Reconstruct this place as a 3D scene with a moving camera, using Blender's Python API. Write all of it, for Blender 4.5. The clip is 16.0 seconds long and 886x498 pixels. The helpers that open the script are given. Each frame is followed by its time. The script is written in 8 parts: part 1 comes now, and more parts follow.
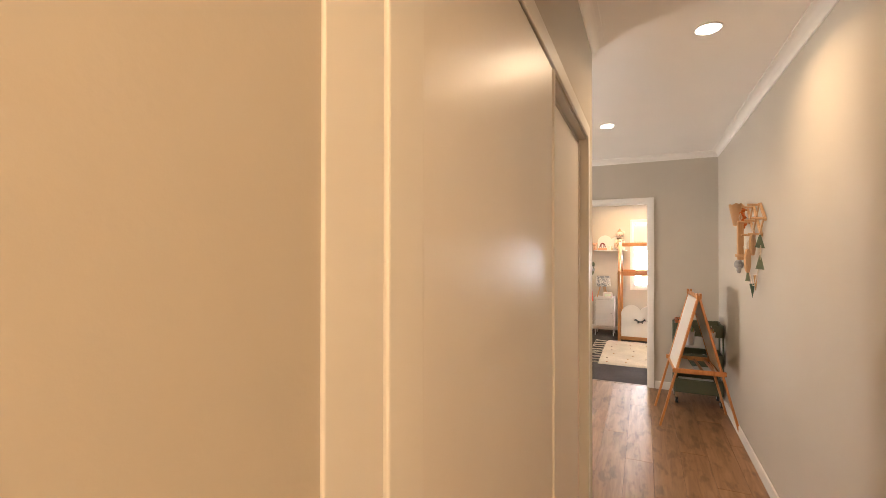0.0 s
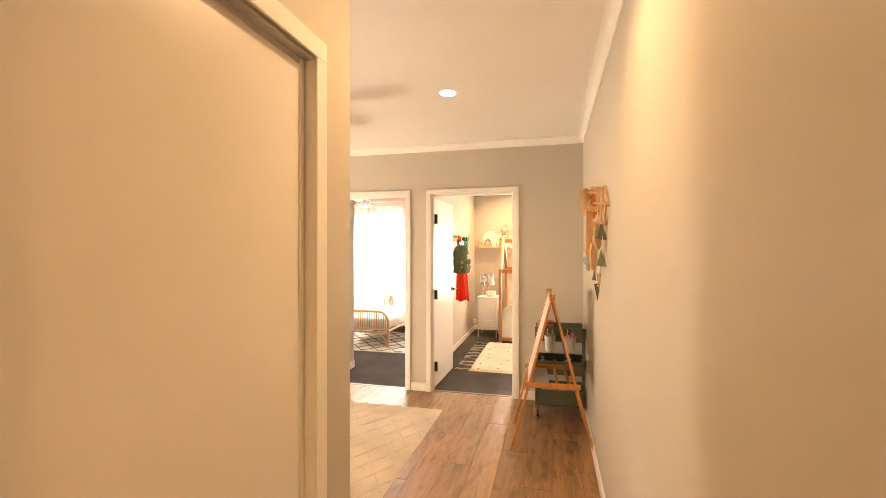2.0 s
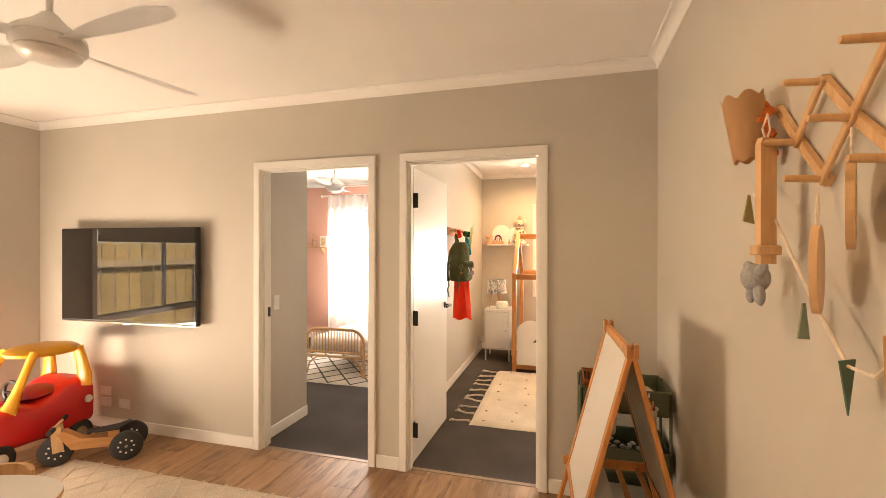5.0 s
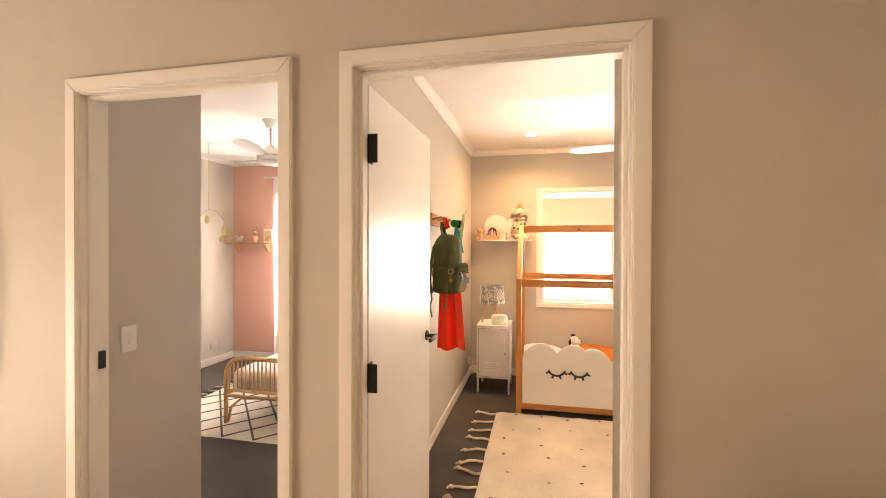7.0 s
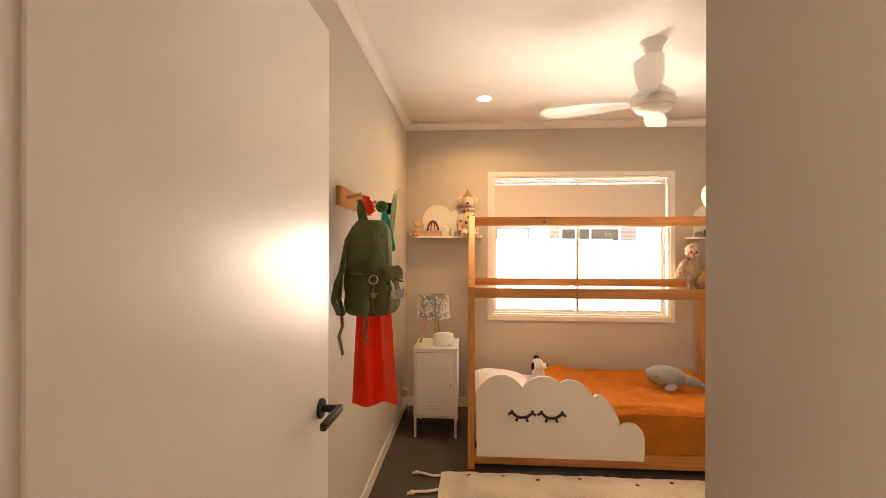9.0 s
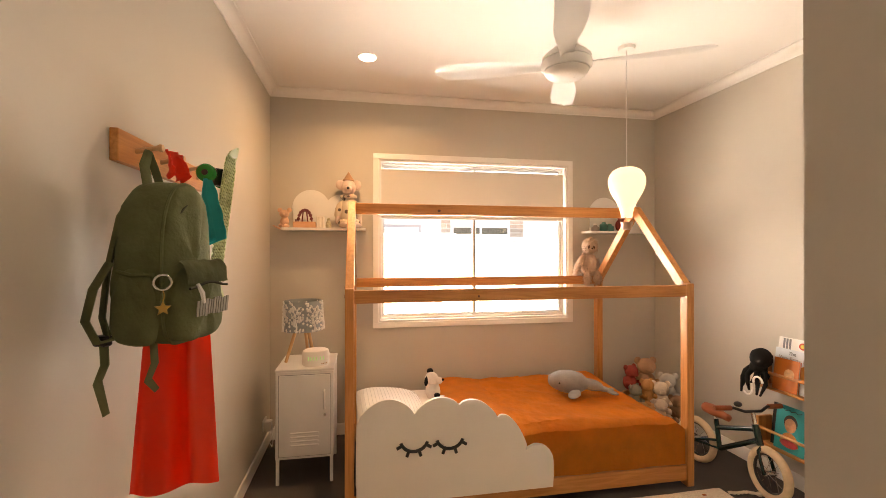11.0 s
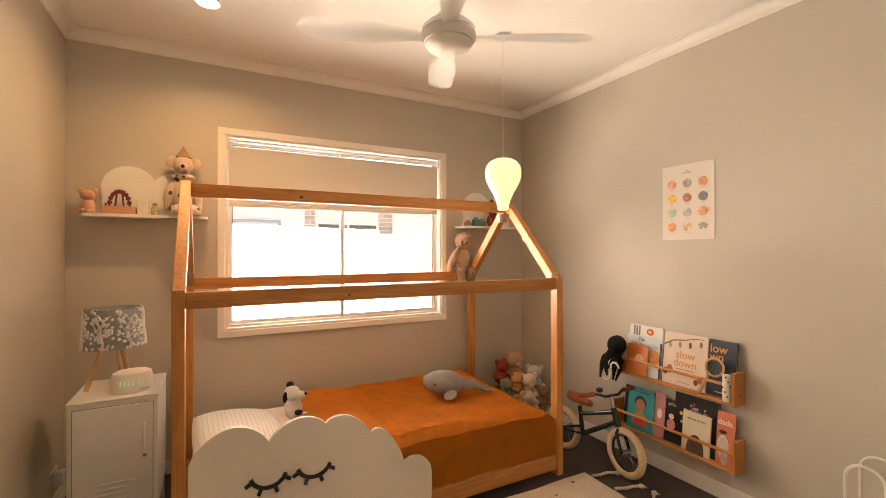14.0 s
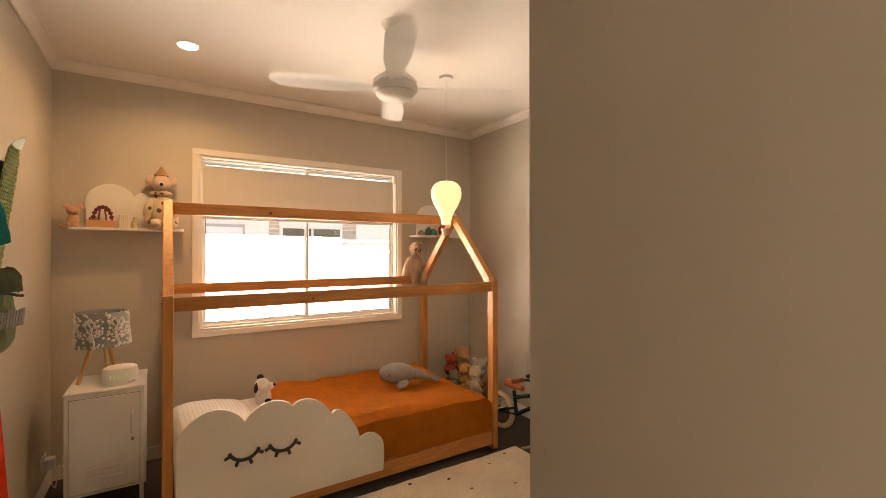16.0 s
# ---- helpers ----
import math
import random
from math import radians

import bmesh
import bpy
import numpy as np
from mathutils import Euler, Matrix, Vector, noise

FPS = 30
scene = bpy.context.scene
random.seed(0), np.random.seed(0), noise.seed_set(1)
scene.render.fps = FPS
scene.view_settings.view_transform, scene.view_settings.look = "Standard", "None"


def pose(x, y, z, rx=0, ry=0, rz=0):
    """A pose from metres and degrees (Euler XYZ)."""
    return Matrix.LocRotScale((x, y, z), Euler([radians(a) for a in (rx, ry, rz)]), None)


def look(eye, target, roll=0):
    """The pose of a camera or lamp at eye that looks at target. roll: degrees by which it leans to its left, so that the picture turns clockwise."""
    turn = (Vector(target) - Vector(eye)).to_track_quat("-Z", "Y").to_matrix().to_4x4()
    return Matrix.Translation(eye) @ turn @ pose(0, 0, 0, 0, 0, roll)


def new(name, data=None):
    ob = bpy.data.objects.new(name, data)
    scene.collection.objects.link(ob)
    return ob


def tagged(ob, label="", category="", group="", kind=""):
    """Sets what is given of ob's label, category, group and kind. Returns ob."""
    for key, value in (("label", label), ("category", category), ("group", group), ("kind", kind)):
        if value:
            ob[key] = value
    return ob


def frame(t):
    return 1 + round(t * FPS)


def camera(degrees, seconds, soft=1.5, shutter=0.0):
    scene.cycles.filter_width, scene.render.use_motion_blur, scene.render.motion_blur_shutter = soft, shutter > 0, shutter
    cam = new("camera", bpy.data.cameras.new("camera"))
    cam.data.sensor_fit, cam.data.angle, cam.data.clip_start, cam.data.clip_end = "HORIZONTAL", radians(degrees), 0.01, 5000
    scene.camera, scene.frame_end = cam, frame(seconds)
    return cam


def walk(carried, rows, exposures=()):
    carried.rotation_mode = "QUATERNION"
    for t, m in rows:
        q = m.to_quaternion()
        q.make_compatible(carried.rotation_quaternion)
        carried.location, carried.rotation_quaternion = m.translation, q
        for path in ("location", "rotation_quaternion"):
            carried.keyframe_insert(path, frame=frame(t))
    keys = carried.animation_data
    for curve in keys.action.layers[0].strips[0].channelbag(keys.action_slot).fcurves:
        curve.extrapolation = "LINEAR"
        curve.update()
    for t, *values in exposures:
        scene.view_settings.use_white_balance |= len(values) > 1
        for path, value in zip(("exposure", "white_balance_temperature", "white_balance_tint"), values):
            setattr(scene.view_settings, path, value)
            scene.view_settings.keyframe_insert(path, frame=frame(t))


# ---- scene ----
cam = camera(91.2, 16.0, soft=0.8)
# seconds, place, yaw, pitch, roll
ROWS = [
    (0.0, 0.142, -0.075, 1.494, 24.87, 0.40, -0.07),
    (0.5, 0.319, 0.150, 1.485, 21.55, 0.25, -0.03),
    (1.0, 0.431, 0.364, 1.493, 18.35, 0.22, -0.05),
    (1.5, 0.521, 0.614, 1.489, 15.82, 0.17, -0.00),
    (2.0, 0.557, 0.896, 1.471, 14.11, 0.15, 0.03),
    (2.5, 0.584, 1.174, 1.472, 14.00, 0.08, 0.03),
    (3.0, 0.599, 1.400, 1.469, 14.49, 0.12, -0.05),
    (3.5, 0.568, 1.669, 1.470, 15.70, 0.01, -0.04),
    (4.0, 0.512, 1.928, 1.478, 15.70, -0.02, -0.07),
    (6.5, 0.024, 3.587, 1.465, 14.30, -0.27, -0.11),
    (7.0, -0.070, 3.910, 1.461, 12.46, -0.37, -0.14),
    (7.5, -0.173, 4.217, 1.427, 10.35, -0.14, -0.25),
    (8.0, -0.198, 4.504, 1.421, 9.06, -0.02, -0.15),
    (8.5, -0.232, 4.764, 1.419, 6.60, -0.03, -0.18),
    (9.0, -0.240, 4.963, 1.419, 3.77, 0.03, -0.15),
    (11.5, -0.167, 5.649, 1.363, -14.36, 0.29, -0.04),
    (12.0, -0.160, 5.725, 1.359, -17.87, 0.33, -0.08),
    (12.5, -0.136, 5.756, 1.348, -20.72, 0.34, 0.02),
    (13.0, -0.127, 5.773, 1.342, -23.29, 0.34, 0.00),
    (13.5, -0.121, 5.795, 1.331, -25.73, 0.38, 0.02),
    (14.0, -0.125, 5.814, 1.331, -28.02, 0.26, 0.00),
    (14.5, -0.127, 5.801, 1.324, -30.17, 0.29, -0.01),
    (15.0, -0.137, 5.733, 1.334, -31.78, 0.40, 0.04),
    (15.5, -0.173, 5.582, 1.353, -32.42, 0.49, 0.10),
    (16.0, -0.242, 5.389, 1.386, -32.43, 0.31, 0.05),
]
walk(cam, [(t, pose(x, y, z, 90 + pitch, roll, yaw)) for t, x, y, z, yaw, pitch, roll in ROWS],
     exposures=[(0.0, 2.65, 5600, 10), (0.5, 2.95, 6200, 10), (1.0, 3.05, 6800, 11), (2.0, 3.0, 7300, 13), (3.0, 2.8, 7400, 14), (4.0, 2.6, 7300, 14), (6.5, 2.45, 7200, 16), (7.5, 2.25, 7200, 17), (8.5, 1.78, 7500, 17), (9.0, 1.68, 7600, 17), (12.0, 1.62, 7200, 17), (14.5, 1.24, 7700, 17), (16.0, 1.12, 7800, 17)])

# ---- world, sun and lamps ----
world = bpy.data.worlds.new("sky")
scene.world = world
world.use_nodes = True
sky = world.node_tree.nodes.new("ShaderNodeTexSky")
sky.sky_type = "NISHITA"
sky.sun_disc = False
sky.sun_elevation = radians(52)
sky.sun_rotation = radians(140)
world.node_tree.links.new(sky.outputs[0], world.node_tree.nodes["Background"].inputs[0])
world.node_tree.nodes["Background"].inputs[1].default_value = 0.15

sun = new("sun", bpy.data.lights.new("sun", "SUN"))
sun.data.energy, sun.data.angle, sun.data.color = 5.0, radians(0.5), (1.0, 0.95, 0.87)
sun.matrix_world = look((5.0, -6.0, 9.8), (0, 0, 0))


def window_light(name, place, target, width, height, watts, colour):
    lamp = new(name, bpy.data.lights.new(name, "AREA"))
    lamp.data.shape, lamp.data.size, lamp.data.size_y = "RECTANGLE", width, height
    lamp.data.energy, lamp.data.color = watts, colour
    lamp.matrix_world = look(place, target)
    return lamp


def lamp_disc(name, place, watts, colour, size=0.08, spread=150):
    lamp = new(name, bpy.data.lights.new(name, "AREA"))
    lamp.data.shape, lamp.data.size = "DISK", size
    lamp.data.energy, lamp.data.color, lamp.data.spread = watts, colour, radians(spread)
    lamp.matrix_world = pose(*place)
    return lamp


WARM = (1.0, 0.60, 0.27)
window_light("window_light_bedroom", (0.55, 9.36, 1.15), (1.15, 7.0, 2.0), 1.5, 0.8, 20, (1.0, 0.90, 0.77)).data.spread = radians(120)
window_light("window_light_playroom", (-4.10, 3.62, 0.40), (-2.6, 5.0, 1.05), 1.6, 0.34, 15, (1.0, 0.84, 0.66))
window_light("window_light_pink_room", (-2.4, 8.80, 1.3), (-2.4, 5.0, 1.0), 1.7, 1.6, 30, (1.0, 0.95, 0.90))
# the last one is unseen, added behind the start to brighten the near hall
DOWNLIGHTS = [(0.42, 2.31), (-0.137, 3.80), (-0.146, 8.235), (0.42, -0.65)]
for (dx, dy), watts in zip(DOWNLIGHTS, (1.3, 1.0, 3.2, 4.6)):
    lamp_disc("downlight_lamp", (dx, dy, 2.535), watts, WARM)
lamp_disc("balloon_bulb", (1.34, 7.83, 1.50), 2.0, (1.0, 0.72, 0.42), 0.05, 170)

# ---- materials ----
def mat(name, colour, rough=0.6, metal=0.0, var=0.06, scale=6.0, bump=0.0, bump_scale=80.0, spec=0.5, coat=0.0, rnd=0.0):
    """A painted, cloth or plastic surface: colour varied at two scales, fine relief."""
    m = bpy.data.materials.new(name)
    m.use_nodes = True
    nt = m.node_tree
    b = nt.nodes["Principled BSDF"]
    b.inputs["Roughness"].default_value, b.inputs["Metallic"].default_value = rough, metal
    b.inputs["Specular IOR Level"].default_value = spec
    b.inputs["Coat Weight"].default_value = coat
    tc = nt.nodes.new("ShaderNodeTexCoord")
    n1 = nt.nodes.new("ShaderNodeTexNoise")
    n1.inputs["Scale"].default_value, n1.inputs["Detail"].default_value = scale, 6
    nt.links.new(tc.outputs["Object"], n1.inputs["Vector"])
    hsv = nt.nodes.new("ShaderNodeHueSaturation")
    hsv.inputs["Color"].default_value = (*colour, 1)
    mr = nt.nodes.new("ShaderNodeMapRange")
    mr.inputs["From Min"].default_value, mr.inputs["From Max"].default_value = 0.3, 0.7
    mr.inputs["To Min"].default_value, mr.inputs["To Max"].default_value = 1 - var, 1 + var
    nt.links.new(n1.outputs["Fac"], mr.inputs["Value"])
    if rnd:
        oi = nt.nodes.new("ShaderNodeObjectInfo")
        m2 = nt.nodes.new("ShaderNodeMapRange")
        m2.inputs["To Min"].default_value, m2.inputs["To Max"].default_value = 1 - rnd, 1 + rnd
        nt.links.new(oi.outputs["Random"], m2.inputs["Value"])
        mu = nt.nodes.new("ShaderNodeMath")
        mu.operation = "MULTIPLY"
        nt.links.new(mr.outputs[0], mu.inputs[0])
        nt.links.new(m2.outputs[0], mu.inputs[1])
        nt.links.new(mu.outputs[0], hsv.inputs["Value"])
    else:
        nt.links.new(mr.outputs[0], hsv.inputs["Value"])
    nt.links.new(hsv.outputs[0], b.inputs["Base Color"])
    mr2 = nt.nodes.new("ShaderNodeMapRange")
    mr2.inputs["To Min"].default_value, mr2.inputs["To Max"].default_value = max(rough * 0.7, rough - 0.06), min(rough * 1.3, rough + 0.06)
    nt.links.new(n1.outputs["Fac"], mr2.inputs["Value"])
    nt.links.new(mr2.outputs[0], b.inputs["Roughness"])
    if bump:
        n2 = nt.nodes.new("ShaderNodeTexNoise")
        n2.inputs["Scale"].default_value, n2.inputs["Detail"].default_value = bump_scale, 3
        nt.links.new(tc.outputs["Object"], n2.inputs["Vector"])
        bp = nt.nodes.new("ShaderNodeBump")
        bp.inputs["Strength"].default_value, bp.inputs["Distance"].default_value = bump, 0.004
        nt.links.new(n2.outputs["Fac"], bp.inputs["Height"])
        nt.links.new(bp.outputs[0], b.inputs["Normal"])
    return m


def wood(name, light, dark, along=(1, 12, 12), rough=0.45, rnd=0.1, scale=3.0, knots=0.0, world_grain=False):
    """Timber: stretched grain along the axis with the small factor, each piece with its own cut."""
    m = bpy.data.materials.new(name)
    m.use_nodes = True
    nt = m.node_tree
    b = nt.nodes["Principled BSDF"]
    tc = nt.nodes.new("ShaderNodeTexCoord")
    oi = nt.nodes.new("ShaderNodeObjectInfo")
    mp = nt.nodes.new("ShaderNodeMapping")
    mp.inputs["Scale"].default_value = along
    add = nt.nodes.new("ShaderNodeVectorMath")
    add.operation = "MULTIPLY_ADD"
    add.inputs[1].default_value = (37, 37, 37)
    nt.links.new(oi.outputs["Random"], add.inputs[0])
    nt.links.new(tc.outputs["Object"], add.inputs[2])
    nt.links.new(add.outputs[0], mp.inputs["Vector"])
    n1 = nt.nodes.new("ShaderNodeTexNoise")
    n1.inputs["Scale"].default_value, n1.inputs["Detail"].default_value, n1.inputs["Distortion"].default_value = scale, 9, 0.8
    n1.inputs["Roughness"].default_value = 0.62
    nt.links.new(mp.outputs[0], n1.inputs["Vector"])
    ramp = nt.nodes.new("ShaderNodeValToRGB")
    ramp.color_ramp.elements[0].position, ramp.color_ramp.elements[0].color = 0.32, (*dark, 1)
    ramp.color_ramp.elements[1].position, ramp.color_ramp.elements[1].color = 0.62, (*light, 1)
    nt.links.new(n1.outputs["Fac"], ramp.inputs[0])
    hsv = nt.nodes.new("ShaderNodeHueSaturation")
    nt.links.new(ramp.outputs[0], hsv.inputs["Color"])
    m2 = nt.nodes.new("ShaderNodeMapRange")
    m2.inputs["To Min"].default_value, m2.inputs["To Max"].default_value = 1 - rnd, 1 + rnd
    nt.links.new(oi.outputs["Random"], m2.inputs["Value"])
    nt.links.new(m2.outputs[0], hsv.inputs["Value"])
    if knots:
        mp2 = nt.nodes.new("ShaderNodeMapping")
        mp2.inputs["Scale"].default_value = tuple(min(a, 3.0) for a in along)
        nt.links.new(add.outputs[0], mp2.inputs["Vector"])
        n3 = nt.nodes.new("ShaderNodeTexNoise")
        n3.inputs["Scale"].default_value, n3.inputs["Detail"].default_value = 5.0, 5
        nt.links.new(mp2.outputs[0], n3.inputs["Vector"])
        r3 = nt.nodes.new("ShaderNodeValToRGB")
        r3.color_ramp.elements[0].position, r3.color_ramp.elements[0].color = 0.36, (1 - knots, 1 - knots, 1 - knots, 1)
        r3.color_ramp.elements[1].position, r3.color_ramp.elements[1].color = 0.47, (1, 1, 1, 1)
        nt.links.new(n3.outputs["Fac"], r3.inputs[0])
        mx = nt.nodes.new("ShaderNodeMix")
        mx.data_type, mx.blend_type = "RGBA", "MULTIPLY"
        mx.inputs["Factor"].default_value = 1.0
        nt.links.new(hsv.outputs[0], mx.inputs["A"])
        nt.links.new(r3.outputs[0], mx.inputs["B"])
        nt.links.new(mx.outputs["Result"], b.inputs["Base Color"])
    else:
        nt.links.new(hsv.outputs[0], b.inputs["Base Color"])
    b.inputs["Roughness"].default_value = rough
    bp = nt.nodes.new("ShaderNodeBump")
    bp.inputs["Strength"].default_value, bp.inputs["Distance"].default_value = 0.25, 0.002
    nt.links.new(n1.outputs["Fac"], bp.inputs["Height"])
    nt.links.new(bp.outputs[0], b.inputs["Normal"])
    return m


def glow(name, colour, strength):
    m = bpy.data.materials.new(name)
    m.use_nodes = True
    b = m.node_tree.nodes["Principled BSDF"]
    b.inputs["Base Color"].default_value = (*colour, 1)
    b.inputs["Emission Color"].default_value = (*colour, 1)
    b.inputs["Emission Strength"].default_value = strength
    return m


def clear_glass(name, tint=(1, 1, 1)):
    m = bpy.data.materials.new(name)
    m.use_nodes = True
    b = m.node_tree.nodes["Principled BSDF"]
    b.inputs["Base Color"].default_value = (*tint, 1)
    b.inputs["Transmission Weight"].default_value, b.inputs["Roughness"].default_value, b.inputs["IOR"].default_value = 1, 0.0, 1.45
    return m


def sheer(name, colour, through_part):
    """Thin cloth or paper that lets light through."""
    m = bpy.data.materials.new(name)
    m.use_nodes = True
    nt = m.node_tree
    b = nt.nodes["Principled BSDF"]
    b.inputs["Base Color"].default_value, b.inputs["Roughness"].default_value = (*colour, 1), 0.9
    tr = nt.nodes.new("ShaderNodeBsdfTranslucent")
    tr.inputs[0].default_value = (*colour, 1)
    wv = nt.nodes.new("ShaderNodeTexNoise")
    wv.inputs["Scale"].default_value = 220
    bp = nt.nodes.new("ShaderNodeBump")
    bp.inputs["Strength"].default_value, bp.inputs["Distance"].default_value = 0.2, 0.001
    nt.links.new(wv.outputs[0], bp.inputs["Height"])
    nt.links.new(bp.outputs[0], b.inputs["Normal"])
    mix = nt.nodes.new("ShaderNodeMixShader")
    mix.inputs[0].default_value = through_part
    nt.links.new(b.outputs[0], mix.inputs[1])
    nt.links.new(tr.outputs[0], mix.inputs[2])
    nt.links.new(mix.outputs[0], nt.nodes["Material Output"].inputs[0])
    return m


def carpet_mat(name, dark, light, scale=260):
    m = bpy.data.materials.new(name)
    m.use_nodes = True
    nt = m.node_tree
    b = nt.nodes["Principled BSDF"]
    tc = nt.nodes.new("ShaderNodeTexCoord")
    n = nt.nodes.new("ShaderNodeTexNoise")
    n.inputs["Scale"].default_value, n.inputs["Detail"].default_value = scale, 4
    big = nt.nodes.new("ShaderNodeTexNoise")
    big.inputs["Scale"].default_value, big.inputs["Detail"].default_value = 3.0, 5
    nt.links.new(tc.outputs["Object"], n.inputs["Vector"])
    nt.links.new(tc.outputs["Object"], big.inputs["Vector"])
    ramp = nt.nodes.new("ShaderNodeValToRGB")
    ramp.color_ramp.elements[0].position, ramp.color_ramp.elements[0].color = 0.3, (*dark, 1)
    ramp.color_ramp.elements[1].position, ramp.color_ramp.elements[1].color = 0.7, (*light, 1)
    nt.links.new(n.outputs["Fac"], ramp.inputs[0])
    hsv = nt.nodes.new("ShaderNodeHueSaturation")
    mr = nt.nodes.new("ShaderNodeMapRange")
    mr.inputs["From Min"].default_value, mr.inputs["From Max"].default_value = 0.3, 0.7
    mr.inputs["To Min"].default_value, mr.inputs["To Max"].default_value = 0.86, 1.14
    nt.links.new(big.outputs["Fac"], mr.inputs["Value"])
    nt.links.new(mr.outputs[0], hsv.inputs["Value"])
    nt.links.new(ramp.outputs[0], hsv.inputs["Color"])
    nt.links.new(hsv.outputs[0], b.inputs["Base Color"])
    b.inputs["Roughness"].default_value = 0.97
    b.inputs["Specular IOR Level"].default_value = 0.1
    bp = nt.nodes.new("ShaderNodeBump")
    bp.inputs["Strength"].default_value, bp.inputs["Distance"].default_value = 0.8, 0.004
    nt.links.new(n.outputs["Fac"], bp.inputs["Height"])
    nt.links.new(bp.outputs[0], b.inputs["Normal"])
    return m


WALL = mat("wall_paint", (0.55, 0.51, 0.445), 0.62, var=0.02, scale=2.5, bump=0.06, bump_scale=160)
PINK = mat("pink_wall_paint", (0.72, 0.42, 0.33), 0.62, var=0.02, scale=2.5, bump=0.06, bump_scale=160)
CEIL = mat("ceiling_paint", (0.84, 0.82, 0.79), 0.85, var=0.015, scale=2, bump=0.05, bump_scale=140)
TRIM = mat("white_gloss_trim", (0.82, 0.80, 0.76), 0.5, var=0.012, scale=2, spec=0.35)
DOORP = mat("door_paint", (0.80, 0.77, 0.73), 0.35, var=0.02, scale=3, bump=0.05, bump_scale=90)
OAK = wood("oak_plank", (0.37, 0.215, 0.110), (0.22, 0.12, 0.058), along=(10, 1.0, 10), rough=0.42, rnd=0.16, scale=2.2, knots=0.35)
CARPET = carpet_mat("grey_carpet", (0.065, 0.056, 0.053), (0.13, 0.115, 0.108))
PINE_X = wood("pine_x", (0.62, 0.28, 0.085), (0.45, 0.17, 0.040), along=(1.2, 16, 16), rough=0.4, rnd=0.08)
PINE_Z = wood("pine_z", (0.62, 0.28, 0.085), (0.45, 0.17, 0.040), along=(16, 16, 1.2), rough=0.4, rnd=0.08)
PINE_Y = wood("pine_y", (0.62, 0.28, 0.085), (0.45, 0.17, 0.040), along=(16, 1.2, 16), rough=0.4, rnd=0.08)
BEECH = wood("beech", (0.66, 0.42, 0.22), (0.54, 0.32, 0.15), along=(12, 12, 1.5), rough=0.4, rnd=0.06)
RATTAN = wood("rattan", (0.68, 0.42, 0.19), (0.50, 0.28, 0.11), along=(20, 20, 3), rough=0.45, rnd=0.08)
WHITE = mat("white_enamel", (0.80, 0.79, 0.76), 0.35, var=0.02)
PLASTIC = mat("white_plastic", (0.78, 0.77, 0.75), 0.4, var=0.02)
CREAM = mat("cream_board", (0.78, 0.74, 0.68), 0.45, var=0.02, scale=4)
BLACK = mat("black_metal", (0.018, 0.017, 0.017), 0.35, var=0.1)
RUBBER = mat("black_rubber", (0.03, 0.03, 0.03), 0.75, var=0.15, bump=0.3)
CHROME = mat("chrome", (0.75, 0.74, 0.72), 0.14, metal=1.0, var=0.04)
SCREEN = mat("screen_glass", (0.008, 0.008, 0.009), 0.008, var=0.02, spec=0.9, coat=0.7)
ALU = mat("white_aluminium", (0.78, 0.78, 0.77), 0.35, var=0.02)
GREYALU = mat("grey_seal", (0.16, 0.16, 0.16), 0.5, var=0.05)
GLASS = clear_glass("window_glass")
BLIND = sheer("blind_cloth", (0.68, 0.64, 0.58), 0.16)
CURTAIN = sheer("sheer_curtain", (0.90, 0.88, 0.86), 0.55)
DUVET = mat("rust_linen", (0.74, 0.245, 0.030), 0.9, var=0.10, scale=9, bump=1.0, bump_scale=48, spec=0.2)
SHEET = mat("white_linen", (0.80, 0.77, 0.73), 0.9, var=0.05, scale=10, bump=0.4, bump_scale=200, spec=0.2)
LED = glow("led_diffuser", (1.0, 0.86, 0.62), 10)

# ---- mesh helpers ----
def bx(bm, x0, x1, y0, y1, z0, z1, bev=0.0, seg=1, m=None):
    r = bmesh.ops.create_cube(bm, size=1)
    vs = r["verts"]
    for v in vs:
        v.co = Vector(((x0 + x1) / 2 + v.co.x * (x1 - x0), (y0 + y1) / 2 + v.co.y * (y1 - y0), (z0 + z1) / 2 + v.co.z * (z1 - z0)))
        if m is not None:
            v.co = m @ v.co
    if bev:
        es = {e for v in vs for e in v.link_edges}
        bmesh.ops.bevel(bm, geom=list(es), offset=bev, segments=seg, affect="EDGES", profile=0.5)
    return bm


def frame_of(d):
    d = Vector(d).normalized()
    up = Vector((0, 0, 1)) if abs(d.z) < 0.95 else Vector((1, 0, 0))
    a = d.cross(up).normalized()
    return d, a, d.cross(a).normalized()


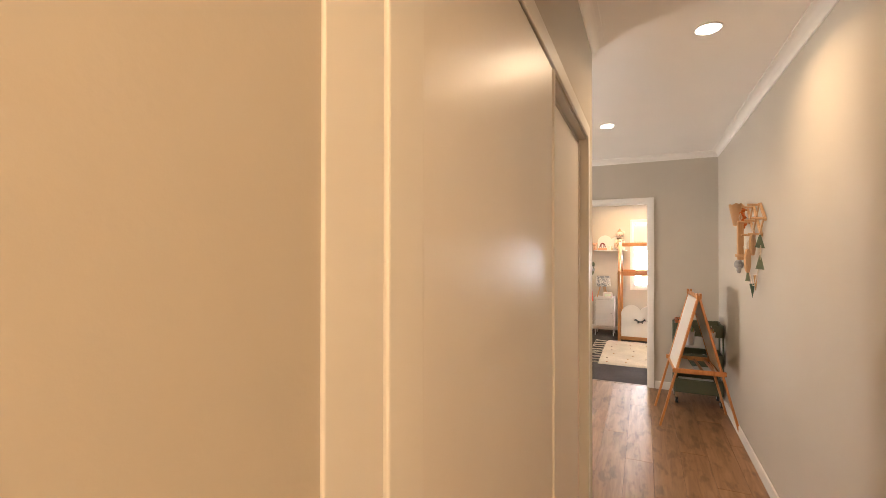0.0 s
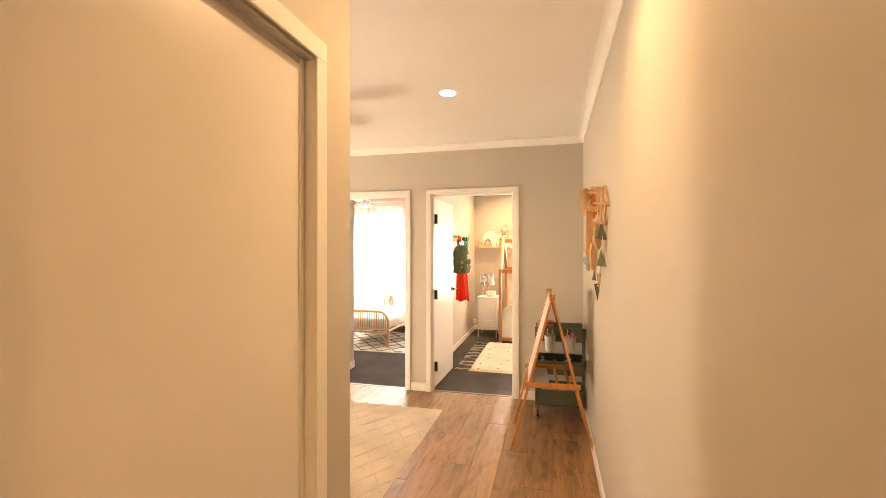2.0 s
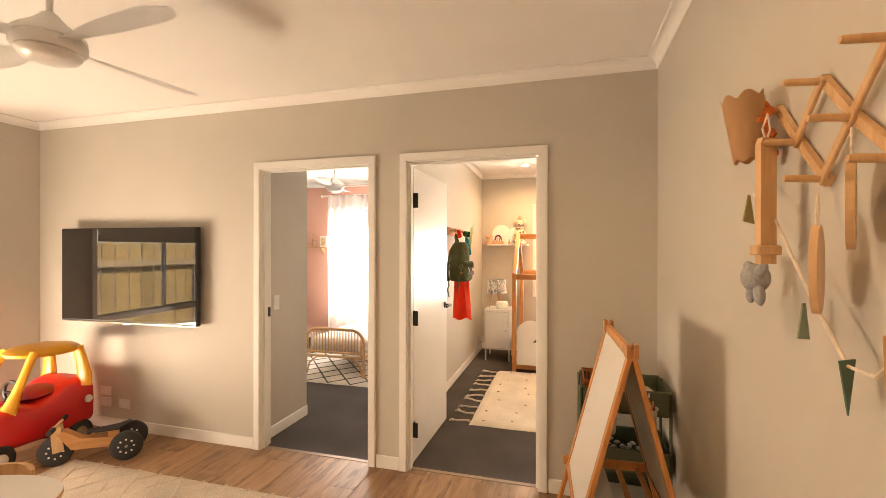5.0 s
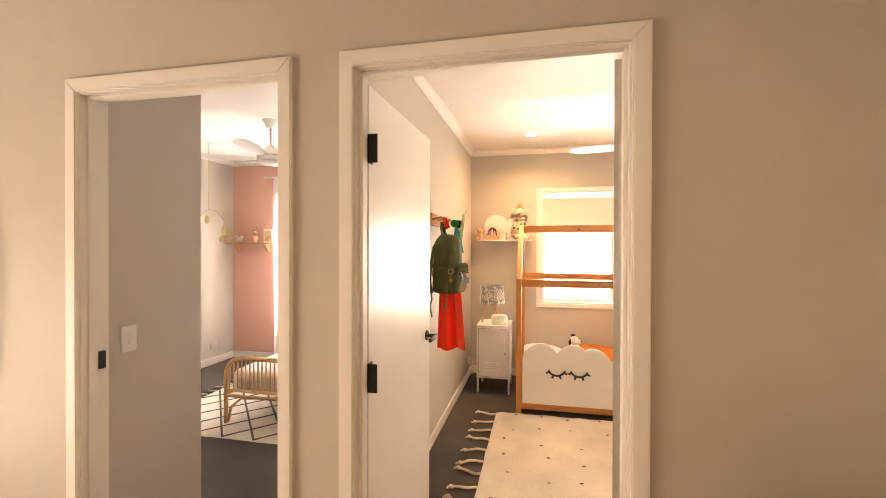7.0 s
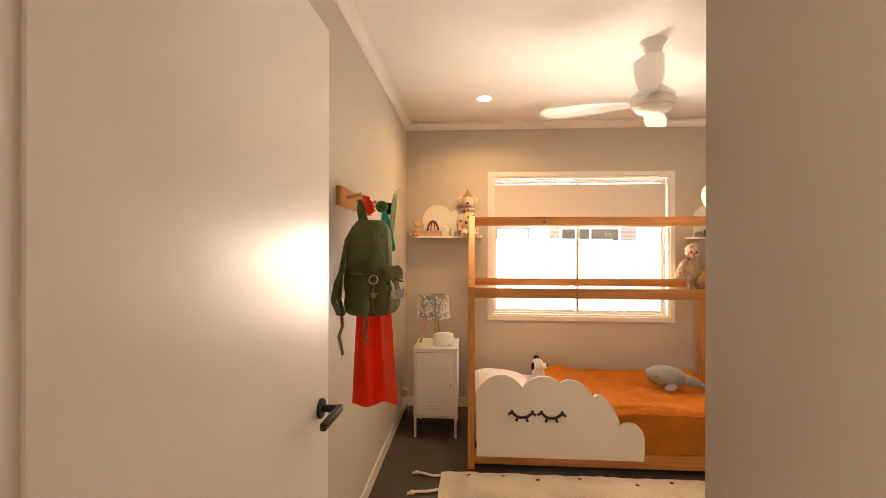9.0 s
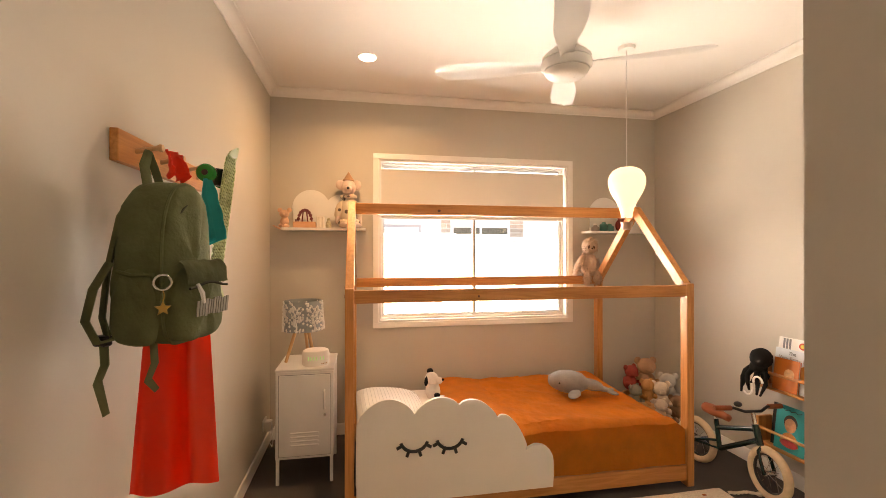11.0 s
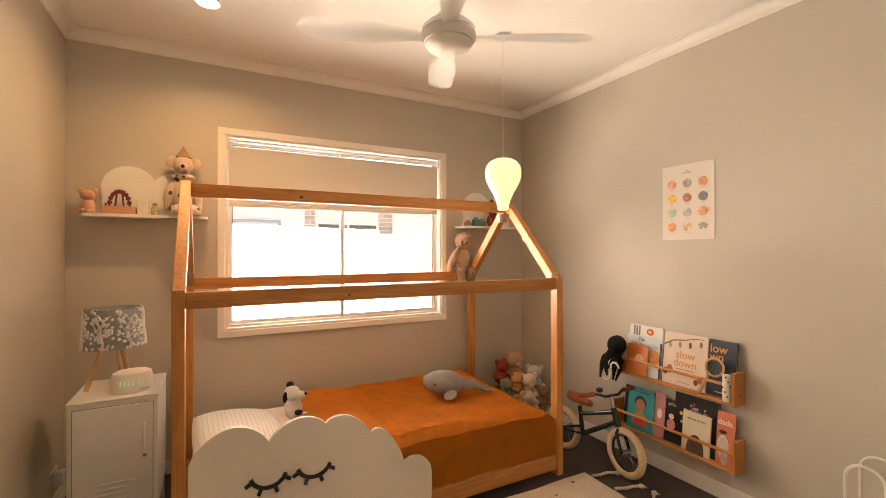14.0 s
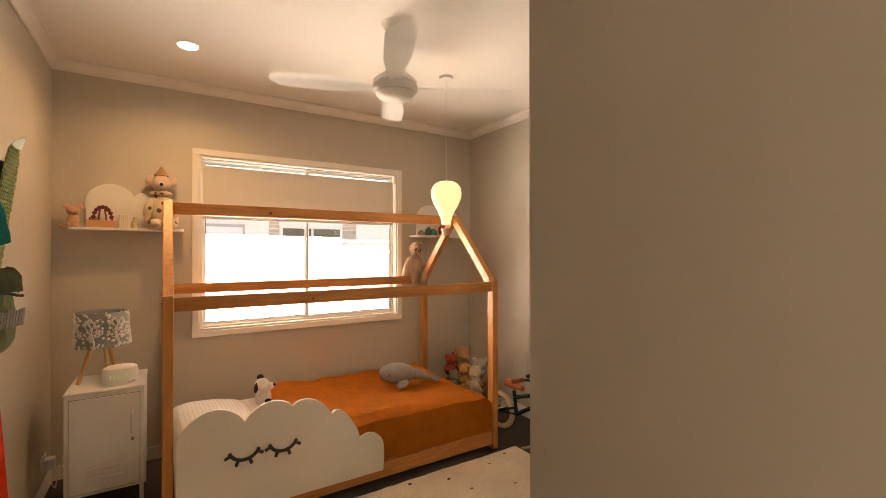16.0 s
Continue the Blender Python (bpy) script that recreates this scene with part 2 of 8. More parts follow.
def tube(bm, pts, r, n=8, closed=False, flat=1.0):
    """A round bar along points; r one number or one for each point."""
    pts = [Vector(p) for p in pts]
    k = len(pts)
    rs = r if isinstance(r, (list, tuple)) else [r] * k
    rings = []
    prev = None
    for i, p in enumerate(pts):
        if closed:
            d = pts[(i + 1) % k] - pts[i - 1]
        else:
            d = pts[min(i + 1, k - 1)] - pts[max(i - 1, 0)]
        d.normalize()
        if prev is None:
            _, a, _ = frame_of(d)
        else:
            a = (prev - d * prev.dot(d)).normalized()
        b = d.cross(a).normalized()
        prev = a
        rings.append([bm.verts.new(p + (a * math.cos(2 * math.pi * j / n) + b * math.sin(2 * math.pi * j / n) * flat) * rs[i]) for j in range(n)])
    for i in range(k if closed else k - 1):
        q, w = rings[i], rings[(i + 1) % k]
        for j in range(n):
            bm.faces.new((q[j], q[(j + 1) % n], w[(j + 1) % n], w[j]))
    if not closed:
        bm.faces.new(list(reversed(rings[0])))
        bm.faces.new(rings[-1])
    return bm


def lathe(bm, prof, c=(0, 0, 0), n=24, m=None, sy=1.0):
    """Turned shape: profile of (radius, height) from bottom to top."""
    c = Vector(c)
    rings = []
    for r, z in prof:
        ring = []
        for j in range(n):
            a = 2 * math.pi * j / n
            p = Vector((max(r, 1e-4) * math.cos(a), max(r, 1e-4) * math.sin(a) * sy, z))
            p = (m @ p if m is not None else p) + c
            ring.append(bm.verts.new(p))
        rings.append(ring)
    for a, b in zip(rings, rings[1:]):
        for j in range(n):
            bm.faces.new((a[j], a[(j + 1) % n], b[(j + 1) % n], b[j]))
    bm.faces.new(list(reversed(rings[0])))
    bm.faces.new(rings[-1])
    return bm


def blob(bm, c, r, rot=(0, 0, 0), sub=2, rough=0.0, seed=0, f=6.0):
    """A rounded stuffed shape: an ellipsoid with uneven surface."""
    res = bmesh.ops.create_icosphere(bm, subdivisions=sub, radius=1)
    e = Euler([radians(a) for a in rot]).to_matrix()
    for v in res["verts"]:
        k = 1 + rough * noise.noise(v.co * f * 0.5 + Vector((seed, seed * 0.7, 0)))
        v.co = e @ Vector((v.co.x * r[0] * k, v.co.y * r[1] * k, v.co.z * r[2] * k)) + Vector(c)
    return bm


def plate(bm, poly, t0, t1, m=None, axes="xz"):
    """A flat board cut to an outline: poly in the two axes named, thickness from t0 to t1 along the third."""
    ia, ib = "xyz".index(axes[0]), "xyz".index(axes[1])
    ic = 3 - ia - ib
    rows = []
    for t in (t0, t1):
        row = []
        for a, b in poly:
            p = [0, 0, 0]
            p[ia], p[ib], p[ic] = a, b, t
            p = Vector(p)
            row.append(bm.verts.new(m @ p if m is not None else p))
        rows.append(row)
    f0 = bm.faces.new(rows[0])
    f1 = bm.faces.new(list(reversed(rows[1])))
    f0.normal_update()
    f1.normal_update()
    k = len(poly)
    for i in range(k):
        bm.faces.new((rows[0][i], rows[1][i], rows[1][(i + 1) % k], rows[0][(i + 1) % k]))
    bmesh.ops.triangulate(bm, faces=[f0, f1])
    return bm


def arc(cx, cy, r, a0, a1, n=10, ry=None):
    ry = r if ry is None else ry
    return [(cx + r * math.cos(radians(a0 + (a1 - a0) * i / n)), cy + ry * math.sin(radians(a0 + (a1 - a0) * i / n))) for i in range(n + 1)]


def mesh_of(name, bm, material, smooth=False):
    bmesh.ops.recalc_face_normals(bm, faces=bm.faces)
    me = bpy.data.meshes.new(name)
    bm.to_mesh(me)
    bm.free()
    me.materials.append(material)
    if smooth:
        for p in me.polygons:
            p.use_smooth = True
        me.set_sharp_from_angle(angle=radians(40))
    return me


def part(name, bm, material, parent=None, label="", smooth=False, m=None):
    ob = new(name, mesh_of(name, bm, material, smooth))
    if parent is not None:
        ob.parent = parent
    if m is not None:
        ob.matrix_basis = m
    if label:
        tagged(ob, label)
    return ob


def thing(name, m, label, category, group=""):
    ob = new(name)
    ob.empty_display_size = 0.1
    ob.matrix_basis = m
    return tagged(ob, label, category, group)


def structure(name, bm, material, label, category, smooth=False):
    return tagged(part(name, bm, material, None, "", smooth), label, category, kind="structure")


BM = bmesh.new

# ---- the large structure ----
CZ, CB = 2.555, 2.495          # ceiling, underside of cornice
HX0, HX1 = -4.07, 0.847        # playroom and hall, west and east
DY0, DY1 = 5.245, 5.345        # wall with the two doors
LX, LY = -0.095, 2.22          # cupboard wall beside the hall, and its end
BX0, BX1, BY1 = -0.836, 2.297, 8.88   # bedroom
PX0, PX1 = -3.99, -0.936       # pink room
D1 = (-1.797, -0.945)
D2 = (-0.656, 0.183)
DH = 2.043


def wall_y(name, y0, y1, x0, x1, openings, material, label, h=CZ):
    """A wall that runs along x, with openings (x0, x1, z0, z1)."""
    bm = BM()
    x = x0
    for a, b, c, d in sorted(openings):
        bx(bm, x, a, y0, y1, 0, h)
        if c > 0:
            bx(bm, a, b, y0, y1, 0, c)
        bx(bm, a, b, y0, y1, d, h)
        x = b
    bx(bm, x, x1, y0, y1, 0, h)
    return structure(name, bm, material, label, "wall")


def wall_x(name, x0, x1, y0, y1, openings, material, label, h=CZ):
    bm = BM()
    y = y0
    for a, b, c, d in sorted(openings):
        bx(bm, x0, x1, y, a, 0, h)
        if c > 0:
            bx(bm, x0, x1, a, b, 0, c)
        bx(bm, x0, x1, a, b, d, h)
        y = b
    bx(bm, x0, x1, y, y1, 0, h)
    return structure(name, bm, material, label, "wall")


W2 = (-0.055, 1.488, 0.826, 2.068)      # bedroom window opening
W1 = (2.75, 4.50, 0.20, 2.10)           # playroom window opening, along y
W3 = (-3.20, -1.45, 0.70, 2.10)         # pink room window opening
wall_y("wall_doors", DY0, DY1, HX0 - 0.1, HX1 + 0.1, [(D1[0] - 0.02, D1[1] + 0.02, 0, DH + 0.02), (D2[0] - 0.02, D2[1] + 0.02, 0, DH + 0.02)], WALL, "warm greige painted plaster wall with two doorways")
wall_x("wall_hall_east", HX1, HX1 + 0.1, -1.7, DY0, [], WALL, "long plain warm greige painted hall wall")
wall_x("wall_playroom_west", HX0 - 0.1, HX0, LY - 0.1, DY0, [W1], WALL, "greige painted plaster wall with a tall window")
wall_y("wall_hall_south", -1.8, -1.7, -0.3, HX1 + 0.1, [], WALL, "plain greige painted wall that ends the hall")
SL = (0.290, 1.998, 2.020)              # sliding door opening: from, to, head
wall_x("wall_cupboard", LX - 0.11, LX, -1.7, LY, [(SL[0], SL[1], 0, SL[2])], WALL, "greige painted wall round sliding cupboard doors")
wall_y("wall_playroom_south", LY - 0.1, LY, HX0, LX - 0.11, [], WALL, "plain greige painted playroom wall")
wall_x("wall_bedroom_west", PX1, BX0, DY1, BY1, [], WALL, "pale greige painted wall between the two bedrooms")
wall_x("wall_bedroom_east", BX1, BX1 + 0.1, 5.8, BY1, [], WALL, "pale greige painted bedroom wall")
wall_y("wall_bedroom_north", BY1, BY1 + 0.12, PX1 + 0.05, BX1 + 0.1, [W2], WALL, "pale greige painted wall with a sliding window")
bm = BM()
bx(bm, 0.245, 0.345, DY1, 5.898, 0, CZ)
bx(bm, 0.345, BX1, 5.798, 5.898, 0, CZ)
structure("wall_wardrobe", bm, WALL, "greige painted wall corner beside the bedroom door", "wall")
wall_y("wall_pink_north", BY1, BY1 + 0.12, PX0 - 0.1, PX1 + 0.05, [W3], PINK, "dusty pink painted bedroom wall with a curtained window")
wall_x("wall_pink_west", PX0 - 0.1, PX0, 5.93, BY1, [], WALL, "pale painted wall of the pink bedroom")
bm = BM()
bx(bm, -1.965, -1.865, DY1, 5.93, 0, CZ)
bx(bm, PX0 - 0.1, -1.965, 5.83, 5.93, 0, CZ)
structure("wall_pink_entry", bm, WALL, "pale painted wall corner inside the pink bedroom", "wall")
bm = BM()
bx(bm, LX - 0.75, LX - 0.7, 0.2, LY - 0.1, 0, CZ)
structure("wall_cupboard_back", bm, WALL, "plain wall at the back of the cupboard", "wall")

bm = BM()
bx(bm, HX0 - 0.1, BX1 + 0.1, -1.8, BY1 + 0.12, CZ, CZ + 0.12)
structure("ceiling", bm, CEIL, "flat white painted plaster ceiling", "ceiling")


def cove(bm, p0, p1, nrm, s=0.06):
    """Plaster cove cornice from p0 to p1 along a wall; nrm points into the room."""
    p0, p1, nrm = Vector((*p0, 0)), Vector((*p1, 0)), Vector((*nrm, 0))
    prof = [(0, -s), (0.007, -s), (0.010, -s + 0.006)] + [(0.010 + (s - 0.017) * (1 - math.cos(radians(a))), -s + 0.006 + (s - 0.013) * math.sin(radians(a))) for a in (15, 30, 45, 60, 75, 90)] + [(s, -0.007), (s, 0), (0, 0)]
    rows = [[bm.verts.new(p + nrm * a + Vector((0, 0, CZ + b))) for a, b in prof] for p in (p0, p1)]
    k = len(prof)
    for i in range(k):
        bm.faces.new((rows[0][i], rows[0][(i + 1) % k], rows[1][(i + 1) % k], rows[1][i]))
    bm.faces.new(rows[0])
    bm.faces.new(list(reversed(rows[1])))


bm = BM()
cove(bm, (HX1, -1.7), (HX1, DY0), (-1, 0))
cove(bm, (HX0, DY0), (HX1, DY0), (0, -1))
cove(bm, (HX0, LY), (HX0, DY0), (1, 0))
cove(bm, (HX0, LY), (LX, LY), (0, 1))
cove(bm, (LX, -1.7), (LX, LY + 0.06), (1, 0))
cove(bm, (BX0, DY1), (BX0, BY1), (1, 0))
cove(bm, (BX1, 5.898), (BX1, BY1), (-1, 0))
cove(bm, (BX0, BY1), (BX1, BY1), (0, -1))
cove(bm, (PX0, BY1), (PX1, BY1), (0, -1))
cove(bm, (PX0, 5.93), (PX0, BY1), (1, 0))
structure("trim_cornice", bm, CEIL, "white plaster cove cornice under the ceiling", "cornice")

bm = BM()
SK = 0.085
def skirt(x0, x1, y0, y1):
    bx(bm, x0, x1, y0, y1, 0, SK, 0.003)
skirt(HX1 - 0.012, HX1, -1.7, DY0 - 0.013)
skirt(HX0, D1[0] - 0.062, DY0 - 0.012, DY0)
skirt(D1[1] + 0.062, D2[0] - 0.062, DY0 - 0.012, DY0)
skirt(D2[1] + 0.062, HX1, DY0 - 0.012, DY0)
skirt(HX0, HX0 + 0.012, LY, DY0 - 0.013)
skirt(BX0, BX0 + 0.012, DY1, BY1 - 0.013)
skirt(BX0, BX1, BY1 - 0.012, BY1)
skirt(BX1 - 0.012, BX1, 5.9, BY1 - 0.013)
skirt(-1.865, -1.853, DY1 + 0.02, 5.93)
skirt(PX0, PX1, BY1 - 0.012, BY1)
skirt(PX0, PX0 + 0.012, 5.93, BY1 - 0.013)
skirt(LX, LX + 0.012, 2.07, LY)
structure("baseboard", bm, TRIM, "white painted timber skirting boards", "skirting")

# floors
bm = BM()
bx(bm, HX0 - 0.1, HX1 + 0.1, -1.8, DY0 + 0.05, -0.12, -0.006)
floor = structure("floor", bm, mat("plank_joint", (0.06, 0.04, 0.025), 0.8), "oak-look plank floor of the hall", "floor")
bm = BM()
bx(bm, PX0 - 0.1, BX1 + 0.1, DY0 + 0.05, BY1 + 0.1, -0.12, 0.0)
structure("floor_bedrooms", bm, CARPET, "dark grey-brown cut pile bedroom carpet", "carpet")
bm = BM()
for d in (D1, D2):
    bx(bm, d[0], d[1], DY0 + 0.028, DY0 + 0.062, -0.02, 0.004, 0.002)
structure("trim_thresholds", bm, mat("threshold_bar", (0.30, 0.22, 0.15), 0.4, metal=0.3), "brown metal strips between plank floor and carpet", "threshold")

# door frames
def door_frame(name, d, label):
    x0, x1 = d
    bm = BM()
    bx(bm, x0 - 0.02, x0, DY0 - 0.002, DY1 + 0.002, 0, DH + 0.02)
    bx(bm, x1, x1 + 0.02, DY0 - 0.002, DY1 + 0.002, 0, DH + 0.02)
    bx(bm, x0, x1, DY0 - 0.002, DY1 + 0.002, DH, DH + 0.02)
    bx(bm, x0, x0 + 0.012, DY0 + 0.022, DY0 + 0.058, 0, DH, 0.002)
    bx(bm, x1 - 0.012, x1, DY0 + 0.022, DY0 + 0.058, 0, DH, 0.002)
    bx(bm, x0 + 0.012, x1 - 0.012, DY0 + 0.022, DY0 + 0.058, DH - 0.012, DH, 0.002)
    ob = structure(name, bm, TRIM, label, "door frame")
    a = 0.057
    for y, s in ((DY0, -1), (DY1, 1)):
        for kind, poly in (("architrave", [(x0 - a, 0), (x0 - 0.006, 0), (x0 - 0.006, DH + 0.006), (x0 - a, DH + a)]),
                           ("architrave", [(x1 + 0.006, 0), (x1 + a, 0), (x1 + a, DH + a), (x1 + 0.006, DH + 0.006)]),
                           ("architrave", [(x0 - a, DH + a), (x0 - 0.006, DH + 0.006), (x1 + 0.006, DH + 0.006), (x1 + a, DH + a)])):
            bm = BM()
            plate(bm, poly, y + s * 0.018, y)
            bmesh.ops.bevel(bm, geom=[e for e in bm.edges if len(e.link_faces) == 2 and all(abs(v.co.y - (y + s * 0.018)) < 1e-5 for v in e.verts) and e.calc_face_angle(0) > 0.5], offset=0.004, segments=2, affect="EDGES")
            part(kind, bm, TRIM, ob)
    return ob


frame1 = door_frame("door_1", D1, "white painted frame of an open doorway")
frame2 = door_frame("door_2", D2, "white painted frame of the bedroom doorway")

# ---- doors, windows, outside ----
def hinged_door():
    d = thing("bedroom_door", pose(D2[0] + 0.004, DY1 - 0.012, 0, 0, 0, 90 - 1.2), "smooth white painted flush door standing open", "door")
    w, h, t = 0.81, DH - 0.018, 0.036
    bm = BM()
    bx(bm, 0.004, w, 0, t, 0.014, h, 0.002)
    part("leaf", bm, DOORP, d)
    for hz in (0.24, 1.0, 1.80):
        bm = BM()
        tube(bm, [(0.0, -0.008, hz - 0.05), (0.0, -0.008, hz + 0.05)], 0.0075, 10)
        bx(bm, -0.002, 0.034, -0.003, 0.0, hz - 0.05, hz + 0.05, 0.001)
        bx(bm, -0.006, -0.003, -0.036, 0.0, hz - 0.05, hz + 0.05)
        part("hinge", bm, BLACK, d, "black steel hinge")
    for s, y in ((-1, 0.0), (1, t)):
        bm = BM()
        lathe(bm, [(0.026, 0), (0.026, 0.006), (0.024, 0.008)], n=28, m=Matrix.Rotation(radians(90 if s < 0 else -90), 4, "X"), c=(w - 0.062, y, 1.0))
        rose = part("rose", bm, BLACK, d, "", True)
        bm = BM()
        tube(bm, [(w - 0.062, y + s * 0.006, 1.0), (w - 0.062, y + s * 0.045, 1.0)], 0.010, 12)
        bx(bm, w - 0.185, w - 0.050, y + s * 0.052 - 0.008, y + s * 0.052 + 0.008, 0.990, 1.010, 0.005, 2)
        part("lever", bm, BLACK, rose, "", True)
    bm = BM()
    bx(bm, w - 0.0005, w + 0.0015, 0.007, 0.029, 0.92, 1.08)
    part("latch_plate", bm, BLACK, d)
    return d


hinged_door()

# strike plate on the jamb of the other doorway
d = thing("strike_plate", pose(D1[0], DY0 + 0.035, 1.0), "small black strike plate on a white jamb", "strike plate")
bm = BM()
bx(bm, 0.0, 0.0135, 0.026, 0.052, -0.035, 0.035, 0.001)
part("plate", bm, BLACK, d)


def sliding_doors():
    y0, y1, top = SL
    # front panel stands towards the camera's side of the opening
    for name, x, a, b in (("sliding_door", LX + 0.004, y0 - 0.001, 1.174), ("sliding_door", LX - 0.036, 1.13, y1 - 0.004)):
        d = thing(name, pose(x, (a + b) / 2, 0.012), "tall smooth off-white sliding cupboard door in white frame", "sliding door", "cupboard doors")
        half = (b - a) / 2
        bm = BM()
        bx(bm, -0.016, 0.0, -half + 0.018, half - 0.018, 0, top - 0.022, 0.001)
        part("panel", bm, DOORP, d)
        for s in (-1, 1):
            bm = BM()
            bx(bm, -0.022, 0.006, s * half - (0.018 if s > 0 else 0), s * half + (0 if s > 0 else 0.076 if a < 0.5 else 0.018), 0, top - 0.022, 0.003, 2)
            part("stile", bm, TRIM, d)
    bm = BM()
    bx(bm, LX - 0.108, LX - 0.004, y0, y1, top - 0.010, top - 0.001)
    for x in (LX - 0.034, LX - 0.075):
        bx(bm, x - 0.002, x + 0.002, y0, y1, top - 0.026, top - 0.01)
    structure("trim_sliding_track", bm, mat("track_metal", (0.5, 0.48, 0.45), 0.35, metal=0.6), "metal sliding door track at the cupboard head", "track")
    a = 0.057
    bm = BM()
    for ya, yb in ((y0 - 0.09, y0 - 0.002), (y1, y1 + a)):
        bx(bm, LX, LX + (0.005 if ya < y0 else 0.009), ya, yb, 0, top, 0.002 if ya < y0 else 0.004, 3)
    bx(bm, LX, LX + 0.0085, y0 - a, y1 + a, top, top + a, 0.003, 2)
    bx(bm, LX - 0.108, LX + 0.002, y1 - 0.001, y1 + 0.018, 0, top + 0.001)
    structure("trim_cupboard_architrave", bm, TRIM, "white painted frame round the cupboard opening", "architrave")


sliding_doors()


def sliding_window(name, m, w, h, label, sill=True, transom=0.0, mull=0.5):
    """Aluminium sliding window in local x (width), z (height), y outward; origin at the lower corner of the opening."""
    d = tagged(new(name), label, "window", kind="structure")
    d.matrix_basis = m
    a = 0.042
    for nm, c in (("architrave", (-a, w + a, -a, 0)), ("architrave", (-a, w + a, h, h + a)), ("architrave", (-a, 0, 0, h)), ("architrave", (w, w + a, 0, h))):
        bm = BM()
        bx(bm, c[0], c[1], -0.016, 0.0, c[2], c[3], 0.003, 2)
        part(nm, bm, TRIM, d)
    bm = BM()
    bx(bm, 0, w, -0.002, 0.12, 0.0, 0.014)
    bx(bm, 0, w, -0.002, 0.12, h - 0.014, h)
    bx(bm, 0, 0.014, -0.002, 0.12, 0.014, h - 0.014)
    bx(bm, w - 0.014, w, -0.002, 0.12, 0.014, h - 0.014)
    part("reveal", bm, TRIM, d)
    f = 0.014
    bm = BM()
    bx(bm, 0.014, w - 0.014, 0.055, 0.115, 0.014, 0.014 + f, 0.003)
    bx(bm, 0.014, w - 0.014, 0.055, 0.115, h - 0.014 - f, h - 0.014, 0.003)
    bx(bm, 0.014, 0.014 + f, 0.055, 0.115, 0.014 + f, h - 0.014 - f, 0.003)
    bx(bm, w - 0.014 - f, w - 0.014, 0.055, 0.115, 0.014 + f, h - 0.014 - f, 0.003)
    part("window_frame", bm, ALU, d)
    z0 = 0.014 + f
    if transom:
        bm = BM()
        bx(bm, 0.028, w - 0.028, 0.055, 0.115, transom - 0.03, transom + 0.03, 0.003)
        part("transom", bm, GREYALU if mull != 0.5 else ALU, d)
        bm = BM()
        bx(bm, 0.028, w - 0.028, 0.082, 0.087, z0, transom - 0.03)
        g = part("pane", bm, GLASS, d)
        g.visible_shadow = False
        z0 = transom + 0.03
    mid = 0.014 + (w - 0.028) * mull
    for k, (p, q, yy) in enumerate(((0.028, mid + 0.019, 0.092), (mid - 0.019, w - 0.028, 0.066))):
        bm = BM()
        s = 0.020
        z1 = h - 0.014 - f
        bx(bm, p, q, yy, yy + 0.02, z0, z0 + s, 0.002)
        bx(bm, p, q, yy, yy + 0.02, z1 - s, z1, 0.002)
        bx(bm, p, p + s, yy, yy + 0.02, z0 + s, z1 - s, 0.002)
        bx(bm, q - s, q, yy, yy + 0.02, z0 + s, z1 - s, 0.002)
        sash = part("sash", bm, ALU, d)
        bm = BM()
        for c in ((p + s - 0.004, p + s, z0 + s, z1 - s), (q - s, q - s + 0.004, z0 + s, z1 - s), (p + s, q - s, z0 + s - 0.004, z0 + s), (p + s, q - s, z1 - s, z1 - s + 0.004)):
            bx(bm, c[0], c[1], yy - 0.002, yy + 0.001, c[2], c[3])
        part("seal", bm, GREYALU, sash)
        bm = BM()
        bx(bm, p + s, q - s, yy + 0.008, yy + 0.012, z0 + s, z1 - s)
        g = part("pane", bm, GLASS, sash)
        g.visible_shadow = False
    return d


def roller_blind(name, m, w, h, drop, label):
    d = thing(name, m, label, "blind")
    bm = BM()
    tube(bm, [(0.03, 0.028, h - 0.082), (w - 0.03, 0.028, h - 0.082)], 0.014, 16)
    part("roller", bm, BLIND, d)
    bm = BM()
    bx(bm, 0.022, w - 0.030, 0.010, 0.0112, h - drop, h - 0.070)
    part("cloth", bm, BLIND, d)
    bm = BM()
    bx(bm, 0.022, w - 0.030, 0.006, 0.016, h - drop - 0.022, h - drop, 0.003)
    part("bottom_rail", bm, BLIND, d)
    for x in (0.018, w - 0.018):
        bm = BM()
        bx(bm, x - 0.003, x + 0.003, 0.006, 0.055, h - 0.075, h - 0.015, 0.001)
        part("bracket", bm, PLASTIC, d)
    bm = BM()
    tube(bm, [(w - 0.022, 0.012, h - 0.08), (w - 0.022, 0.012, h * 0.4), (w - 0.019, 0.014, h * 0.39), (w - 0.016, 0.016, h * 0.4), (w - 0.016, 0.016, h - 0.08)], 0.0016, 5)
    part("cord_loop", bm, PLASTIC, d)
    return d


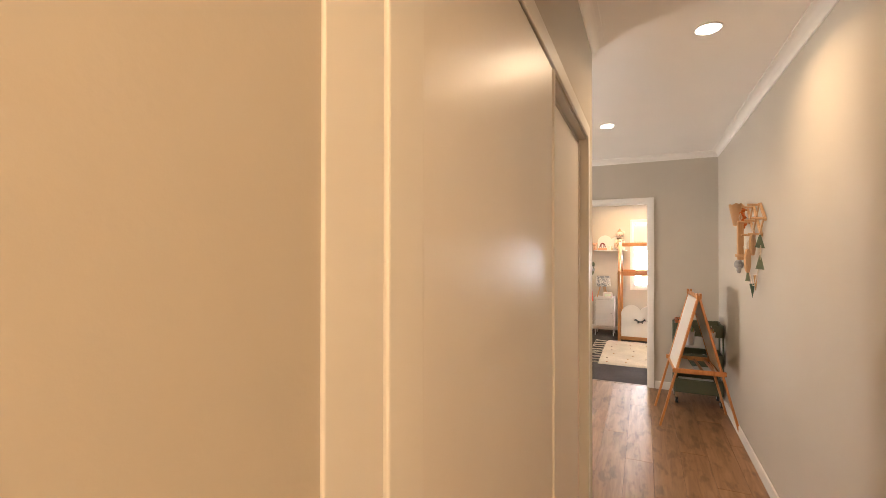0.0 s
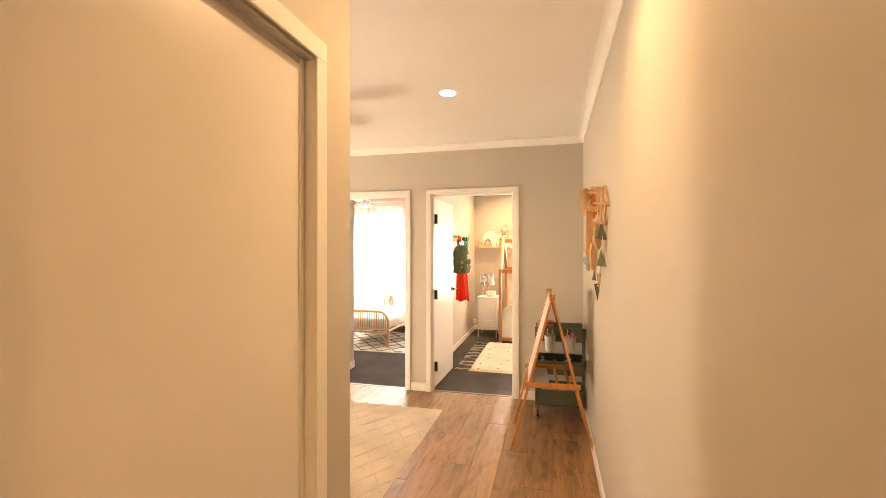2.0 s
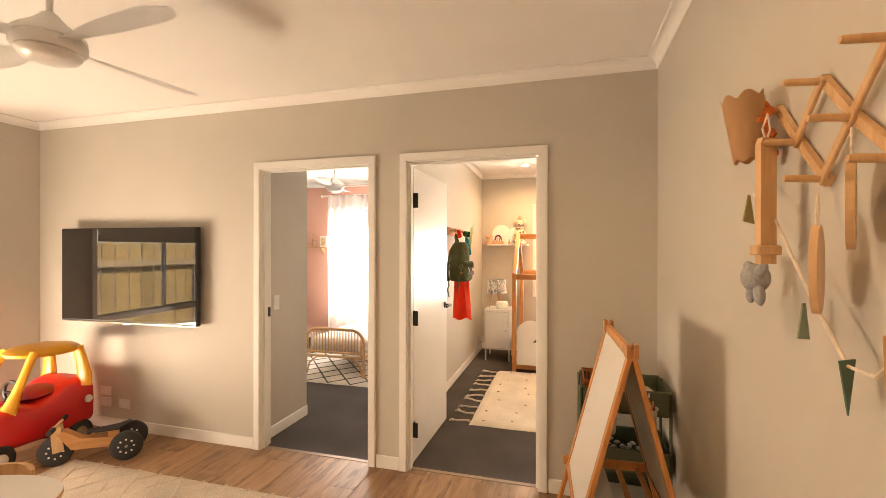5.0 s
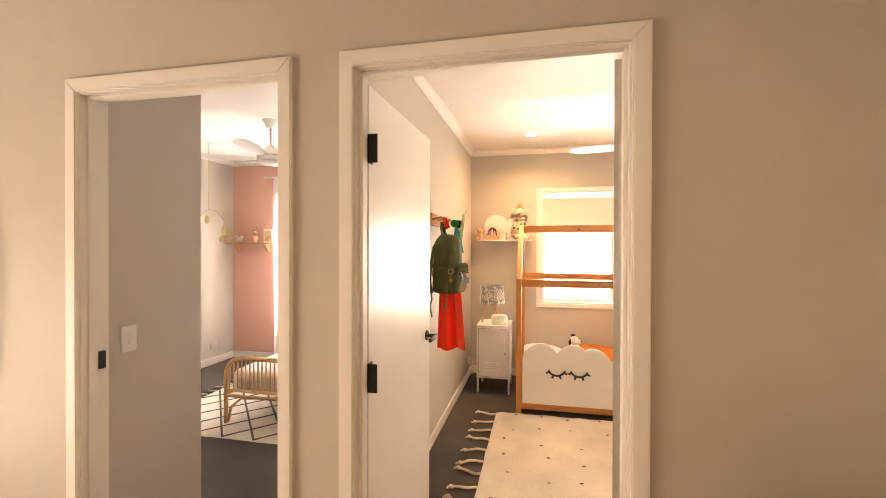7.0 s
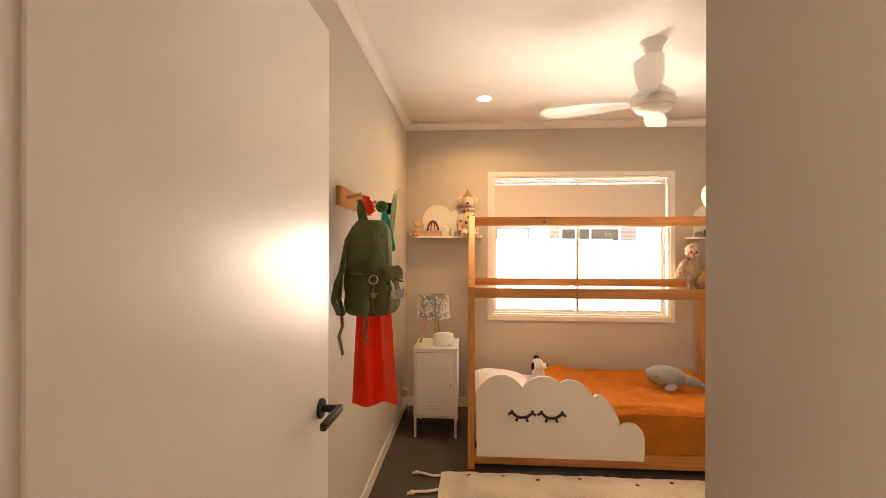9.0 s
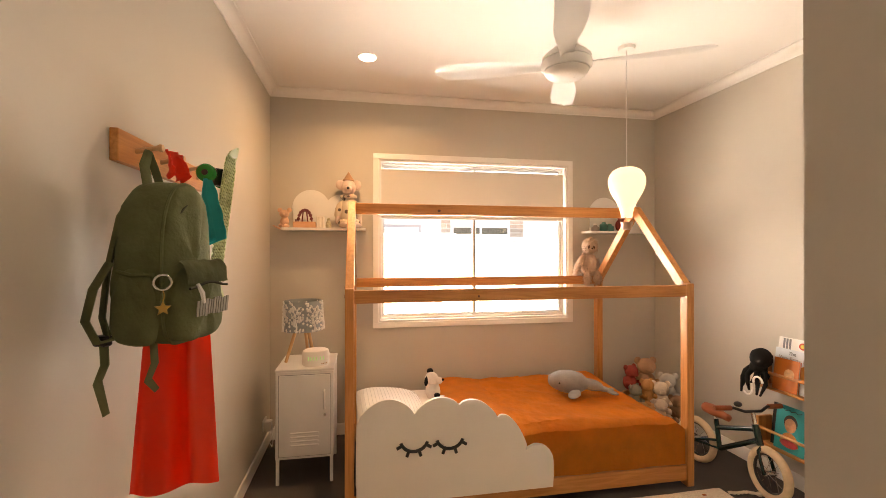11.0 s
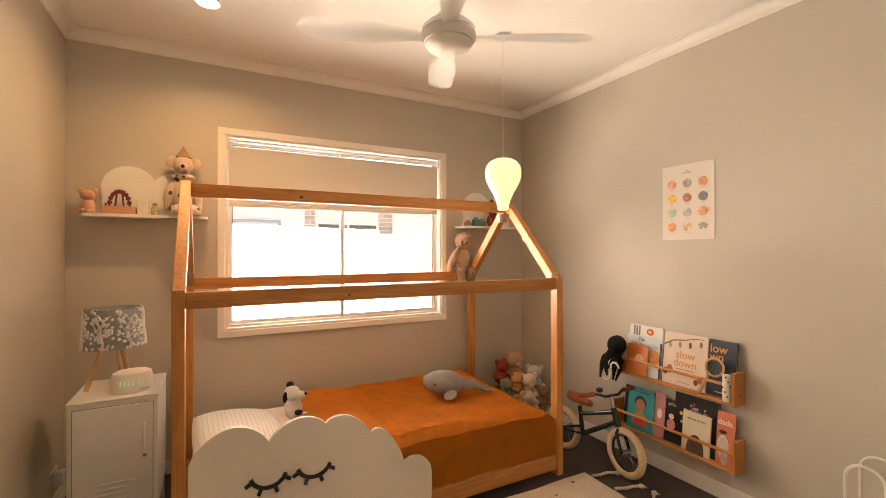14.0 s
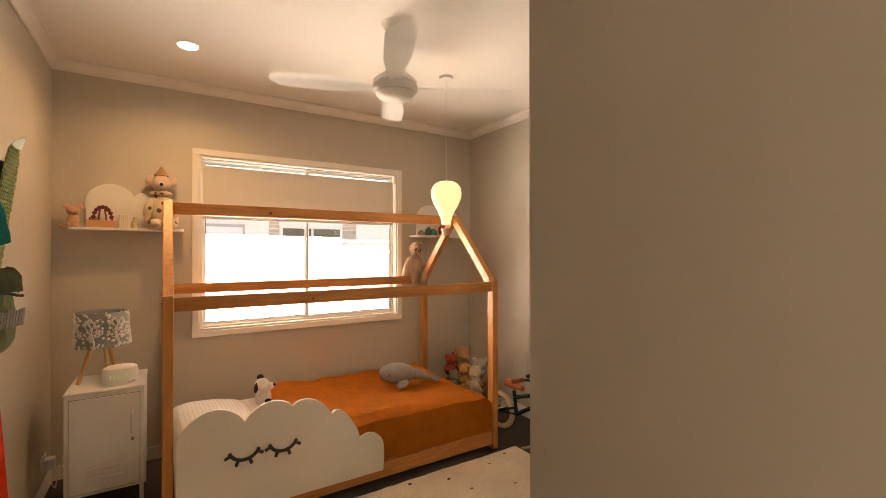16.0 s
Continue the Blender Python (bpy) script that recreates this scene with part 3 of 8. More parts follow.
sliding_window("window_1", pose(HX0, W1[0], W1[2], 0, 0, 90), W1[1] - W1[0], W1[3] - W1[2], "tall white aluminium window with fixed lower pane", transom=0.55)
sliding_window("window_2", pose(W2[0], BY1, W2[2]), W2[1] - W2[0], W2[3] - W2[2], "white aluminium sliding bedroom window in painted frame")
sliding_window("window_3", pose(W3[0], BY1, W3[2]), W3[1] - W3[0], W3[3] - W3[2], "white aluminium window behind a sheer curtain")
roller_blind("roller_blind", pose(W2[0], BY1, W2[2]), W2[1] - W2[0], W2[3] - W2[2], 0.43, "beige roller blind drawn a third of the way down")
roller_blind("roller_blind", pose(HX0, W1[0], W1[2], 0, 0, 90), W1[1] - W1[0], W1[3] - W1[2], 0.54, "beige roller blind half down in a tall window")

# outside
bm = BM()
bx(bm, -400, 400, -400, 400, -0.5, -0.25)
structure("ground", bm, mat("pale_gravel", (0.42, 0.40, 0.36), 0.9, var=0.15, scale=12, bump=0.5, bump_scale=60), "pale gravel ground outside the house", "ground")


def colour_fence():
    """Pale ribbed sheet-metal fence north of the bedrooms."""
    y = 10.9
    d = thing("metal_fence", pose(0, y, -0.25), "pale cream ribbed sheet metal fence", "fence")
    cream = mat("cream_sheet_metal", (0.88, 0.86, 0.82), 0.5, var=0.02, scale=2)
    for k in range(-4, 4):
        x0 = k * 2.4
        bm = BM()
        pts = []
        n = 12
        for i in range(n):
            a = x0 + 0.03 + i * (2.34 / n)
            w = 2.34 / n
            pts += [(a, 0.0), (a + w * 0.35, 0.0), (a + w * 0.45, 0.006), (a + w * 0.9, 0.006)]
        pts.append((x0 + 2.37, 0.0))
        back = [(a, b + 0.003) for a, b in reversed(pts)]
        plate(bm, pts + back, 0.06, 1.75, axes="xy")
        part("sheet", bm, cream, d)
        bm = BM()
        bx(bm, x0 - 0.03, x0 + 0.03, -0.02, 0.04, 0, 1.80, 0.003)
        part("post", bm, cream, d)
        bm = BM()
        bx(bm, x0 + 0.03, x0 + 2.37, -0.02, 0.04, 1.75, 1.79, 0.003)
        part("top_rail", bm, cream, d)


colour_fence()


def neighbour_house():
    d = thing("neighbour_house", pose(0, 14.2, -0.25), "pale rendered house next door with brick piers", "house")
    render_paint = mat("pale_render", (0.85, 0.83, 0.80), 0.8, var=0.04, scale=2, bump=0.2)
    brick = mat("brown_brick", (0.50, 0.42, 0.34), 0.85, var=0.15, scale=14, bump=0.4, rnd=0.2)
    bm = BM()
    bx(bm, -9, 9, 0, 6, 0, 2.75)
    part("wall", bm, render_paint, d)
    bm = BM()
    plate(bm, [(-0.7, 2.72), (6.7, 2.72), (3.0, 4.4)], -9.6, 9.6, axes="yz")
    part("roof", bm, mat("pale_metal_roof", (0.62, 0.62, 0.61), 0.7, var=0.1), d)
    bm = BM()
    bx(bm, -9.6, 9.6, -0.75, -0.62, 2.66, 2.82, 0.01)
    part("gutter", bm, ALU, d)
    for x0, x1, z0, z1 in ((1.60, 2.84, 1.15, 2.14),):
        bm = BM()
        bx(bm, x0, x1, -0.03, 0.0, z0, z1, 0.004)
        w = part("window", bm, ALU, d)
        for a, b in ((x0 + 0.05, (x0 + x1) / 2 - 0.025), ((x0 + x1) / 2 + 0.025, x1 - 0.05)):
            bm = BM()
            bx(bm, a, b, -0.036, -0.031, z0 + 0.05, z1 - 0.05)
            part("pane", bm, mat("dark_pane", (0.14, 0.13, 0.10), 0.35, spec=0.1), w)
    for c in ((0.10, 0.98, 2.09, 2.14), (0.10, 0.14, 1.15, 2.09), (0.94, 0.98, 1.15, 2.09)):
        bm = BM()
        bx(bm, c[0], c[1], -0.03, 0.0, c[2], c[3], 0.004)
        part("window_trim", bm, mat("grey_trim", (0.42, 0.43, 0.44), 0.5), d)
    bm = BM()
    bx(bm, 1.385, 1.60, -0.004, 0.004, 0, 2.7)
    part("pier_mortar", bm, render_paint, d)
    for x0, x1 in ((1.40, 1.585), (2.86, 3.15)):
        for r in range(31):
            off = 0.0 if r % 2 else 0.115
            x = x0 - off
            while x < x1:
                a, b = max(x, x0), min(x + 0.22, x1)
                if b - a > 0.04:
                    bm = BM()
                    bx(bm, a, b, -0.016, 0.0, 0.02 + r * 0.086, 0.02 + r * 0.086 + 0.074)
                    part("brick", bm, brick, d)
                x += 0.23


neighbour_house()


def paling_fence():
    d = thing("paling_fence", pose(-5.75, 0, -0.25), "weathered brown timber paling fence", "fence")
    pale = wood("weathered_paling", (0.62, 0.42, 0.16), (0.40, 0.26, 0.085), along=(10, 10, 1.2), rough=0.85, rnd=0.22)
    for i in range(62):
        y = 0.3 + i * 0.105
        bm = BM()
        bx(bm, -0.008, 0.008, -0.049, 0.049, 0.03, 1.80 + 0.02 * math.sin(i * 2.3), 0.002)
        part("paling", bm, pale, d, m=pose(-0.012 * (i % 2), y, 0, 0, 0, 2 * math.sin(i * 1.7)))
    for z in (0.4, 1.45):
        bm = BM()
        bx(bm, 0.012, 0.05, 0.2, 6.9, z, z + 0.09, 0.003)
        part("rail", bm, wood("fence_rail", (0.56, 0.44, 0.26), (0.40, 0.28, 0.15), along=(10, 1.2, 10), rough=0.8), d)
    for y in (1.2, 3.6, 6.0):
        bm = BM()
        bx(bm, 0.05, 0.14, y, y + 0.1, 0, 1.85, 0.004)
        part("post", bm, pale, d)


paling_fence()

# ---- the bedroom: house bed ----
PLUG = mat("dark_wood_plug", (0.20, 0.09, 0.035), 0.5)


def house_bed():
    x0, x1, y0, y1 = -0.262, 1.725, 7.765, 8.80
    p = 0.058
    eave, ridge = 1.170, 1.665
    ym = (y0 + y1) / 2
    d = thing("house_bed", pose(0, 0, 0), "pine house-frame child bed with roof rails", "bed")
    for x in (x0, x1 - 0.045):
        for y in (y0, y1 - p):
            bm = BM()
            bx(bm, x, x + 0.045, y, y + p, 0, eave + 0.01, 0.003, 2)
            part("post", bm, PINE_Z, d)
        for s, y in ((1, y0 + p / 2), (-1, y1 - p / 2)):
            bm = BM()
            dy, dz = (ym - y), ridge - 0.01 - eave + 0.03
            ln = math.hypot(dy, dz)
            m = Matrix.Translation((x, y, eave - 0.03)) @ Matrix.Rotation(-math.atan2(dy, dz), 4, "X")
            bx(bm, 0, 0.045, -p / 2, p / 2, 0.0, ln - 0.0, 0.003, 2, m)
            part("rafter", bm, PINE_Z, d)
        for y in (y0 + 0.02, y0 + 0.04, y1 - 0.02, y1 - 0.04):
            for sx in (x - 0.0015, x + 0.0465):
                bm = BM()
                lathe(bm, [(0.009, -0.001), (0.009, 0.001)], c=(sx, y, eave - 0.03 + (0.045 if y in (y0 + 0.04, y1 - 0.04) else 0)), n=12, m=Matrix.Rotation(radians(90), 4, "Y"))
                part("bolt_cap", bm, PLUG, d)
    for name, y, z0, z1 in (("rail", y0 + 0.004, eave - 0.066, eave), ("rail", y1 - 0.034, eave - 0.066, eave), ("ridge_beam", ym - 0.015, ridge - 0.068, ridge)):
        bm = BM()
        bx(bm, x0 + 0.045, x1 - 0.045, y, y + 0.03, z0, z1, 0.003, 2)
        part(name, bm, PINE_X, d)
    bm = BM()
    lathe(bm, [(0.011, -0.0008), (0.010, 0.0008)], c=(0.305, ym - 0.0155, ridge - 0.040), n=14, m=Matrix.Rotation(radians(90), 4, "X"), sy=0.8)
    lathe(bm, [(0.006, -0.0008), (0.006, 0.0008)], c=(0.43, y0 + 0.0035, eave - 0.04), n=10, m=Matrix.Rotation(radians(90), 4, "X"))
    part("knot", bm, mat("wood_knot", (0.13, 0.05, 0.02), 0.5), d)
    for y in (y0 + 0.008, y1 - 0.036):
        bm = BM()
        bx(bm, x0 + 0.045, x1 - 0.045, y, y + 0.028, 0.035, 0.125, 0.003, 2)
        part("side_rail", bm, PINE_X, d)
    for x in (x0 + 0.01, x1 - 0.038):
        bm = BM()
        bx(bm, x, x + 0.028, y0 + p, y1 - p, 0.035, 0.125, 0.003, 2)
        part("end_rail", bm, PINE_Y, d)
    for i in range(12):
        bm = BM()
        x = x0 + 0.1 + i * 0.158
        bx(bm, x, x + 0.06, y0 + 0.036, y1 - 0.036, 0.105, 0.122)
        part("slat", bm, PINE_Y, d)
    return d


house_bed()


def cloud_guard():
    d = thing("cloud_bed_guard", pose(0, 7.752, 0), "cream cloud-shaped wooden bed guard with sleeping eyelashes", "bed guard")
    def bump(x0, x1, z0, z1, top, n=14):
        """One scallop from (x0, z0) to (x1, z1), its crown at height top."""
        pts = []
        for i in range(n + 1):
            u = i / n
            base = z0 + (z1 - z0) * u
            a = math.sin(math.pi * u)
            pts.append((x0 + (x1 - x0) * u, base + (top - (z0 + z1) / 2) * a ** 0.72))
        return pts
    out = [(-0.205, 0.098)]
    out += [(-0.205, 0.40), (-0.205, 0.50)]
    out += bump(-0.203, 0.085, 0.515, 0.540, 0.622)[1:]
    out += bump(0.085, 0.318, 0.540, 0.572, 0.615)[1:]
    out += bump(0.318, 0.528, 0.572, 0.492, 0.588)[1:]
    out += bump(0.528, 0.688, 0.492, 0.335, 0.478)[1:]
    out += arc(0.745, 0.235, 0.094, 135, 0, 10, 0.100)
    out += [(0.840, 0.16), (0.836, 0.098)]
    bm = BM()
    plate(bm, out, -0.009, 0.009)
    part("board", bm, CREAM, d)
    for ex in (0.083, 0.268):
        bm = BM()
        pts = [(ex + 0.070 * math.sin(radians(a)), -0.012, 0.415 - 0.062 * math.cos(radians(a)) ** 1.0) for a in range(-75, 76, 10)]
        tube(bm, pts, 0.0088, 8)
        for a in (-62, -22, 20, 60):
            s, c = math.sin(radians(a)), math.cos(radians(a))
            q = Vector((ex + 0.070 * s, -0.012, 0.415 - 0.062 * c))
            dr = Vector((s * 1.0, 0, -c)).normalized()
            tube(bm, [q, q + dr * 0.030], 0.0085, 8)
        part("eyelashes", bm, BLACK, d, "black cut-out eyelashes", True)
    return d


cloud_guard()


def wrinkle(bm, amp, f, seed=0.0):
    for v in bm.verts:
        n = noise.noise(v.co * f + Vector((seed, 0, 0))) + 0.5 * noise.noise(v.co * f * 2.7 + Vector((0, seed, 0)))
        v.co += v.normal * amp * n


def soft_box(x0, x1, y0, y1, z0, z1, r, cuts=20, amp=0.006, f=7.0, seed=0.0):
    bm = BM()
    bx(bm, x0, x1, y0, y1, z0, z1, r, 3)
    bmesh.ops.subdivide_edges(bm, edges=[e for e in bm.edges if e.calc_length() > 0.25], cuts=cuts, use_grid_fill=True)
    bm.normal_update()
    wrinkle(bm, amp, f, seed)
    return bm


d = thing("mattress", pose(0, 0, 0), "white foam single mattress on the bed slats", "mattress")
part("body", soft_box(-0.21, 1.66, 7.81, 8.75, 0.124, 0.345, 0.03, 4, 0.002, 5), SHEET, d, "", True)


def duvet():
    d = thing("duvet", pose(0, 0, 0), "rumpled rust-orange linen quilt over the bed", "quilt")
    bm = BM()
    nx, ny = 150, 104
    x0, x1 = 0.30, 1.685
    rows = []
    for i in range(nx + 1):
        row = []
        u = i / nx
        x = x0 + (x1 - x0) * u
        for j in range(ny + 1):
            v = j / ny
            w = v * 1.36 - 0.26            # across the bed, hanging over the front edge
            y = 7.79 + max(0.0, w) * 0.93
            z = 0.385 + 0.012 * math.sin(3.0 * u + 4 * v)
            if w < 0:
                z = 0.385 - (-w) * 1.12
                y = 7.784 - 0.006 * math.sin(x * 21 + w * 5)
            elif w < 0.09:
                k = w / 0.09
                z = 0.385 - 0.03 * (1 - k) ** 2
            if u > 0.93:
                z -= 0.05 * ((u - 0.93) / 0.07) ** 2
            e = min(1.0, max(0, w + 0.05) / 0.1)
            wr = noise.noise(Vector((x * 6, y * 6, 0.3))) * 0.010 + noise.noise(Vector((x * 17, y * 9, 1.7))) * 0.005 + 0.006 * noise.noise(Vector((x * 4 + y * 9, 2.2, 0))) + 0.0045 * (0.5 - abs(noise.noise(Vector((x * 26 + y * 8, y * 15, 4.1))))) + 0.0025 * noise.noise(Vector((x * 48, y * 40, z * 40)))
            row.append(bm.verts.new((x, max(7.776, y), max(0.128, z + wr * (0.3 + 0.7 * e)))))
        rows.append(row)
    for i in range(nx):
        for j in range(ny):
            bm.faces.new((rows[i][j], rows[i + 1][j], rows[i + 1][j + 1], rows[i][j + 1]))
    bmesh.ops.solidify(bm, geom=bm.faces[:], thickness=0.014)
    part("cover", bm, DUVET, d, "", True)
    bm = BM()
    rows = []
    for i in range(15):
        u = i / 14
        rows.append([bm.verts.new((0.27 + 0.40 * u, 7.86 + 0.86 * j / 30, 0.407 + 0.022 * math.sin(math.pi * min(1, u * 1.06)) ** 0.6 + 0.009 * noise.noise(Vector((u * 3, j * 0.35, 5))))) for j in range(31)])
    for i in range(14):
        for j in range(30):
            bm.faces.new((rows[i][j], rows[i + 1][j], rows[i + 1][j + 1], rows[i][j + 1]))
    bmesh.ops.solidify(bm, geom=bm.faces[:], thickness=0.02)
    part("folded_top", bm, DUVET, d, "", True)
    return d


duvet()

PILLOW = mat("striped_pillow", (0.78, 0.76, 0.73), 0.9, var=0.04, scale=10, bump=0.3, bump_scale=150, spec=0.2)
d = thing("pillow", pose(0.0, 8.22, 0.405, 0, 6, 3), "white pillow with fine grey stripes", "pillow")
bm = BM()
rows = []
for i in range(25):
    row = []
    for j in range(25):
        u, v = i / 12 - 1, j / 12 - 1
        t = (max(0, 1 - abs(u) ** 2.6) * max(0, 1 - abs(v) ** 2.6)) ** 0.5
        row.append((u, v, t))
    rows.append(row)
for s in (1, -1):
    vs = [[bm.verts.new((0.21 * u * (1 - 0.05 * v * v), 0.33 * v * (1 - 0.05 * u * u), s * 0.075 * t + 0.004 * noise.noise(Vector((u * 3, v * 3, s))) * t)) for u, v, t in row] for row in rows]
    for i in range(24):
        for j in range(24):
            bm.faces.new((vs[i][j], vs[i + 1][j], vs[i + 1][j + 1], vs[i][j + 1]))
bmesh.ops.remove_doubles(bm, verts=bm.verts, dist=0.0005)
part("case", bm, PILLOW, d, "", True)
bm = BM()
for k in range(-9, 10):
    u = k / 10
    pts = []
    for i in range(17):
        v = -0.96 + 1.92 * i / 16
        t = (max(0, 1 - abs(u) ** 2.6) * max(0, 1 - abs(v) ** 2.6)) ** 0.5
        pts.append((0.21 * u * (1 - 0.05 * v * v), 0.33 * v * (1 - 0.05 * u * u), 0.075 * t + 0.004 * noise.noise(Vector((u * 3, v * 3, 1))) * t + 0.0004))
    tube(bm, pts, 0.0013, 4)
part("stripe", bm, mat("grey_stripe", (0.60, 0.59, 0.58), 0.9), d)

# ---- the bedroom: other things ----
def ceiling_fan(x, y, angle, label, zh=2.228):
    d = thing("ceiling_fan", pose(x, y, CZ, 0, 0, angle), label, "ceiling fan", "ceiling fans")
    h = zh - CZ
    bm = BM()
    lathe(bm, [(0.03, -0.07), (0.038, -0.066), (0.058, -0.02), (0.072, 0.0)], n=28)
    part("canopy", bm, PLASTIC, d, "", True)
    bm = BM()
    tube(bm, [(0, 0, -0.06), (0, 0, h + 0.10)], 0.011, 12)
    part("rod", bm, PLASTIC, d, "", True)
    bm = BM()
    lathe(bm, [(0.06, h - 0.035), (0.104, h - 0.03), (0.114, h - 0.015), (0.114, h + 0.004), (0.108, h + 0.006), (0.108, h + 0.012), (0.113, h + 0.014), (0.110, h + 0.030), (0.095, h + 0.045), (0.055, h + 0.075), (0.026, h + 0.108), (0.016, h + 0.115)], n=36)
    part("motor_housing", bm, PLASTIC, d, "", True)
    bm = BM()
    lathe(bm, [(0.02, h - 0.068), (0.06, h - 0.064), (0.088, h - 0.052), (0.100, h - 0.034)], n=36)
    part("light_diffuser", bm, mat("opal_diffuser", (0.82, 0.80, 0.77), 0.3), d, "", True)
    for k in range(4):
        bm = BM()
        rows = []
        n = 14
        for i in range(n + 1):
            u = i / n
            r = 0.10 + 0.52 * u
            e = min(1.0, u / 0.5)
            w = 0.030 + 0.036 * e * e * (3 - 2 * e)
            if u > 0.86:
                w *= math.sqrt(max(0.03, 1 - ((u - 0.86) / 0.143) ** 2))
            tilt = radians(15 - 6 * u)
            row = []
            for v in (-1, -0.5, 0, 0.5, 1):
                yy, zz = v * w + 0.026 * u, -0.006 * (v * v)
                row.append(bm.verts.new((r, yy * math.cos(tilt), h + 0.004 + yy * math.sin(tilt) + zz + 0.012 * u)))
            rows.append(row)
        for a, b in zip(rows, rows[1:]):
            for j in range(4):
                bm.faces.new((a[j], a[j + 1], b[j + 1], b[j]))
        bmesh.ops.solidify(bm, geom=bm.faces[:], thickness=0.006)
        part("blade", bm, PLASTIC, d, "", True, Matrix.Rotation(radians(90 * k), 4, "Z"))
    return d


ceiling_fan(0.745, 7.40, 64, "white four-blade ceiling fan with round light")
ceiling_fan(-1.50, 3.70, 83, "white four-blade ceiling fan in the playroom")
ceiling_fan(-2.36, 7.29, 10, "white four-blade ceiling fan in the pink room")

# a fitting for each lamp, with one added out of view at the hall's near end
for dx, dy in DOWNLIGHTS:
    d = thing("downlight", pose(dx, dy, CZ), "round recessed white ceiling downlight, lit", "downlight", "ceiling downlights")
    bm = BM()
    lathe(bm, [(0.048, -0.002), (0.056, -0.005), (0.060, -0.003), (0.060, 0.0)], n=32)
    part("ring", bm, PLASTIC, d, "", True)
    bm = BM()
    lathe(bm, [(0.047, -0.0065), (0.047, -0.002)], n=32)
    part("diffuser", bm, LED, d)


def locker():
    x0, x1, y0, y1, top = -0.674, -0.344, 8.205, 8.585, 0.663
    d = thing("metal_locker", pose(x0, y0, 0), "cream metal bedside locker on thin legs", "bedside locker")
    w, dp, z0 = x1 - x0, y1 - y0, 0.150
    bm = BM()
    bx(bm, 0, w, 0.004, dp, z0, top - 0.002, 0.003)
    bx(bm, 0.022, w - 0.022, 0.002, 0.006, z0 + 0.02, top - 0.03)
    part("body", bm, WHITE, d)
    bm = BM()
    bx(bm, -0.003, w + 0.003, 0.0, dp + 0.002, top - 0.002, top + 0.012, 0.004, 2)
    part("top", bm, WHITE, d)
    bm = BM()
    bx(bm, 0.020, w - 0.020, -0.003, 0.006, z0 + 0.018, top - 0.022, 0.002)
    door = part("door", bm, WHITE, d)
    # dark plate showing round the door: the gap's shade put in as colour
    bm = BM()
    bx(bm, 0.018, w - 0.018, -0.0005, 0.0038, z0 + 0.016, top - 0.020)
    part("door_gap_shade", bm, GREYALU, d)
    for k in range(4):
        bm = BM()
        bx(bm, 0.085, w - 0.085, -0.009, 0.0, z0 + 0.075 + k * 0.024, z0 + 0.086 + k * 0.024, 0.004, 2)
        part("louvre", bm, WHITE, door)
    bm = BM()
    hx = w - 0.052
    tube(bm, [(hx, -0.003, top - 0.225), (hx, -0.022, top - 0.22), (hx, -0.026, top - 0.20), (hx, -0.026, top - 0.14), (hx, -0.022, top - 0.12), (hx, -0.003, top - 0.115)], 0.006, 8)
    part("handle", bm, WHITE, door, "", True)
    bm = BM()
    lathe(bm, [(0.008, 0), (0.008, 0.004)], c=(w - 0.05, -0.003, top - 0.26), n=14, m=Matrix.Rotation(radians(90), 4, "X"))
    part("lock", bm, CHROME, door)
    for x in (0.003, w - 0.021):
        for y in (0.006, dp - 0.022):
            bm = BM()
            bx(bm, x, x + 0.018, y, y + 0.018, 0, z0, 0.002)
            part("leg", bm, WHITE, d)
    return d


locker()

LAMPCLOTH = mat("grey_print_cloth", (0.34, 0.38, 0.40), 0.9, var=0.05, scale=20, bump=0.3, bump_scale=220)
PRINT = mat("white_print", (0.78, 0.78, 0.76), 0.9)
d = thing("table_lamp", pose(-0.545, 8.42, 0.675) @ Matrix.Diagonal((1.24, 1.24, 1.44, 1.0)), "tripod table lamp, grey shade printed with white trees", "table lamp")
for k in range(3):
    a = radians(120 * k + 200)
    bm = BM()
    tube(bm, [(0.085 * math.cos(a), 0.085 * math.sin(a), 0), (0.03 * math.cos(a), 0.03 * math.sin(a), 0.155)], [0.0075, 0.009], 10)
    part("leg", bm, BEECH, d, "", True)
bm = BM()
lathe(bm, [(0.035, 0.148), (0.036, 0.158), (0.012, 0.160), (0.012, 0.20)], n=20)
part("holder", bm, PLASTIC, d)
bm = BM()
for a, b in ((0.0, 0.0),):
    rr = [[bm.verts.new((r * math.cos(2 * math.pi * j / 40), r * math.sin(2 * math.pi * j / 40), z)) for j in range(40)] for r, z in ((0.098, 0.135), (0.092, 0.265), (0.0905, 0.265), (0.0965, 0.135))]
    for i in range(4):
        for j in range(40):
            bm.faces.new((rr[i][j], rr[i][(j + 1) % 40], rr[(i + 1) % 4][(j + 1) % 40], rr[(i + 1) % 4][j]))
shade = part("shade", bm, LAMPCLOTH, d, "grey cloth shade", True)
bm = BM()
rnd_tree = random.Random(5)


def on_shade(a, z, lift=0.0012):
    r = 0.098 - 0.006 * (z - 0.135) / 0.13 + lift
    return Vector((r * math.cos(a), r * math.sin(a), z))


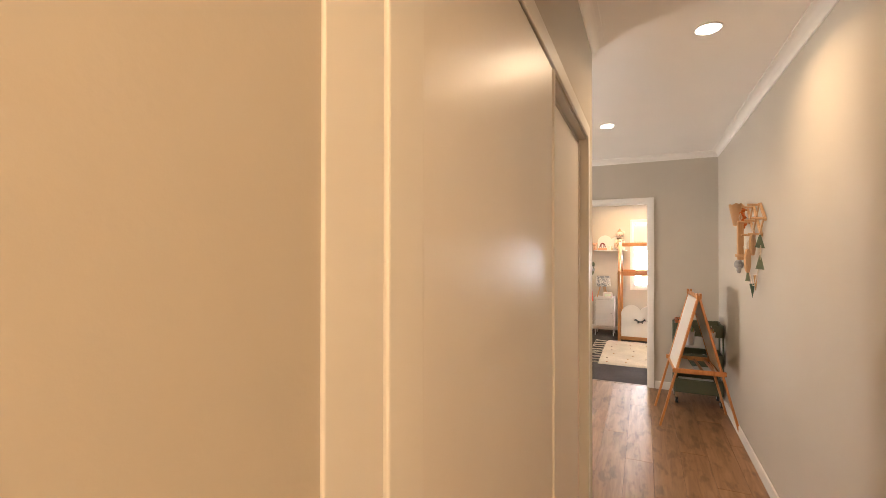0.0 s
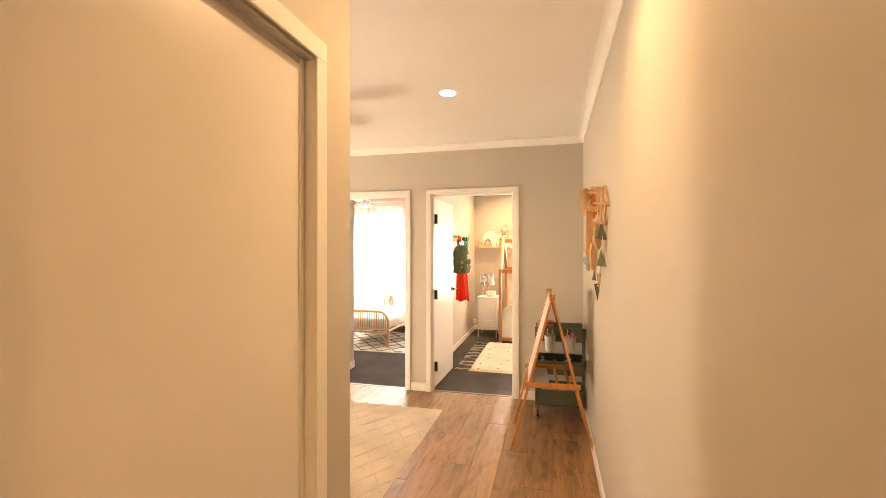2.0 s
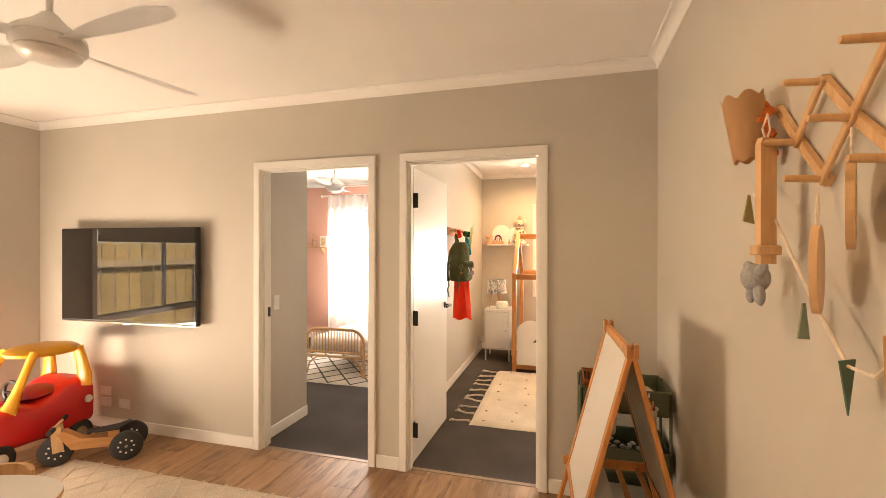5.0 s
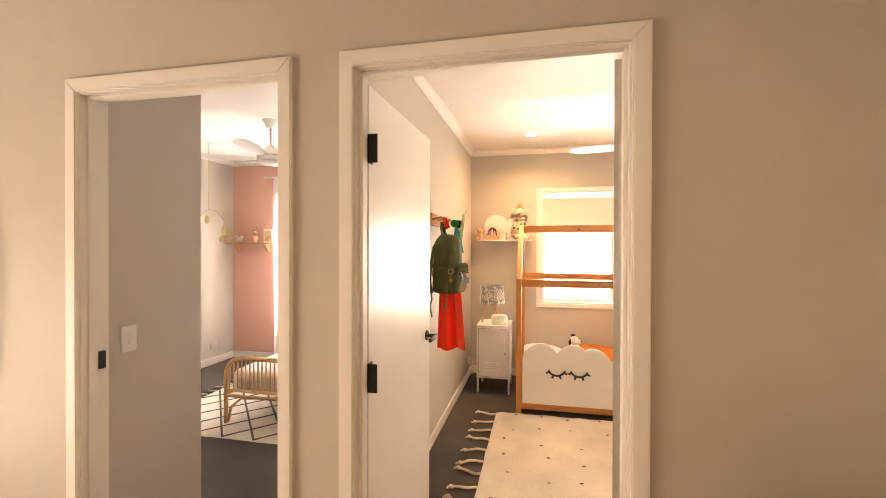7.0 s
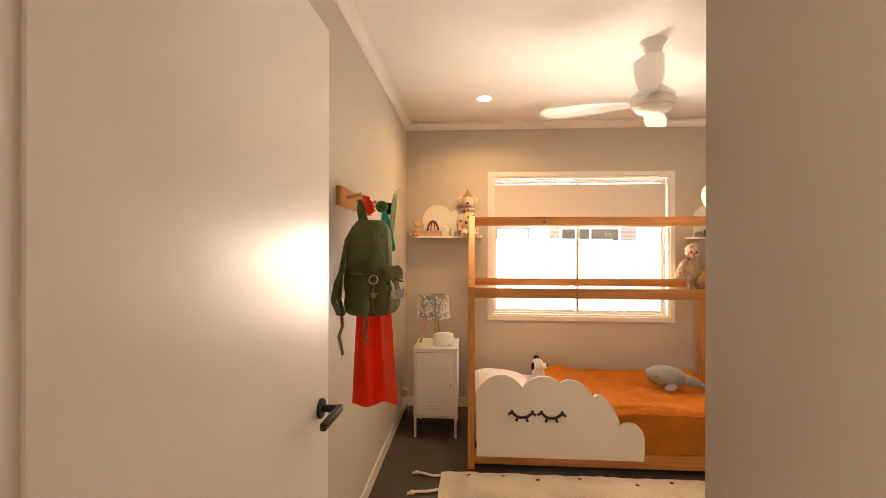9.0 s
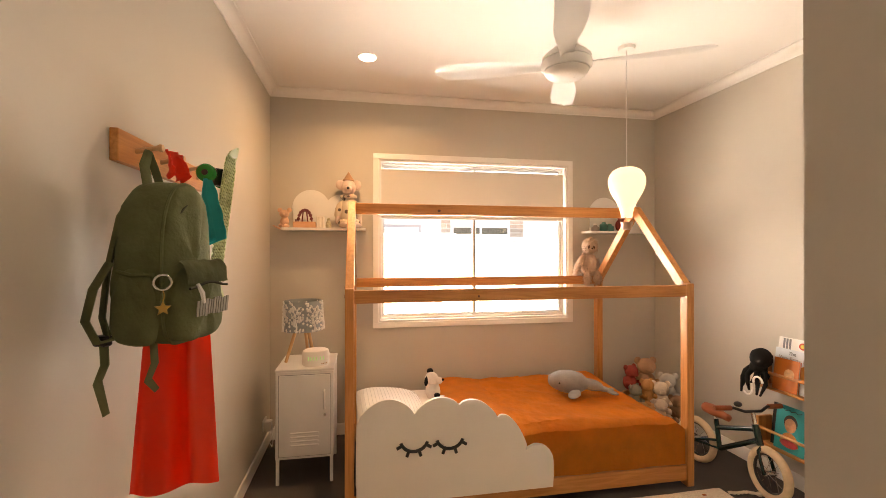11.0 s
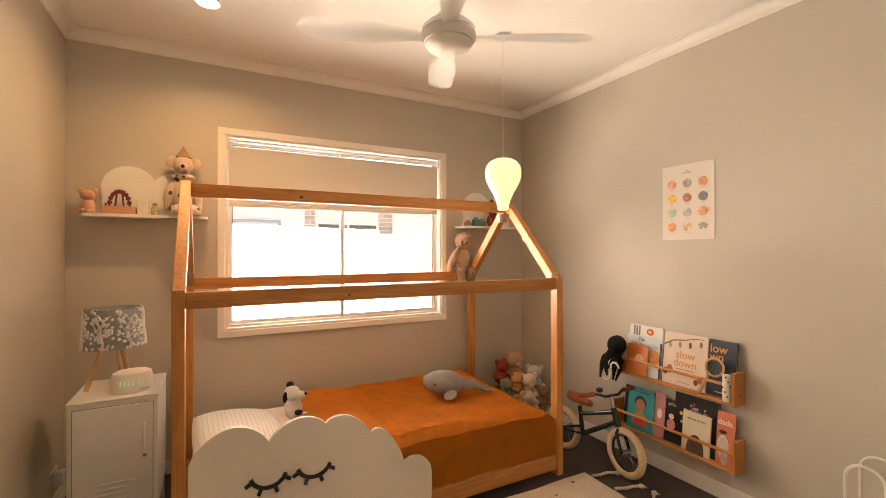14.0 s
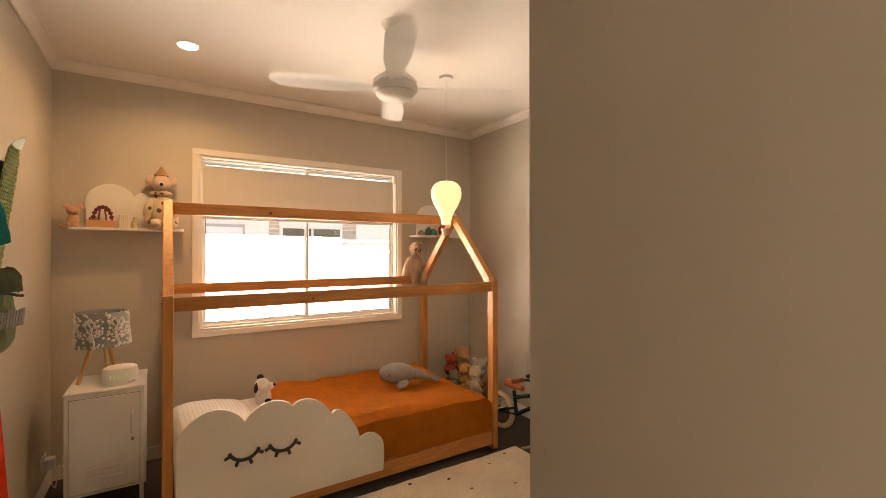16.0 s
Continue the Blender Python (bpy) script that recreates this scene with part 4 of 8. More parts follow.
for k in range(7):
    a0 = k * 2 * math.pi / 7
    stem = [on_shade(a0 + 0.05 * math.sin(i), 0.137 + i * 0.0125) for i in range(9)]
    tube(bm, stem, [0.010 - 0.0007 * i for i in range(9)], 5, flat=0.4)
    for q in range(7):
        z = 0.16 + 0.012 * q
        s = 1 if q % 2 else -1
        br = [on_shade(a0 + s * 0.10 * i, min(0.262, z + 0.010 * i + 0.004 * math.sin(i * 2 + q))) for i in range(4)]
        tube(bm, br, [0.0055, 0.0045, 0.0035, 0.002], 5, flat=0.4)
        for w in range(6):
            c = on_shade(a0 + s * rnd_tree.uniform(0.05, 0.42), min(0.26, z + rnd_tree.uniform(-0.006, 0.03)))
            blob(bm, c, (0.0065, 0.0065, 0.006), sub=1)
    for w in range(10):
        c = on_shade(a0 + rnd_tree.uniform(-0.4, 0.4), 0.139 + rnd_tree.uniform(0, 0.012))
        blob(bm, c, (0.005, 0.005, 0.005), sub=1)
tagged(part("print", bm, PRINT, shade, "white tree print"), kind="stuff")

d = thing("night_clock", pose(-0.455, 8.30, 0.675, 0, 0, 14) @ Matrix.Diagonal((1.22, 1.22, 1.32, 1.0)), "round white plastic night light clock", "clock")
bm = BM()
lathe(bm, [(0.060, 0.0), (0.066, 0.006), (0.067, 0.05), (0.062, 0.068), (0.05, 0.074), (0.0, 0.075)], n=36, sy=0.72)
part("body", bm, mat("soft_white_plastic", (0.80, 0.76, 0.73), 0.5), d, "", True)
bm = BM()
for k, a in enumerate((-128, -116, -104, -92, -76, -64)):
    ca, sa = math.cos(radians(a)), math.sin(radians(a))
    tube(bm, [(0.0675 * ca, 0.0675 * 0.72 * sa, 0.030), (0.0675 * ca, 0.0675 * 0.72 * sa, 0.046)], 0.0022, 5)
part("display", bm, glow("green_digits", (0.45, 0.85, 0.40), 0.2), d, "dim green digits")
for a in (-70, -62, -54, -46):
    bm = BM()
    blob(bm, (0.0655 * math.cos(radians(a)), 0.0655 * 0.72 * math.sin(radians(a)), 0.012), (0.0035, 0.002, 0.0035), sub=1)
    part("button", bm, mat("bronze_button", (0.45, 0.28, 0.18), 0.5), d)


def wall_plate(name, m, w, h, label, cat, rockers=1):
    d = thing(name, m, label, cat)
    bm = BM()
    bx(bm, -w / 2, w / 2, -0.009, 0, -h / 2, h / 2, 0.003, 2)
    part("plate", bm, PLASTIC, d)
    for k in range(rockers):
        z = (k - (rockers - 1) / 2) * 0.03
        bm = BM()
        bx(bm, -0.007, 0.007, -0.0135, -0.009, z - 0.011, z + 0.011, 0.002)
        part("rocker", bm, PLASTIC, d)
    return d


wall_plate("light_switch", pose(0.245, 5.44, 1.05, 0, 0, -90), 0.072, 0.115, "white plastic wall switch beside the door", "light switch", 2)
wall_plate("light_switch", pose(-1.865, 5.50, 1.045, 0, 0, 90), 0.072, 0.115, "white plastic wall switch inside the pink room", "light switch", 2)
wall_plate("power_outlet", pose(-3.10, DY0, 0.21), 0.115, 0.072, "white plastic double power outlet", "power outlet")
wall_plate("power_outlet", pose(-3.30, DY0, 0.30), 0.115, 0.072, "white plastic wall outlet behind the toys", "power outlet")
wall_plate("power_outlet", pose(-3.30, DY0, 0.21), 0.115, 0.072, "white plastic antenna plate behind the toys", "power outlet")
wall_plate("power_outlet", pose(PX0, 8.53, 0.225, 0, 0, 90), 0.115, 0.072, "white plastic power outlet in the pink room", "power outlet")
wall_plate("power_outlet", pose(BX0, 8.68, 0.19, 0, 0, 90), 0.115, 0.072, "white plastic power outlet beside the locker", "power outlet")
d = thing("plug_adaptor", pose(BX0 + 0.012, 8.66, 0.19), "white plug adaptor with a thin cable", "plug")
bm = BM()
bx(bm, 0, 0.045, -0.03, 0.03, -0.035, 0.03, 0.006, 2)
part("body", bm, PLASTIC, d)
bm = BM()
tube(bm, [(0.04, -0.01, -0.03), (0.06, -0.03, -0.08), (0.05, -0.02, -0.14), (0.03, 0.0, -0.12), (0.06, 0.02, -0.02), (0.10, 0.04, 0.06), (0.14, 0.03, 0.03)], 0.0028, 6)
part("cable", bm, PLASTIC, d, "", True)


def cloud_shelf(x0, x1, z, name, label):
    d = thing(name, pose((x0 + x1) / 2, BY1, z), label, "wall shelf")
    w = (x1 - x0) / 2
    bm = BM()
    plate(bm, [(-w, 0), (-w, -0.10)] + arc(-w + 0.04, -0.10, 0.04, 180, 270, 6) + arc(w - 0.04, -0.10, 0.04, 270, 360, 6) + [(w, 0)], -0.016, 0.0, axes="xy")
    part("board", bm, WHITE, d)
    bm = BM()
    out = [(-w + 0.07, 0.0)] + arc(-w + 0.20, 0.15, 0.135, 200, 35, 14, 0.135) + arc(-w + 0.415, 0.13, 0.125, 140, -20, 14, 0.125) + [(-w + 0.53, 0.0)]
    plate(bm, out, -0.012, -0.002, axes="xz")
    part("cloud_back", bm, WHITE, d)
    return d


cloud_shelf(-0.745, -0.150, 1.535, "cloud_shelf", "white wall shelf with cloud-shaped back")
cloud_shelf(1.615, 2.20, 1.530, "cloud_shelf", "white wall shelf with cloud-shaped back above toys")

FELT = lambda n, c: mat(n, c, 0.95, var=0.12, scale=14, bump=0.7, bump_scale=150, spec=0.15)
TANF, CREAMF, GREYF, REDF, WHITEF, BLACKF, BROWNF = FELT("tan_plush", (0.50, 0.31, 0.19)), FELT("cream_plush", (0.72, 0.60, 0.47)), FELT("grey_plush", (0.36, 0.36, 0.37)), FELT("dark_red_plush", (0.32, 0.06, 0.05)), FELT("white_plush", (0.78, 0.74, 0.69)), FELT("black_plush", (0.02, 0.02, 0.02)), FELT("brown_plush", (0.36, 0.22, 0.13))
PEACH = FELT("peach_linen", (0.66, 0.42, 0.29))


def soft_toy(name, m, label, pieces, material):
    """A stuffed toy: one mesh of rounded limbs, in one cloth."""
    d = new(name)
    bm = BM()
    for k, (c, r, rot) in enumerate(pieces):
        blob(bm, c, r, rot, 3, 0.06, k * 3.1)
    me = mesh_of(name, bm, material, True)
    bpy.data.objects.remove(d)
    d = new(name, me)
    d.matrix_basis = m
    return tagged(d, label, "soft toy")


def spot(bm, c, r):
    blob(bm, c, (r, r, r), sub=1)


# shelf one: small bear, box with a cut-out, tins, tall mouse
bear = [((0, 0, 0.04), (0.032, 0.028, 0.042), (0, 0, 0)), ((0, -0.006, 0.098), (0.034, 0.030, 0.030), (0, 0, 0)), ((-0.032, 0, 0.125), (0.017, 0.008, 0.017), (0, 0, 0)), ((0.032, 0, 0.125), (0.017, 0.008, 0.017), (0, 0, 0)), ((0, -0.036, 0.09), (0.010, 0.010, 0.008), (0, 0, 0)), ((-0.02, -0.04, 0.012), (0.014, 0.034, 0.013), (0, 0, 20)), ((0.02, -0.04, 0.012), (0.014, 0.034, 0.013), (0, 0, -20)), ((-0.045, -0.03, 0.0), (0.035, 0.006, 0.006), (0, 25, 20))]
soft_toy("toy_bear", pose(-0.725, 8.82, 1.537), "small peach mouse-eared toy on a shelf", bear, PEACH)
d = thing("keepsake_box", pose(-0.585, 8.81, 1.535), "small wooden box with dark red paper cut-outs", "ornament")
bm = BM()
bx(bm, -0.078, 0.078, -0.03, 0.03, 0, 0.045, 0.003)
part("box", bm, wood("peach_wood", (0.60, 0.34, 0.20), (0.5, 0.26, 0.14), along=(2, 12, 12)), d)
bm = BM()
for k in range(9):
    a = radians(20 * k + 10)
    blob(bm, (0.046 * math.cos(a), 0.01, 0.055 + 0.075 * math.sin(a)), (0.014, 0.003, 0.014), (0, 0, 0), 1)
tube(bm, [(-0.02, 0.01, 0.045), (-0.012, 0.01, 0.12), (0, 0.01, 0.135)], 0.005, 6)
tube(bm, [(0.02, 0.01, 0.045), (0.012, 0.01, 0.12), (0, 0.01, 0.135)], 0.005, 6)
for x in (-0.06, -0.045, 0.05):
    tube(bm, [(x, -0.005, 0.045), (x, -0.005, 0.062)], 0.005, 6)
part("paper_figures", bm, mat("maroon_paper", (0.16, 0.035, 0.045), 0.8), d, "dark red paper shapes")
d = thing("ribbed_tin", pose(-0.475, 8.81, 1.535), "small cream ribbed box on a shelf", "ornament")
bm = BM()
bx(bm, -0.026, 0.026, -0.024, 0.024, 0, 0.085, 0.003)
for k in range(5):
    tube(bm, [(-0.02 + k * 0.01, -0.025, 0.006), (-0.02 + k * 0.01, -0.025, 0.08)], 0.003, 6)
part("body", bm, CREAM, d)
d = thing("painted_ornament", pose(-0.418, 8.81, 1.535), "small painted green and orange figurine", "ornament")
bm = BM()
lathe(bm, [(0.018, 0), (0.021, 0.02), (0.018, 0.045), (0.010, 0.055), (0.013, 0.065), (0.006, 0.075)], n=14)
part("body", bm, mat("painted_china", (0.45, 0.42, 0.28), 0.4, var=0.3, scale=60), d, "", True)
mouse = [((0, 0, 0.11), (0.055, 0.045, 0.10), (0, 0, 0)), ((0, -0.01, 0.265), (0.046, 0.048, 0.055), (0, 0, 0)), ((0, -0.05, 0.25), (0.024, 0.035, 0.024), (0, 0, 0)), ((-0.052, 0.01, 0.285), (0.030, 0.010, 0.032), (0, 0, 0)), ((0.052, 0.01, 0.285), (0.030, 0.010, 0.032), (0, 0, 0)), ((-0.06, -0.02, 0.10), (0.020, 0.022, 0.075), (0, 14, 0)), ((0.06, -0.02, 0.10), (0.020, 0.022, 0.075), (0, -14, 0)), ((-0.03, -0.07, 0.02), (0.024, 0.065, 0.02), (0, 0, 15)), ((0.045, -0.08, 0.02), (0.024, 0.075, 0.02), (0, 0, -25))]
toy_mouse = soft_toy("toy_mouse", pose(-0.275, 8.805, 1.535) @ Matrix.Scale(1.12, 4), "tall pale mouse doll in a patterned ruffle suit", mouse, FELT("pale_plush", (0.66, 0.52, 0.44)))


def patched_cloth(name, ground, patch, scale):
    """Cloth printed with loose patches."""
    m = mat(name, ground, 0.9, bump=0.3, spec=0.2)
    nt = m.node_tree
    spots = nt.nodes.new("ShaderNodeTexVoronoi")
    spots.inputs["Scale"].default_value = scale
    tc = nt.nodes.new("ShaderNodeTexCoord")
    nt.links.new(tc.outputs["Object"], spots.inputs["Vector"])
    ramp = nt.nodes.new("ShaderNodeValToRGB")
    ramp.color_ramp.interpolation = "CONSTANT"
    ramp.color_ramp.elements[0].color = (*patch, 1)
    ramp.color_ramp.elements[1].position, ramp.color_ramp.elements[1].color = 0.33, (*ground, 1)
    nt.links.new(spots.outputs["Distance"], ramp.inputs[0])
    nt.links.new(ramp.outputs[0], nt.nodes["Principled BSDF"].inputs["Base Color"])
    return m


bm = BM()
for k, (c, r, rot) in enumerate((((0, -0.002, 0.115), (0.064, 0.054, 0.098), (0, 0, 0)), ((0, -0.004, 0.205), (0.056, 0.050, 0.022), (0, 0, 0)), ((-0.060, -0.02, 0.115), (0.026, 0.028, 0.062), (0, 14, 0)), ((0.060, -0.02, 0.115), (0.026, 0.028, 0.062), (0, -14, 0)), ((-0.03, -0.045, 0.03), (0.034, 0.050, 0.03), (0, 0, 15)), ((0.042, -0.05, 0.03), (0.034, 0.055, 0.03), (0, 0, -25)))):
    blob(bm, c, r, rot, 3, 0.10, k * 1.7, 5)
part("suit", bm, patched_cloth("ruffle_suit_print", (0.60, 0.50, 0.38), (0.11, 0.085, 0.07), 26), toy_mouse, "cream ruffle suit with dark patches", True)
d = thing("toy_hat", pose(-0.275, 8.795, 1.882), "small pointed brown felt hat on a mouse doll", "toy hat")
bm = BM()
lathe(bm, [(0.040, 0.0), (0.040, 0.006), (0.034, 0.012), (0.002, 0.066)], n=20)
part("cone", bm, BROWNF, d, "", True)
bm = BM()
lathe(bm, [(0.0405, 0.002), (0.0405, 0.010)], n=20)
part("band", bm, TANF, d)
bm = BM()
blob(bm, (0, 0, 0), (0.011, 0.008, 0.011), sub=2)
part("nose", bm, BLACK, toy_mouse, "black button nose", True, toy_mouse.matrix_basis.inverted() @ pose(-0.275, 8.708, 1.818))

# shelf two
for k, (x, c, h, lab) in enumerate(((1.70, (0.30, 0.24, 0.20), 0.05, "small brown jar on a shelf"), (1.775, (0.06, 0.22, 0.18), 0.075, "small dark green bottle on a shelf"), (1.83, (0.10, 0.30, 0.25), 0.06, "small teal box on a shelf"))):
    d = thing("jar", pose(x, 8.81, 1.53), lab, "jar")
    bm = BM()
    lathe(bm, [(0.03, 0), (0.033, 0.006), (0.033, h - 0.02), (0.015, h - 0.008), (0.015, h)], n=18)
    part("body", bm, mat("jar_%d" % k, c, 0.35), d, "", True)
    bm = BM()
    lathe(bm, [(0.017, h), (0.017, h + 0.012)], n=18)
    part("lid", bm, CREAM, d)
gnome = [((0, 0, 0.05), (0.045, 0.04, 0.055), (0, 0, 0)), ((0, -0.01, 0.115), (0.032, 0.03, 0.03), (0, 0, 0)), ((0, 0, 0.17), (0.022, 0.022, 0.06), (0, 0, 0)), ((-0.04, -0.03, 0.05), (0.015, 0.015, 0.04), (0, 0, 0)), ((0.04, -0.03, 0.05), (0.015, 0.015, 0.04), (0, 0, 0))]
soft_toy("toy_gnome", pose(1.93, 8.81, 1.53), "small dark red hooded toy on a shelf", gnome, REDF)

# things on the bed
whale = [((0, 0, 0.085), (0.15, 0.085, 0.082), (0, 4, 0)), ((0.16, 0, 0.065), (0.10, 0.045, 0.042), (0, 12, 0)), ((0.25, 0, 0.035), (0.06, 0.025, 0.02), (0, 14, 0)), ((0.31, -0.035, 0.018), (0.045, 0.025, 0.012), (0, 5, -40)), ((0.31, 0.035, 0.018), (0.045, 0.025, 0.012), (0, 5, 40)), ((0.02, -0.105, 0.025), (0.045, 0.05, 0.013), (25, 0, -50))]
w = soft_toy("toy_whale", pose(1.22, 8.33, 0.392, 0, 0, -14) @ Matrix.Scale(0.93, 4), "grey corduroy whale soft toy on the quilt", whale, GREYF)
d = thing("whale_eye", pose(1.125, 8.268, 0.482), "small black bead eye of a whale toy", "toy eye")
bm = BM()
spot(bm, (0, 0, 0), 0.007)
part("bead", bm, BLACK, d, "", True)
dog = [((0, 0, 0.06), (0.048, 0.045, 0.065), (0, 0, 0)), ((-0.01, -0.012, 0.145), (0.044, 0.042, 0.042), (0, 0, 0)), ((0.03, -0.03, 0.135), (0.030, 0.026, 0.024), (0, 0, 0)), ((0.045, -0.03, 0.02), (0.04, 0.02, 0.018), (0, 0, 0))]
toy_dog = soft_toy("toy_dog", pose(0.28, 8.36, 0.392), "small white dog soft toy with black patches", dog, WHITEF)
earp = [((-0.045, -0.02, 0.135), (0.014, 0.024, 0.036), (0, 12, 0)), ((-0.015, 0.025, 0.185), (0.022, 0.018, 0.018), (0, 0, 0)), ((0.058, -0.04, 0.142), (0.009, 0.009, 0.008), (0, 0, 0)), ((0.02, -0.045, 0.045), (0.022, 0.010, 0.016), (0, 0, 0))]
bm = BM()
for k, (c, r, rot) in enumerate(earp):
    blob(bm, c, r, rot, 2, 0.06, k * 3.1)
part("felt_patch", bm, BLACKF, toy_dog, "black felt ears and nose", True)
sloth = [((0, 0, 0.12), (0.062, 0.055, 0.10), (0, 0, 0)), ((0.005, -0.01, 0.275), (0.062, 0.055, 0.062), (0, 0, 0)), ((-0.085, -0.03, 0.13), (0.028, 0.028, 0.10), (0, 25, 0)), ((0.08, 0.02, 0.10), (0.028, 0.028, 0.10), (0, -25, 0)), ((-0.03, -0.055, 0.02), (0.03, 0.045, 0.055), (30, 0, 0)), ((0.055, -0.05, 0.02), (0.03, 0.045, 0.055), (30, 0, 0))]
# fur tufts on the sloth
rs = random.Random(3)
bm = BM()
for k, (c, r, rot) in enumerate(sloth):
    blob(bm, c, r, rot, 3, 0.12, k * 2.3, 9)
bm.normal_update()
for v in list(bm.verts):
    for q in range(3):
        n = (v.normal + Vector((rs.uniform(-0.6, 0.6), rs.uniform(-0.6, 0.6), rs.uniform(-1.0, 0.1)))).normalized()
        a = frame_of(n)[1] * 0.0030
        t = v.co + n * rs.uniform(0.016, 0.034)
        w3 = [bm.verts.new(v.co + a), bm.verts.new(v.co - a), bm.verts.new(t)]
        bm.faces.new(w3)
me = mesh_of("toy_sloth", bm, FELT("shaggy_fur", (0.62, 0.47, 0.36)), False)
so = new("toy_sloth", me)
so.matrix_basis = pose(1.635, 8.80, 1.135, 0, 0, -10)
tagged(so, "shaggy beige sloth toy sitting on the bed rail", "soft toy")
bm = BM()
for x in (-0.022, 0.022):
    blob(bm, (x, 0, 0), (0.009, 0.006, 0.016), (0, 20 * (1 if x < 0 else -1), 0), 1)
blob(bm, (0, -0.012, -0.012), (0.009, 0.006, 0.007), sub=1)
part("face_patch", bm, mat("dark_brown_felt", (0.12, 0.07, 0.05), 0.9), so, "dark felt eyes and nose", True, so.matrix_basis.inverted() @ pose(1.625, 8.738, 1.40))

# basket of soft toys beyond the foot of the bed
d = thing("toy_basket", pose(2.02, 8.62, 0), "low woven basket full of soft toys", "basket")
bm = BM()
prof = []
for i in range(13):
    prof.append((0.155 + 0.03 * math.sin(i / 12 * 2.2) + (0.004 if i % 2 else 0), i * 0.019))
lathe(bm, [(0.01, 0.0)] + prof + [(0.165, 0.225), (0.15, 0.02), (0.01, 0.02)], n=32)
part("weave", bm, RATTAN, d, "", True)
sit = [((0, 0, 0.05), (0.055, 0.05, 0.06), (0, 0, 0)), ((0, -0.015, 0.14), (0.052, 0.05, 0.048), (0, 0, 0)), ((-0.045, 0, 0.17), (0.02, 0.014, 0.022), (0, 0, 0)), ((0.045, 0, 0.17), (0.02, 0.014, 0.022), (0, 0, 0)), ((0, -0.058, 0.125), (0.022, 0.018, 0.018), (0, 0, 0)), ((-0.05, -0.04, 0.05), (0.02, 0.04, 0.02), (0, 0, 20)), ((0.05, -0.04, 0.05), (0.02, 0.04, 0.02), (0, 0, -20)), ((-0.03, -0.06, 0.0), (0.025, 0.04, 0.022), (0, 0, 0)), ((0.03, -0.06, 0.0), (0.025, 0.04, 0.022), (0, 0, 0))]
for k, (x, y, z, s, mtl, lab, rz) in enumerate(((1.91, 8.66, 0.28, 1.0, REDF, "dark red fox soft toy in a basket", 15), (2.06, 8.68, 0.26, 1.35, TANF, "large tan rabbit soft toy in a basket", -10), (1.97, 8.54, 0.22, 0.9, FELT("ginger_plush", (0.58, 0.30, 0.12)), "ginger giraffe soft toy in a basket", 0), (2.06, 8.50, 0.17, 1.1, CREAMF, "cream bear soft toy in a basket", -20), (2.17, 8.56, 0.20, 1.15, FELT("pale_grey_plush", (0.55, 0.54, 0.52)), "pale grey rabbit soft toy in a basket", -35), (2.14, 8.43, 0.12, 0.9, BROWNF, "brown puppy soft toy leaning on a basket", -15), (1.87, 8.55, 0.18, 0.9, FELT("olive_plush", (0.30, 0.30, 0.24)), "grey-green soft toy in a basket", 20), (2.0, 8.43, 0.10, 0.9, CREAMF, "small cream lamb soft toy beside a basket", 5))):
    soft_toy("toy_animal", pose(x, y, z, 0, 0, rz) @ Matrix.Scale(s, 4), lab, sit, mtl)

# paper balloon lamp
d = thing("balloon_lamp", pose(1.335, 7.83, 1.728), "lit paper balloon lamp hanging on a cord", "pendant lamp")
bm = BM()
prof = [(0.030, -0.165), (0.033, -0.14), (0.040, -0.11), (0.058, -0.07), (0.082, -0.03), (0.098, 0.01), (0.103, 0.045), (0.097, 0.08), (0.078, 0.108), (0.048, 0.124), (0.012, 0.130)]
fine = []
for (r0, z0), (r1, z1) in zip(prof, prof[1:]):
    for i in range(4):
        fine.append((r0 + (r1 - r0) * i / 4 - (0.0012 if i == 0 else 0), z0 + (z1 - z0) * i / 4))
lathe(bm, fine + [prof[-1]], n=40)
PAPER = glow("glowing_paper", (1.0, 0.82, 0.46), 0.42)
envelope = part("envelope", bm, PAPER, d, "glowing cream paper envelope", True)
envelope.visible_shadow = False
bm = BM()
tube(bm, [(0, 0, 0.132), (0, 0, CZ - 1.728)], 0.002, 6)
part("cord", bm, PLASTIC, d)
bm = BM()
lathe(bm, [(0.045, CZ - 1.728 - 0.018), (0.048, CZ - 1.728 - 0.004), (0.048, CZ - 1.728)], n=24)
part("ceiling_rose", bm, PLASTIC, d)
bm = BM()
lathe(bm, [(0.022, -0.235), (0.026, -0.232), (0.034, -0.195), (0.036, -0.190), (0.030, -0.192), (0.020, -0.228)], n=18)
part("basket", bm, mat("pink_gold_basket", (0.62, 0.42, 0.30), 0.45, metal=0.3), d, "", True)
for k in range(4):
    a = radians(90 * k + 45)
    bm = BM()
    tube(bm, [(0.034 * math.cos(a), 0.034 * math.sin(a), -0.192), (0.030 * math.cos(a), 0.030 * math.sin(a), -0.162)], 0.0015, 5)
    part("string", bm, BROWNF, d)

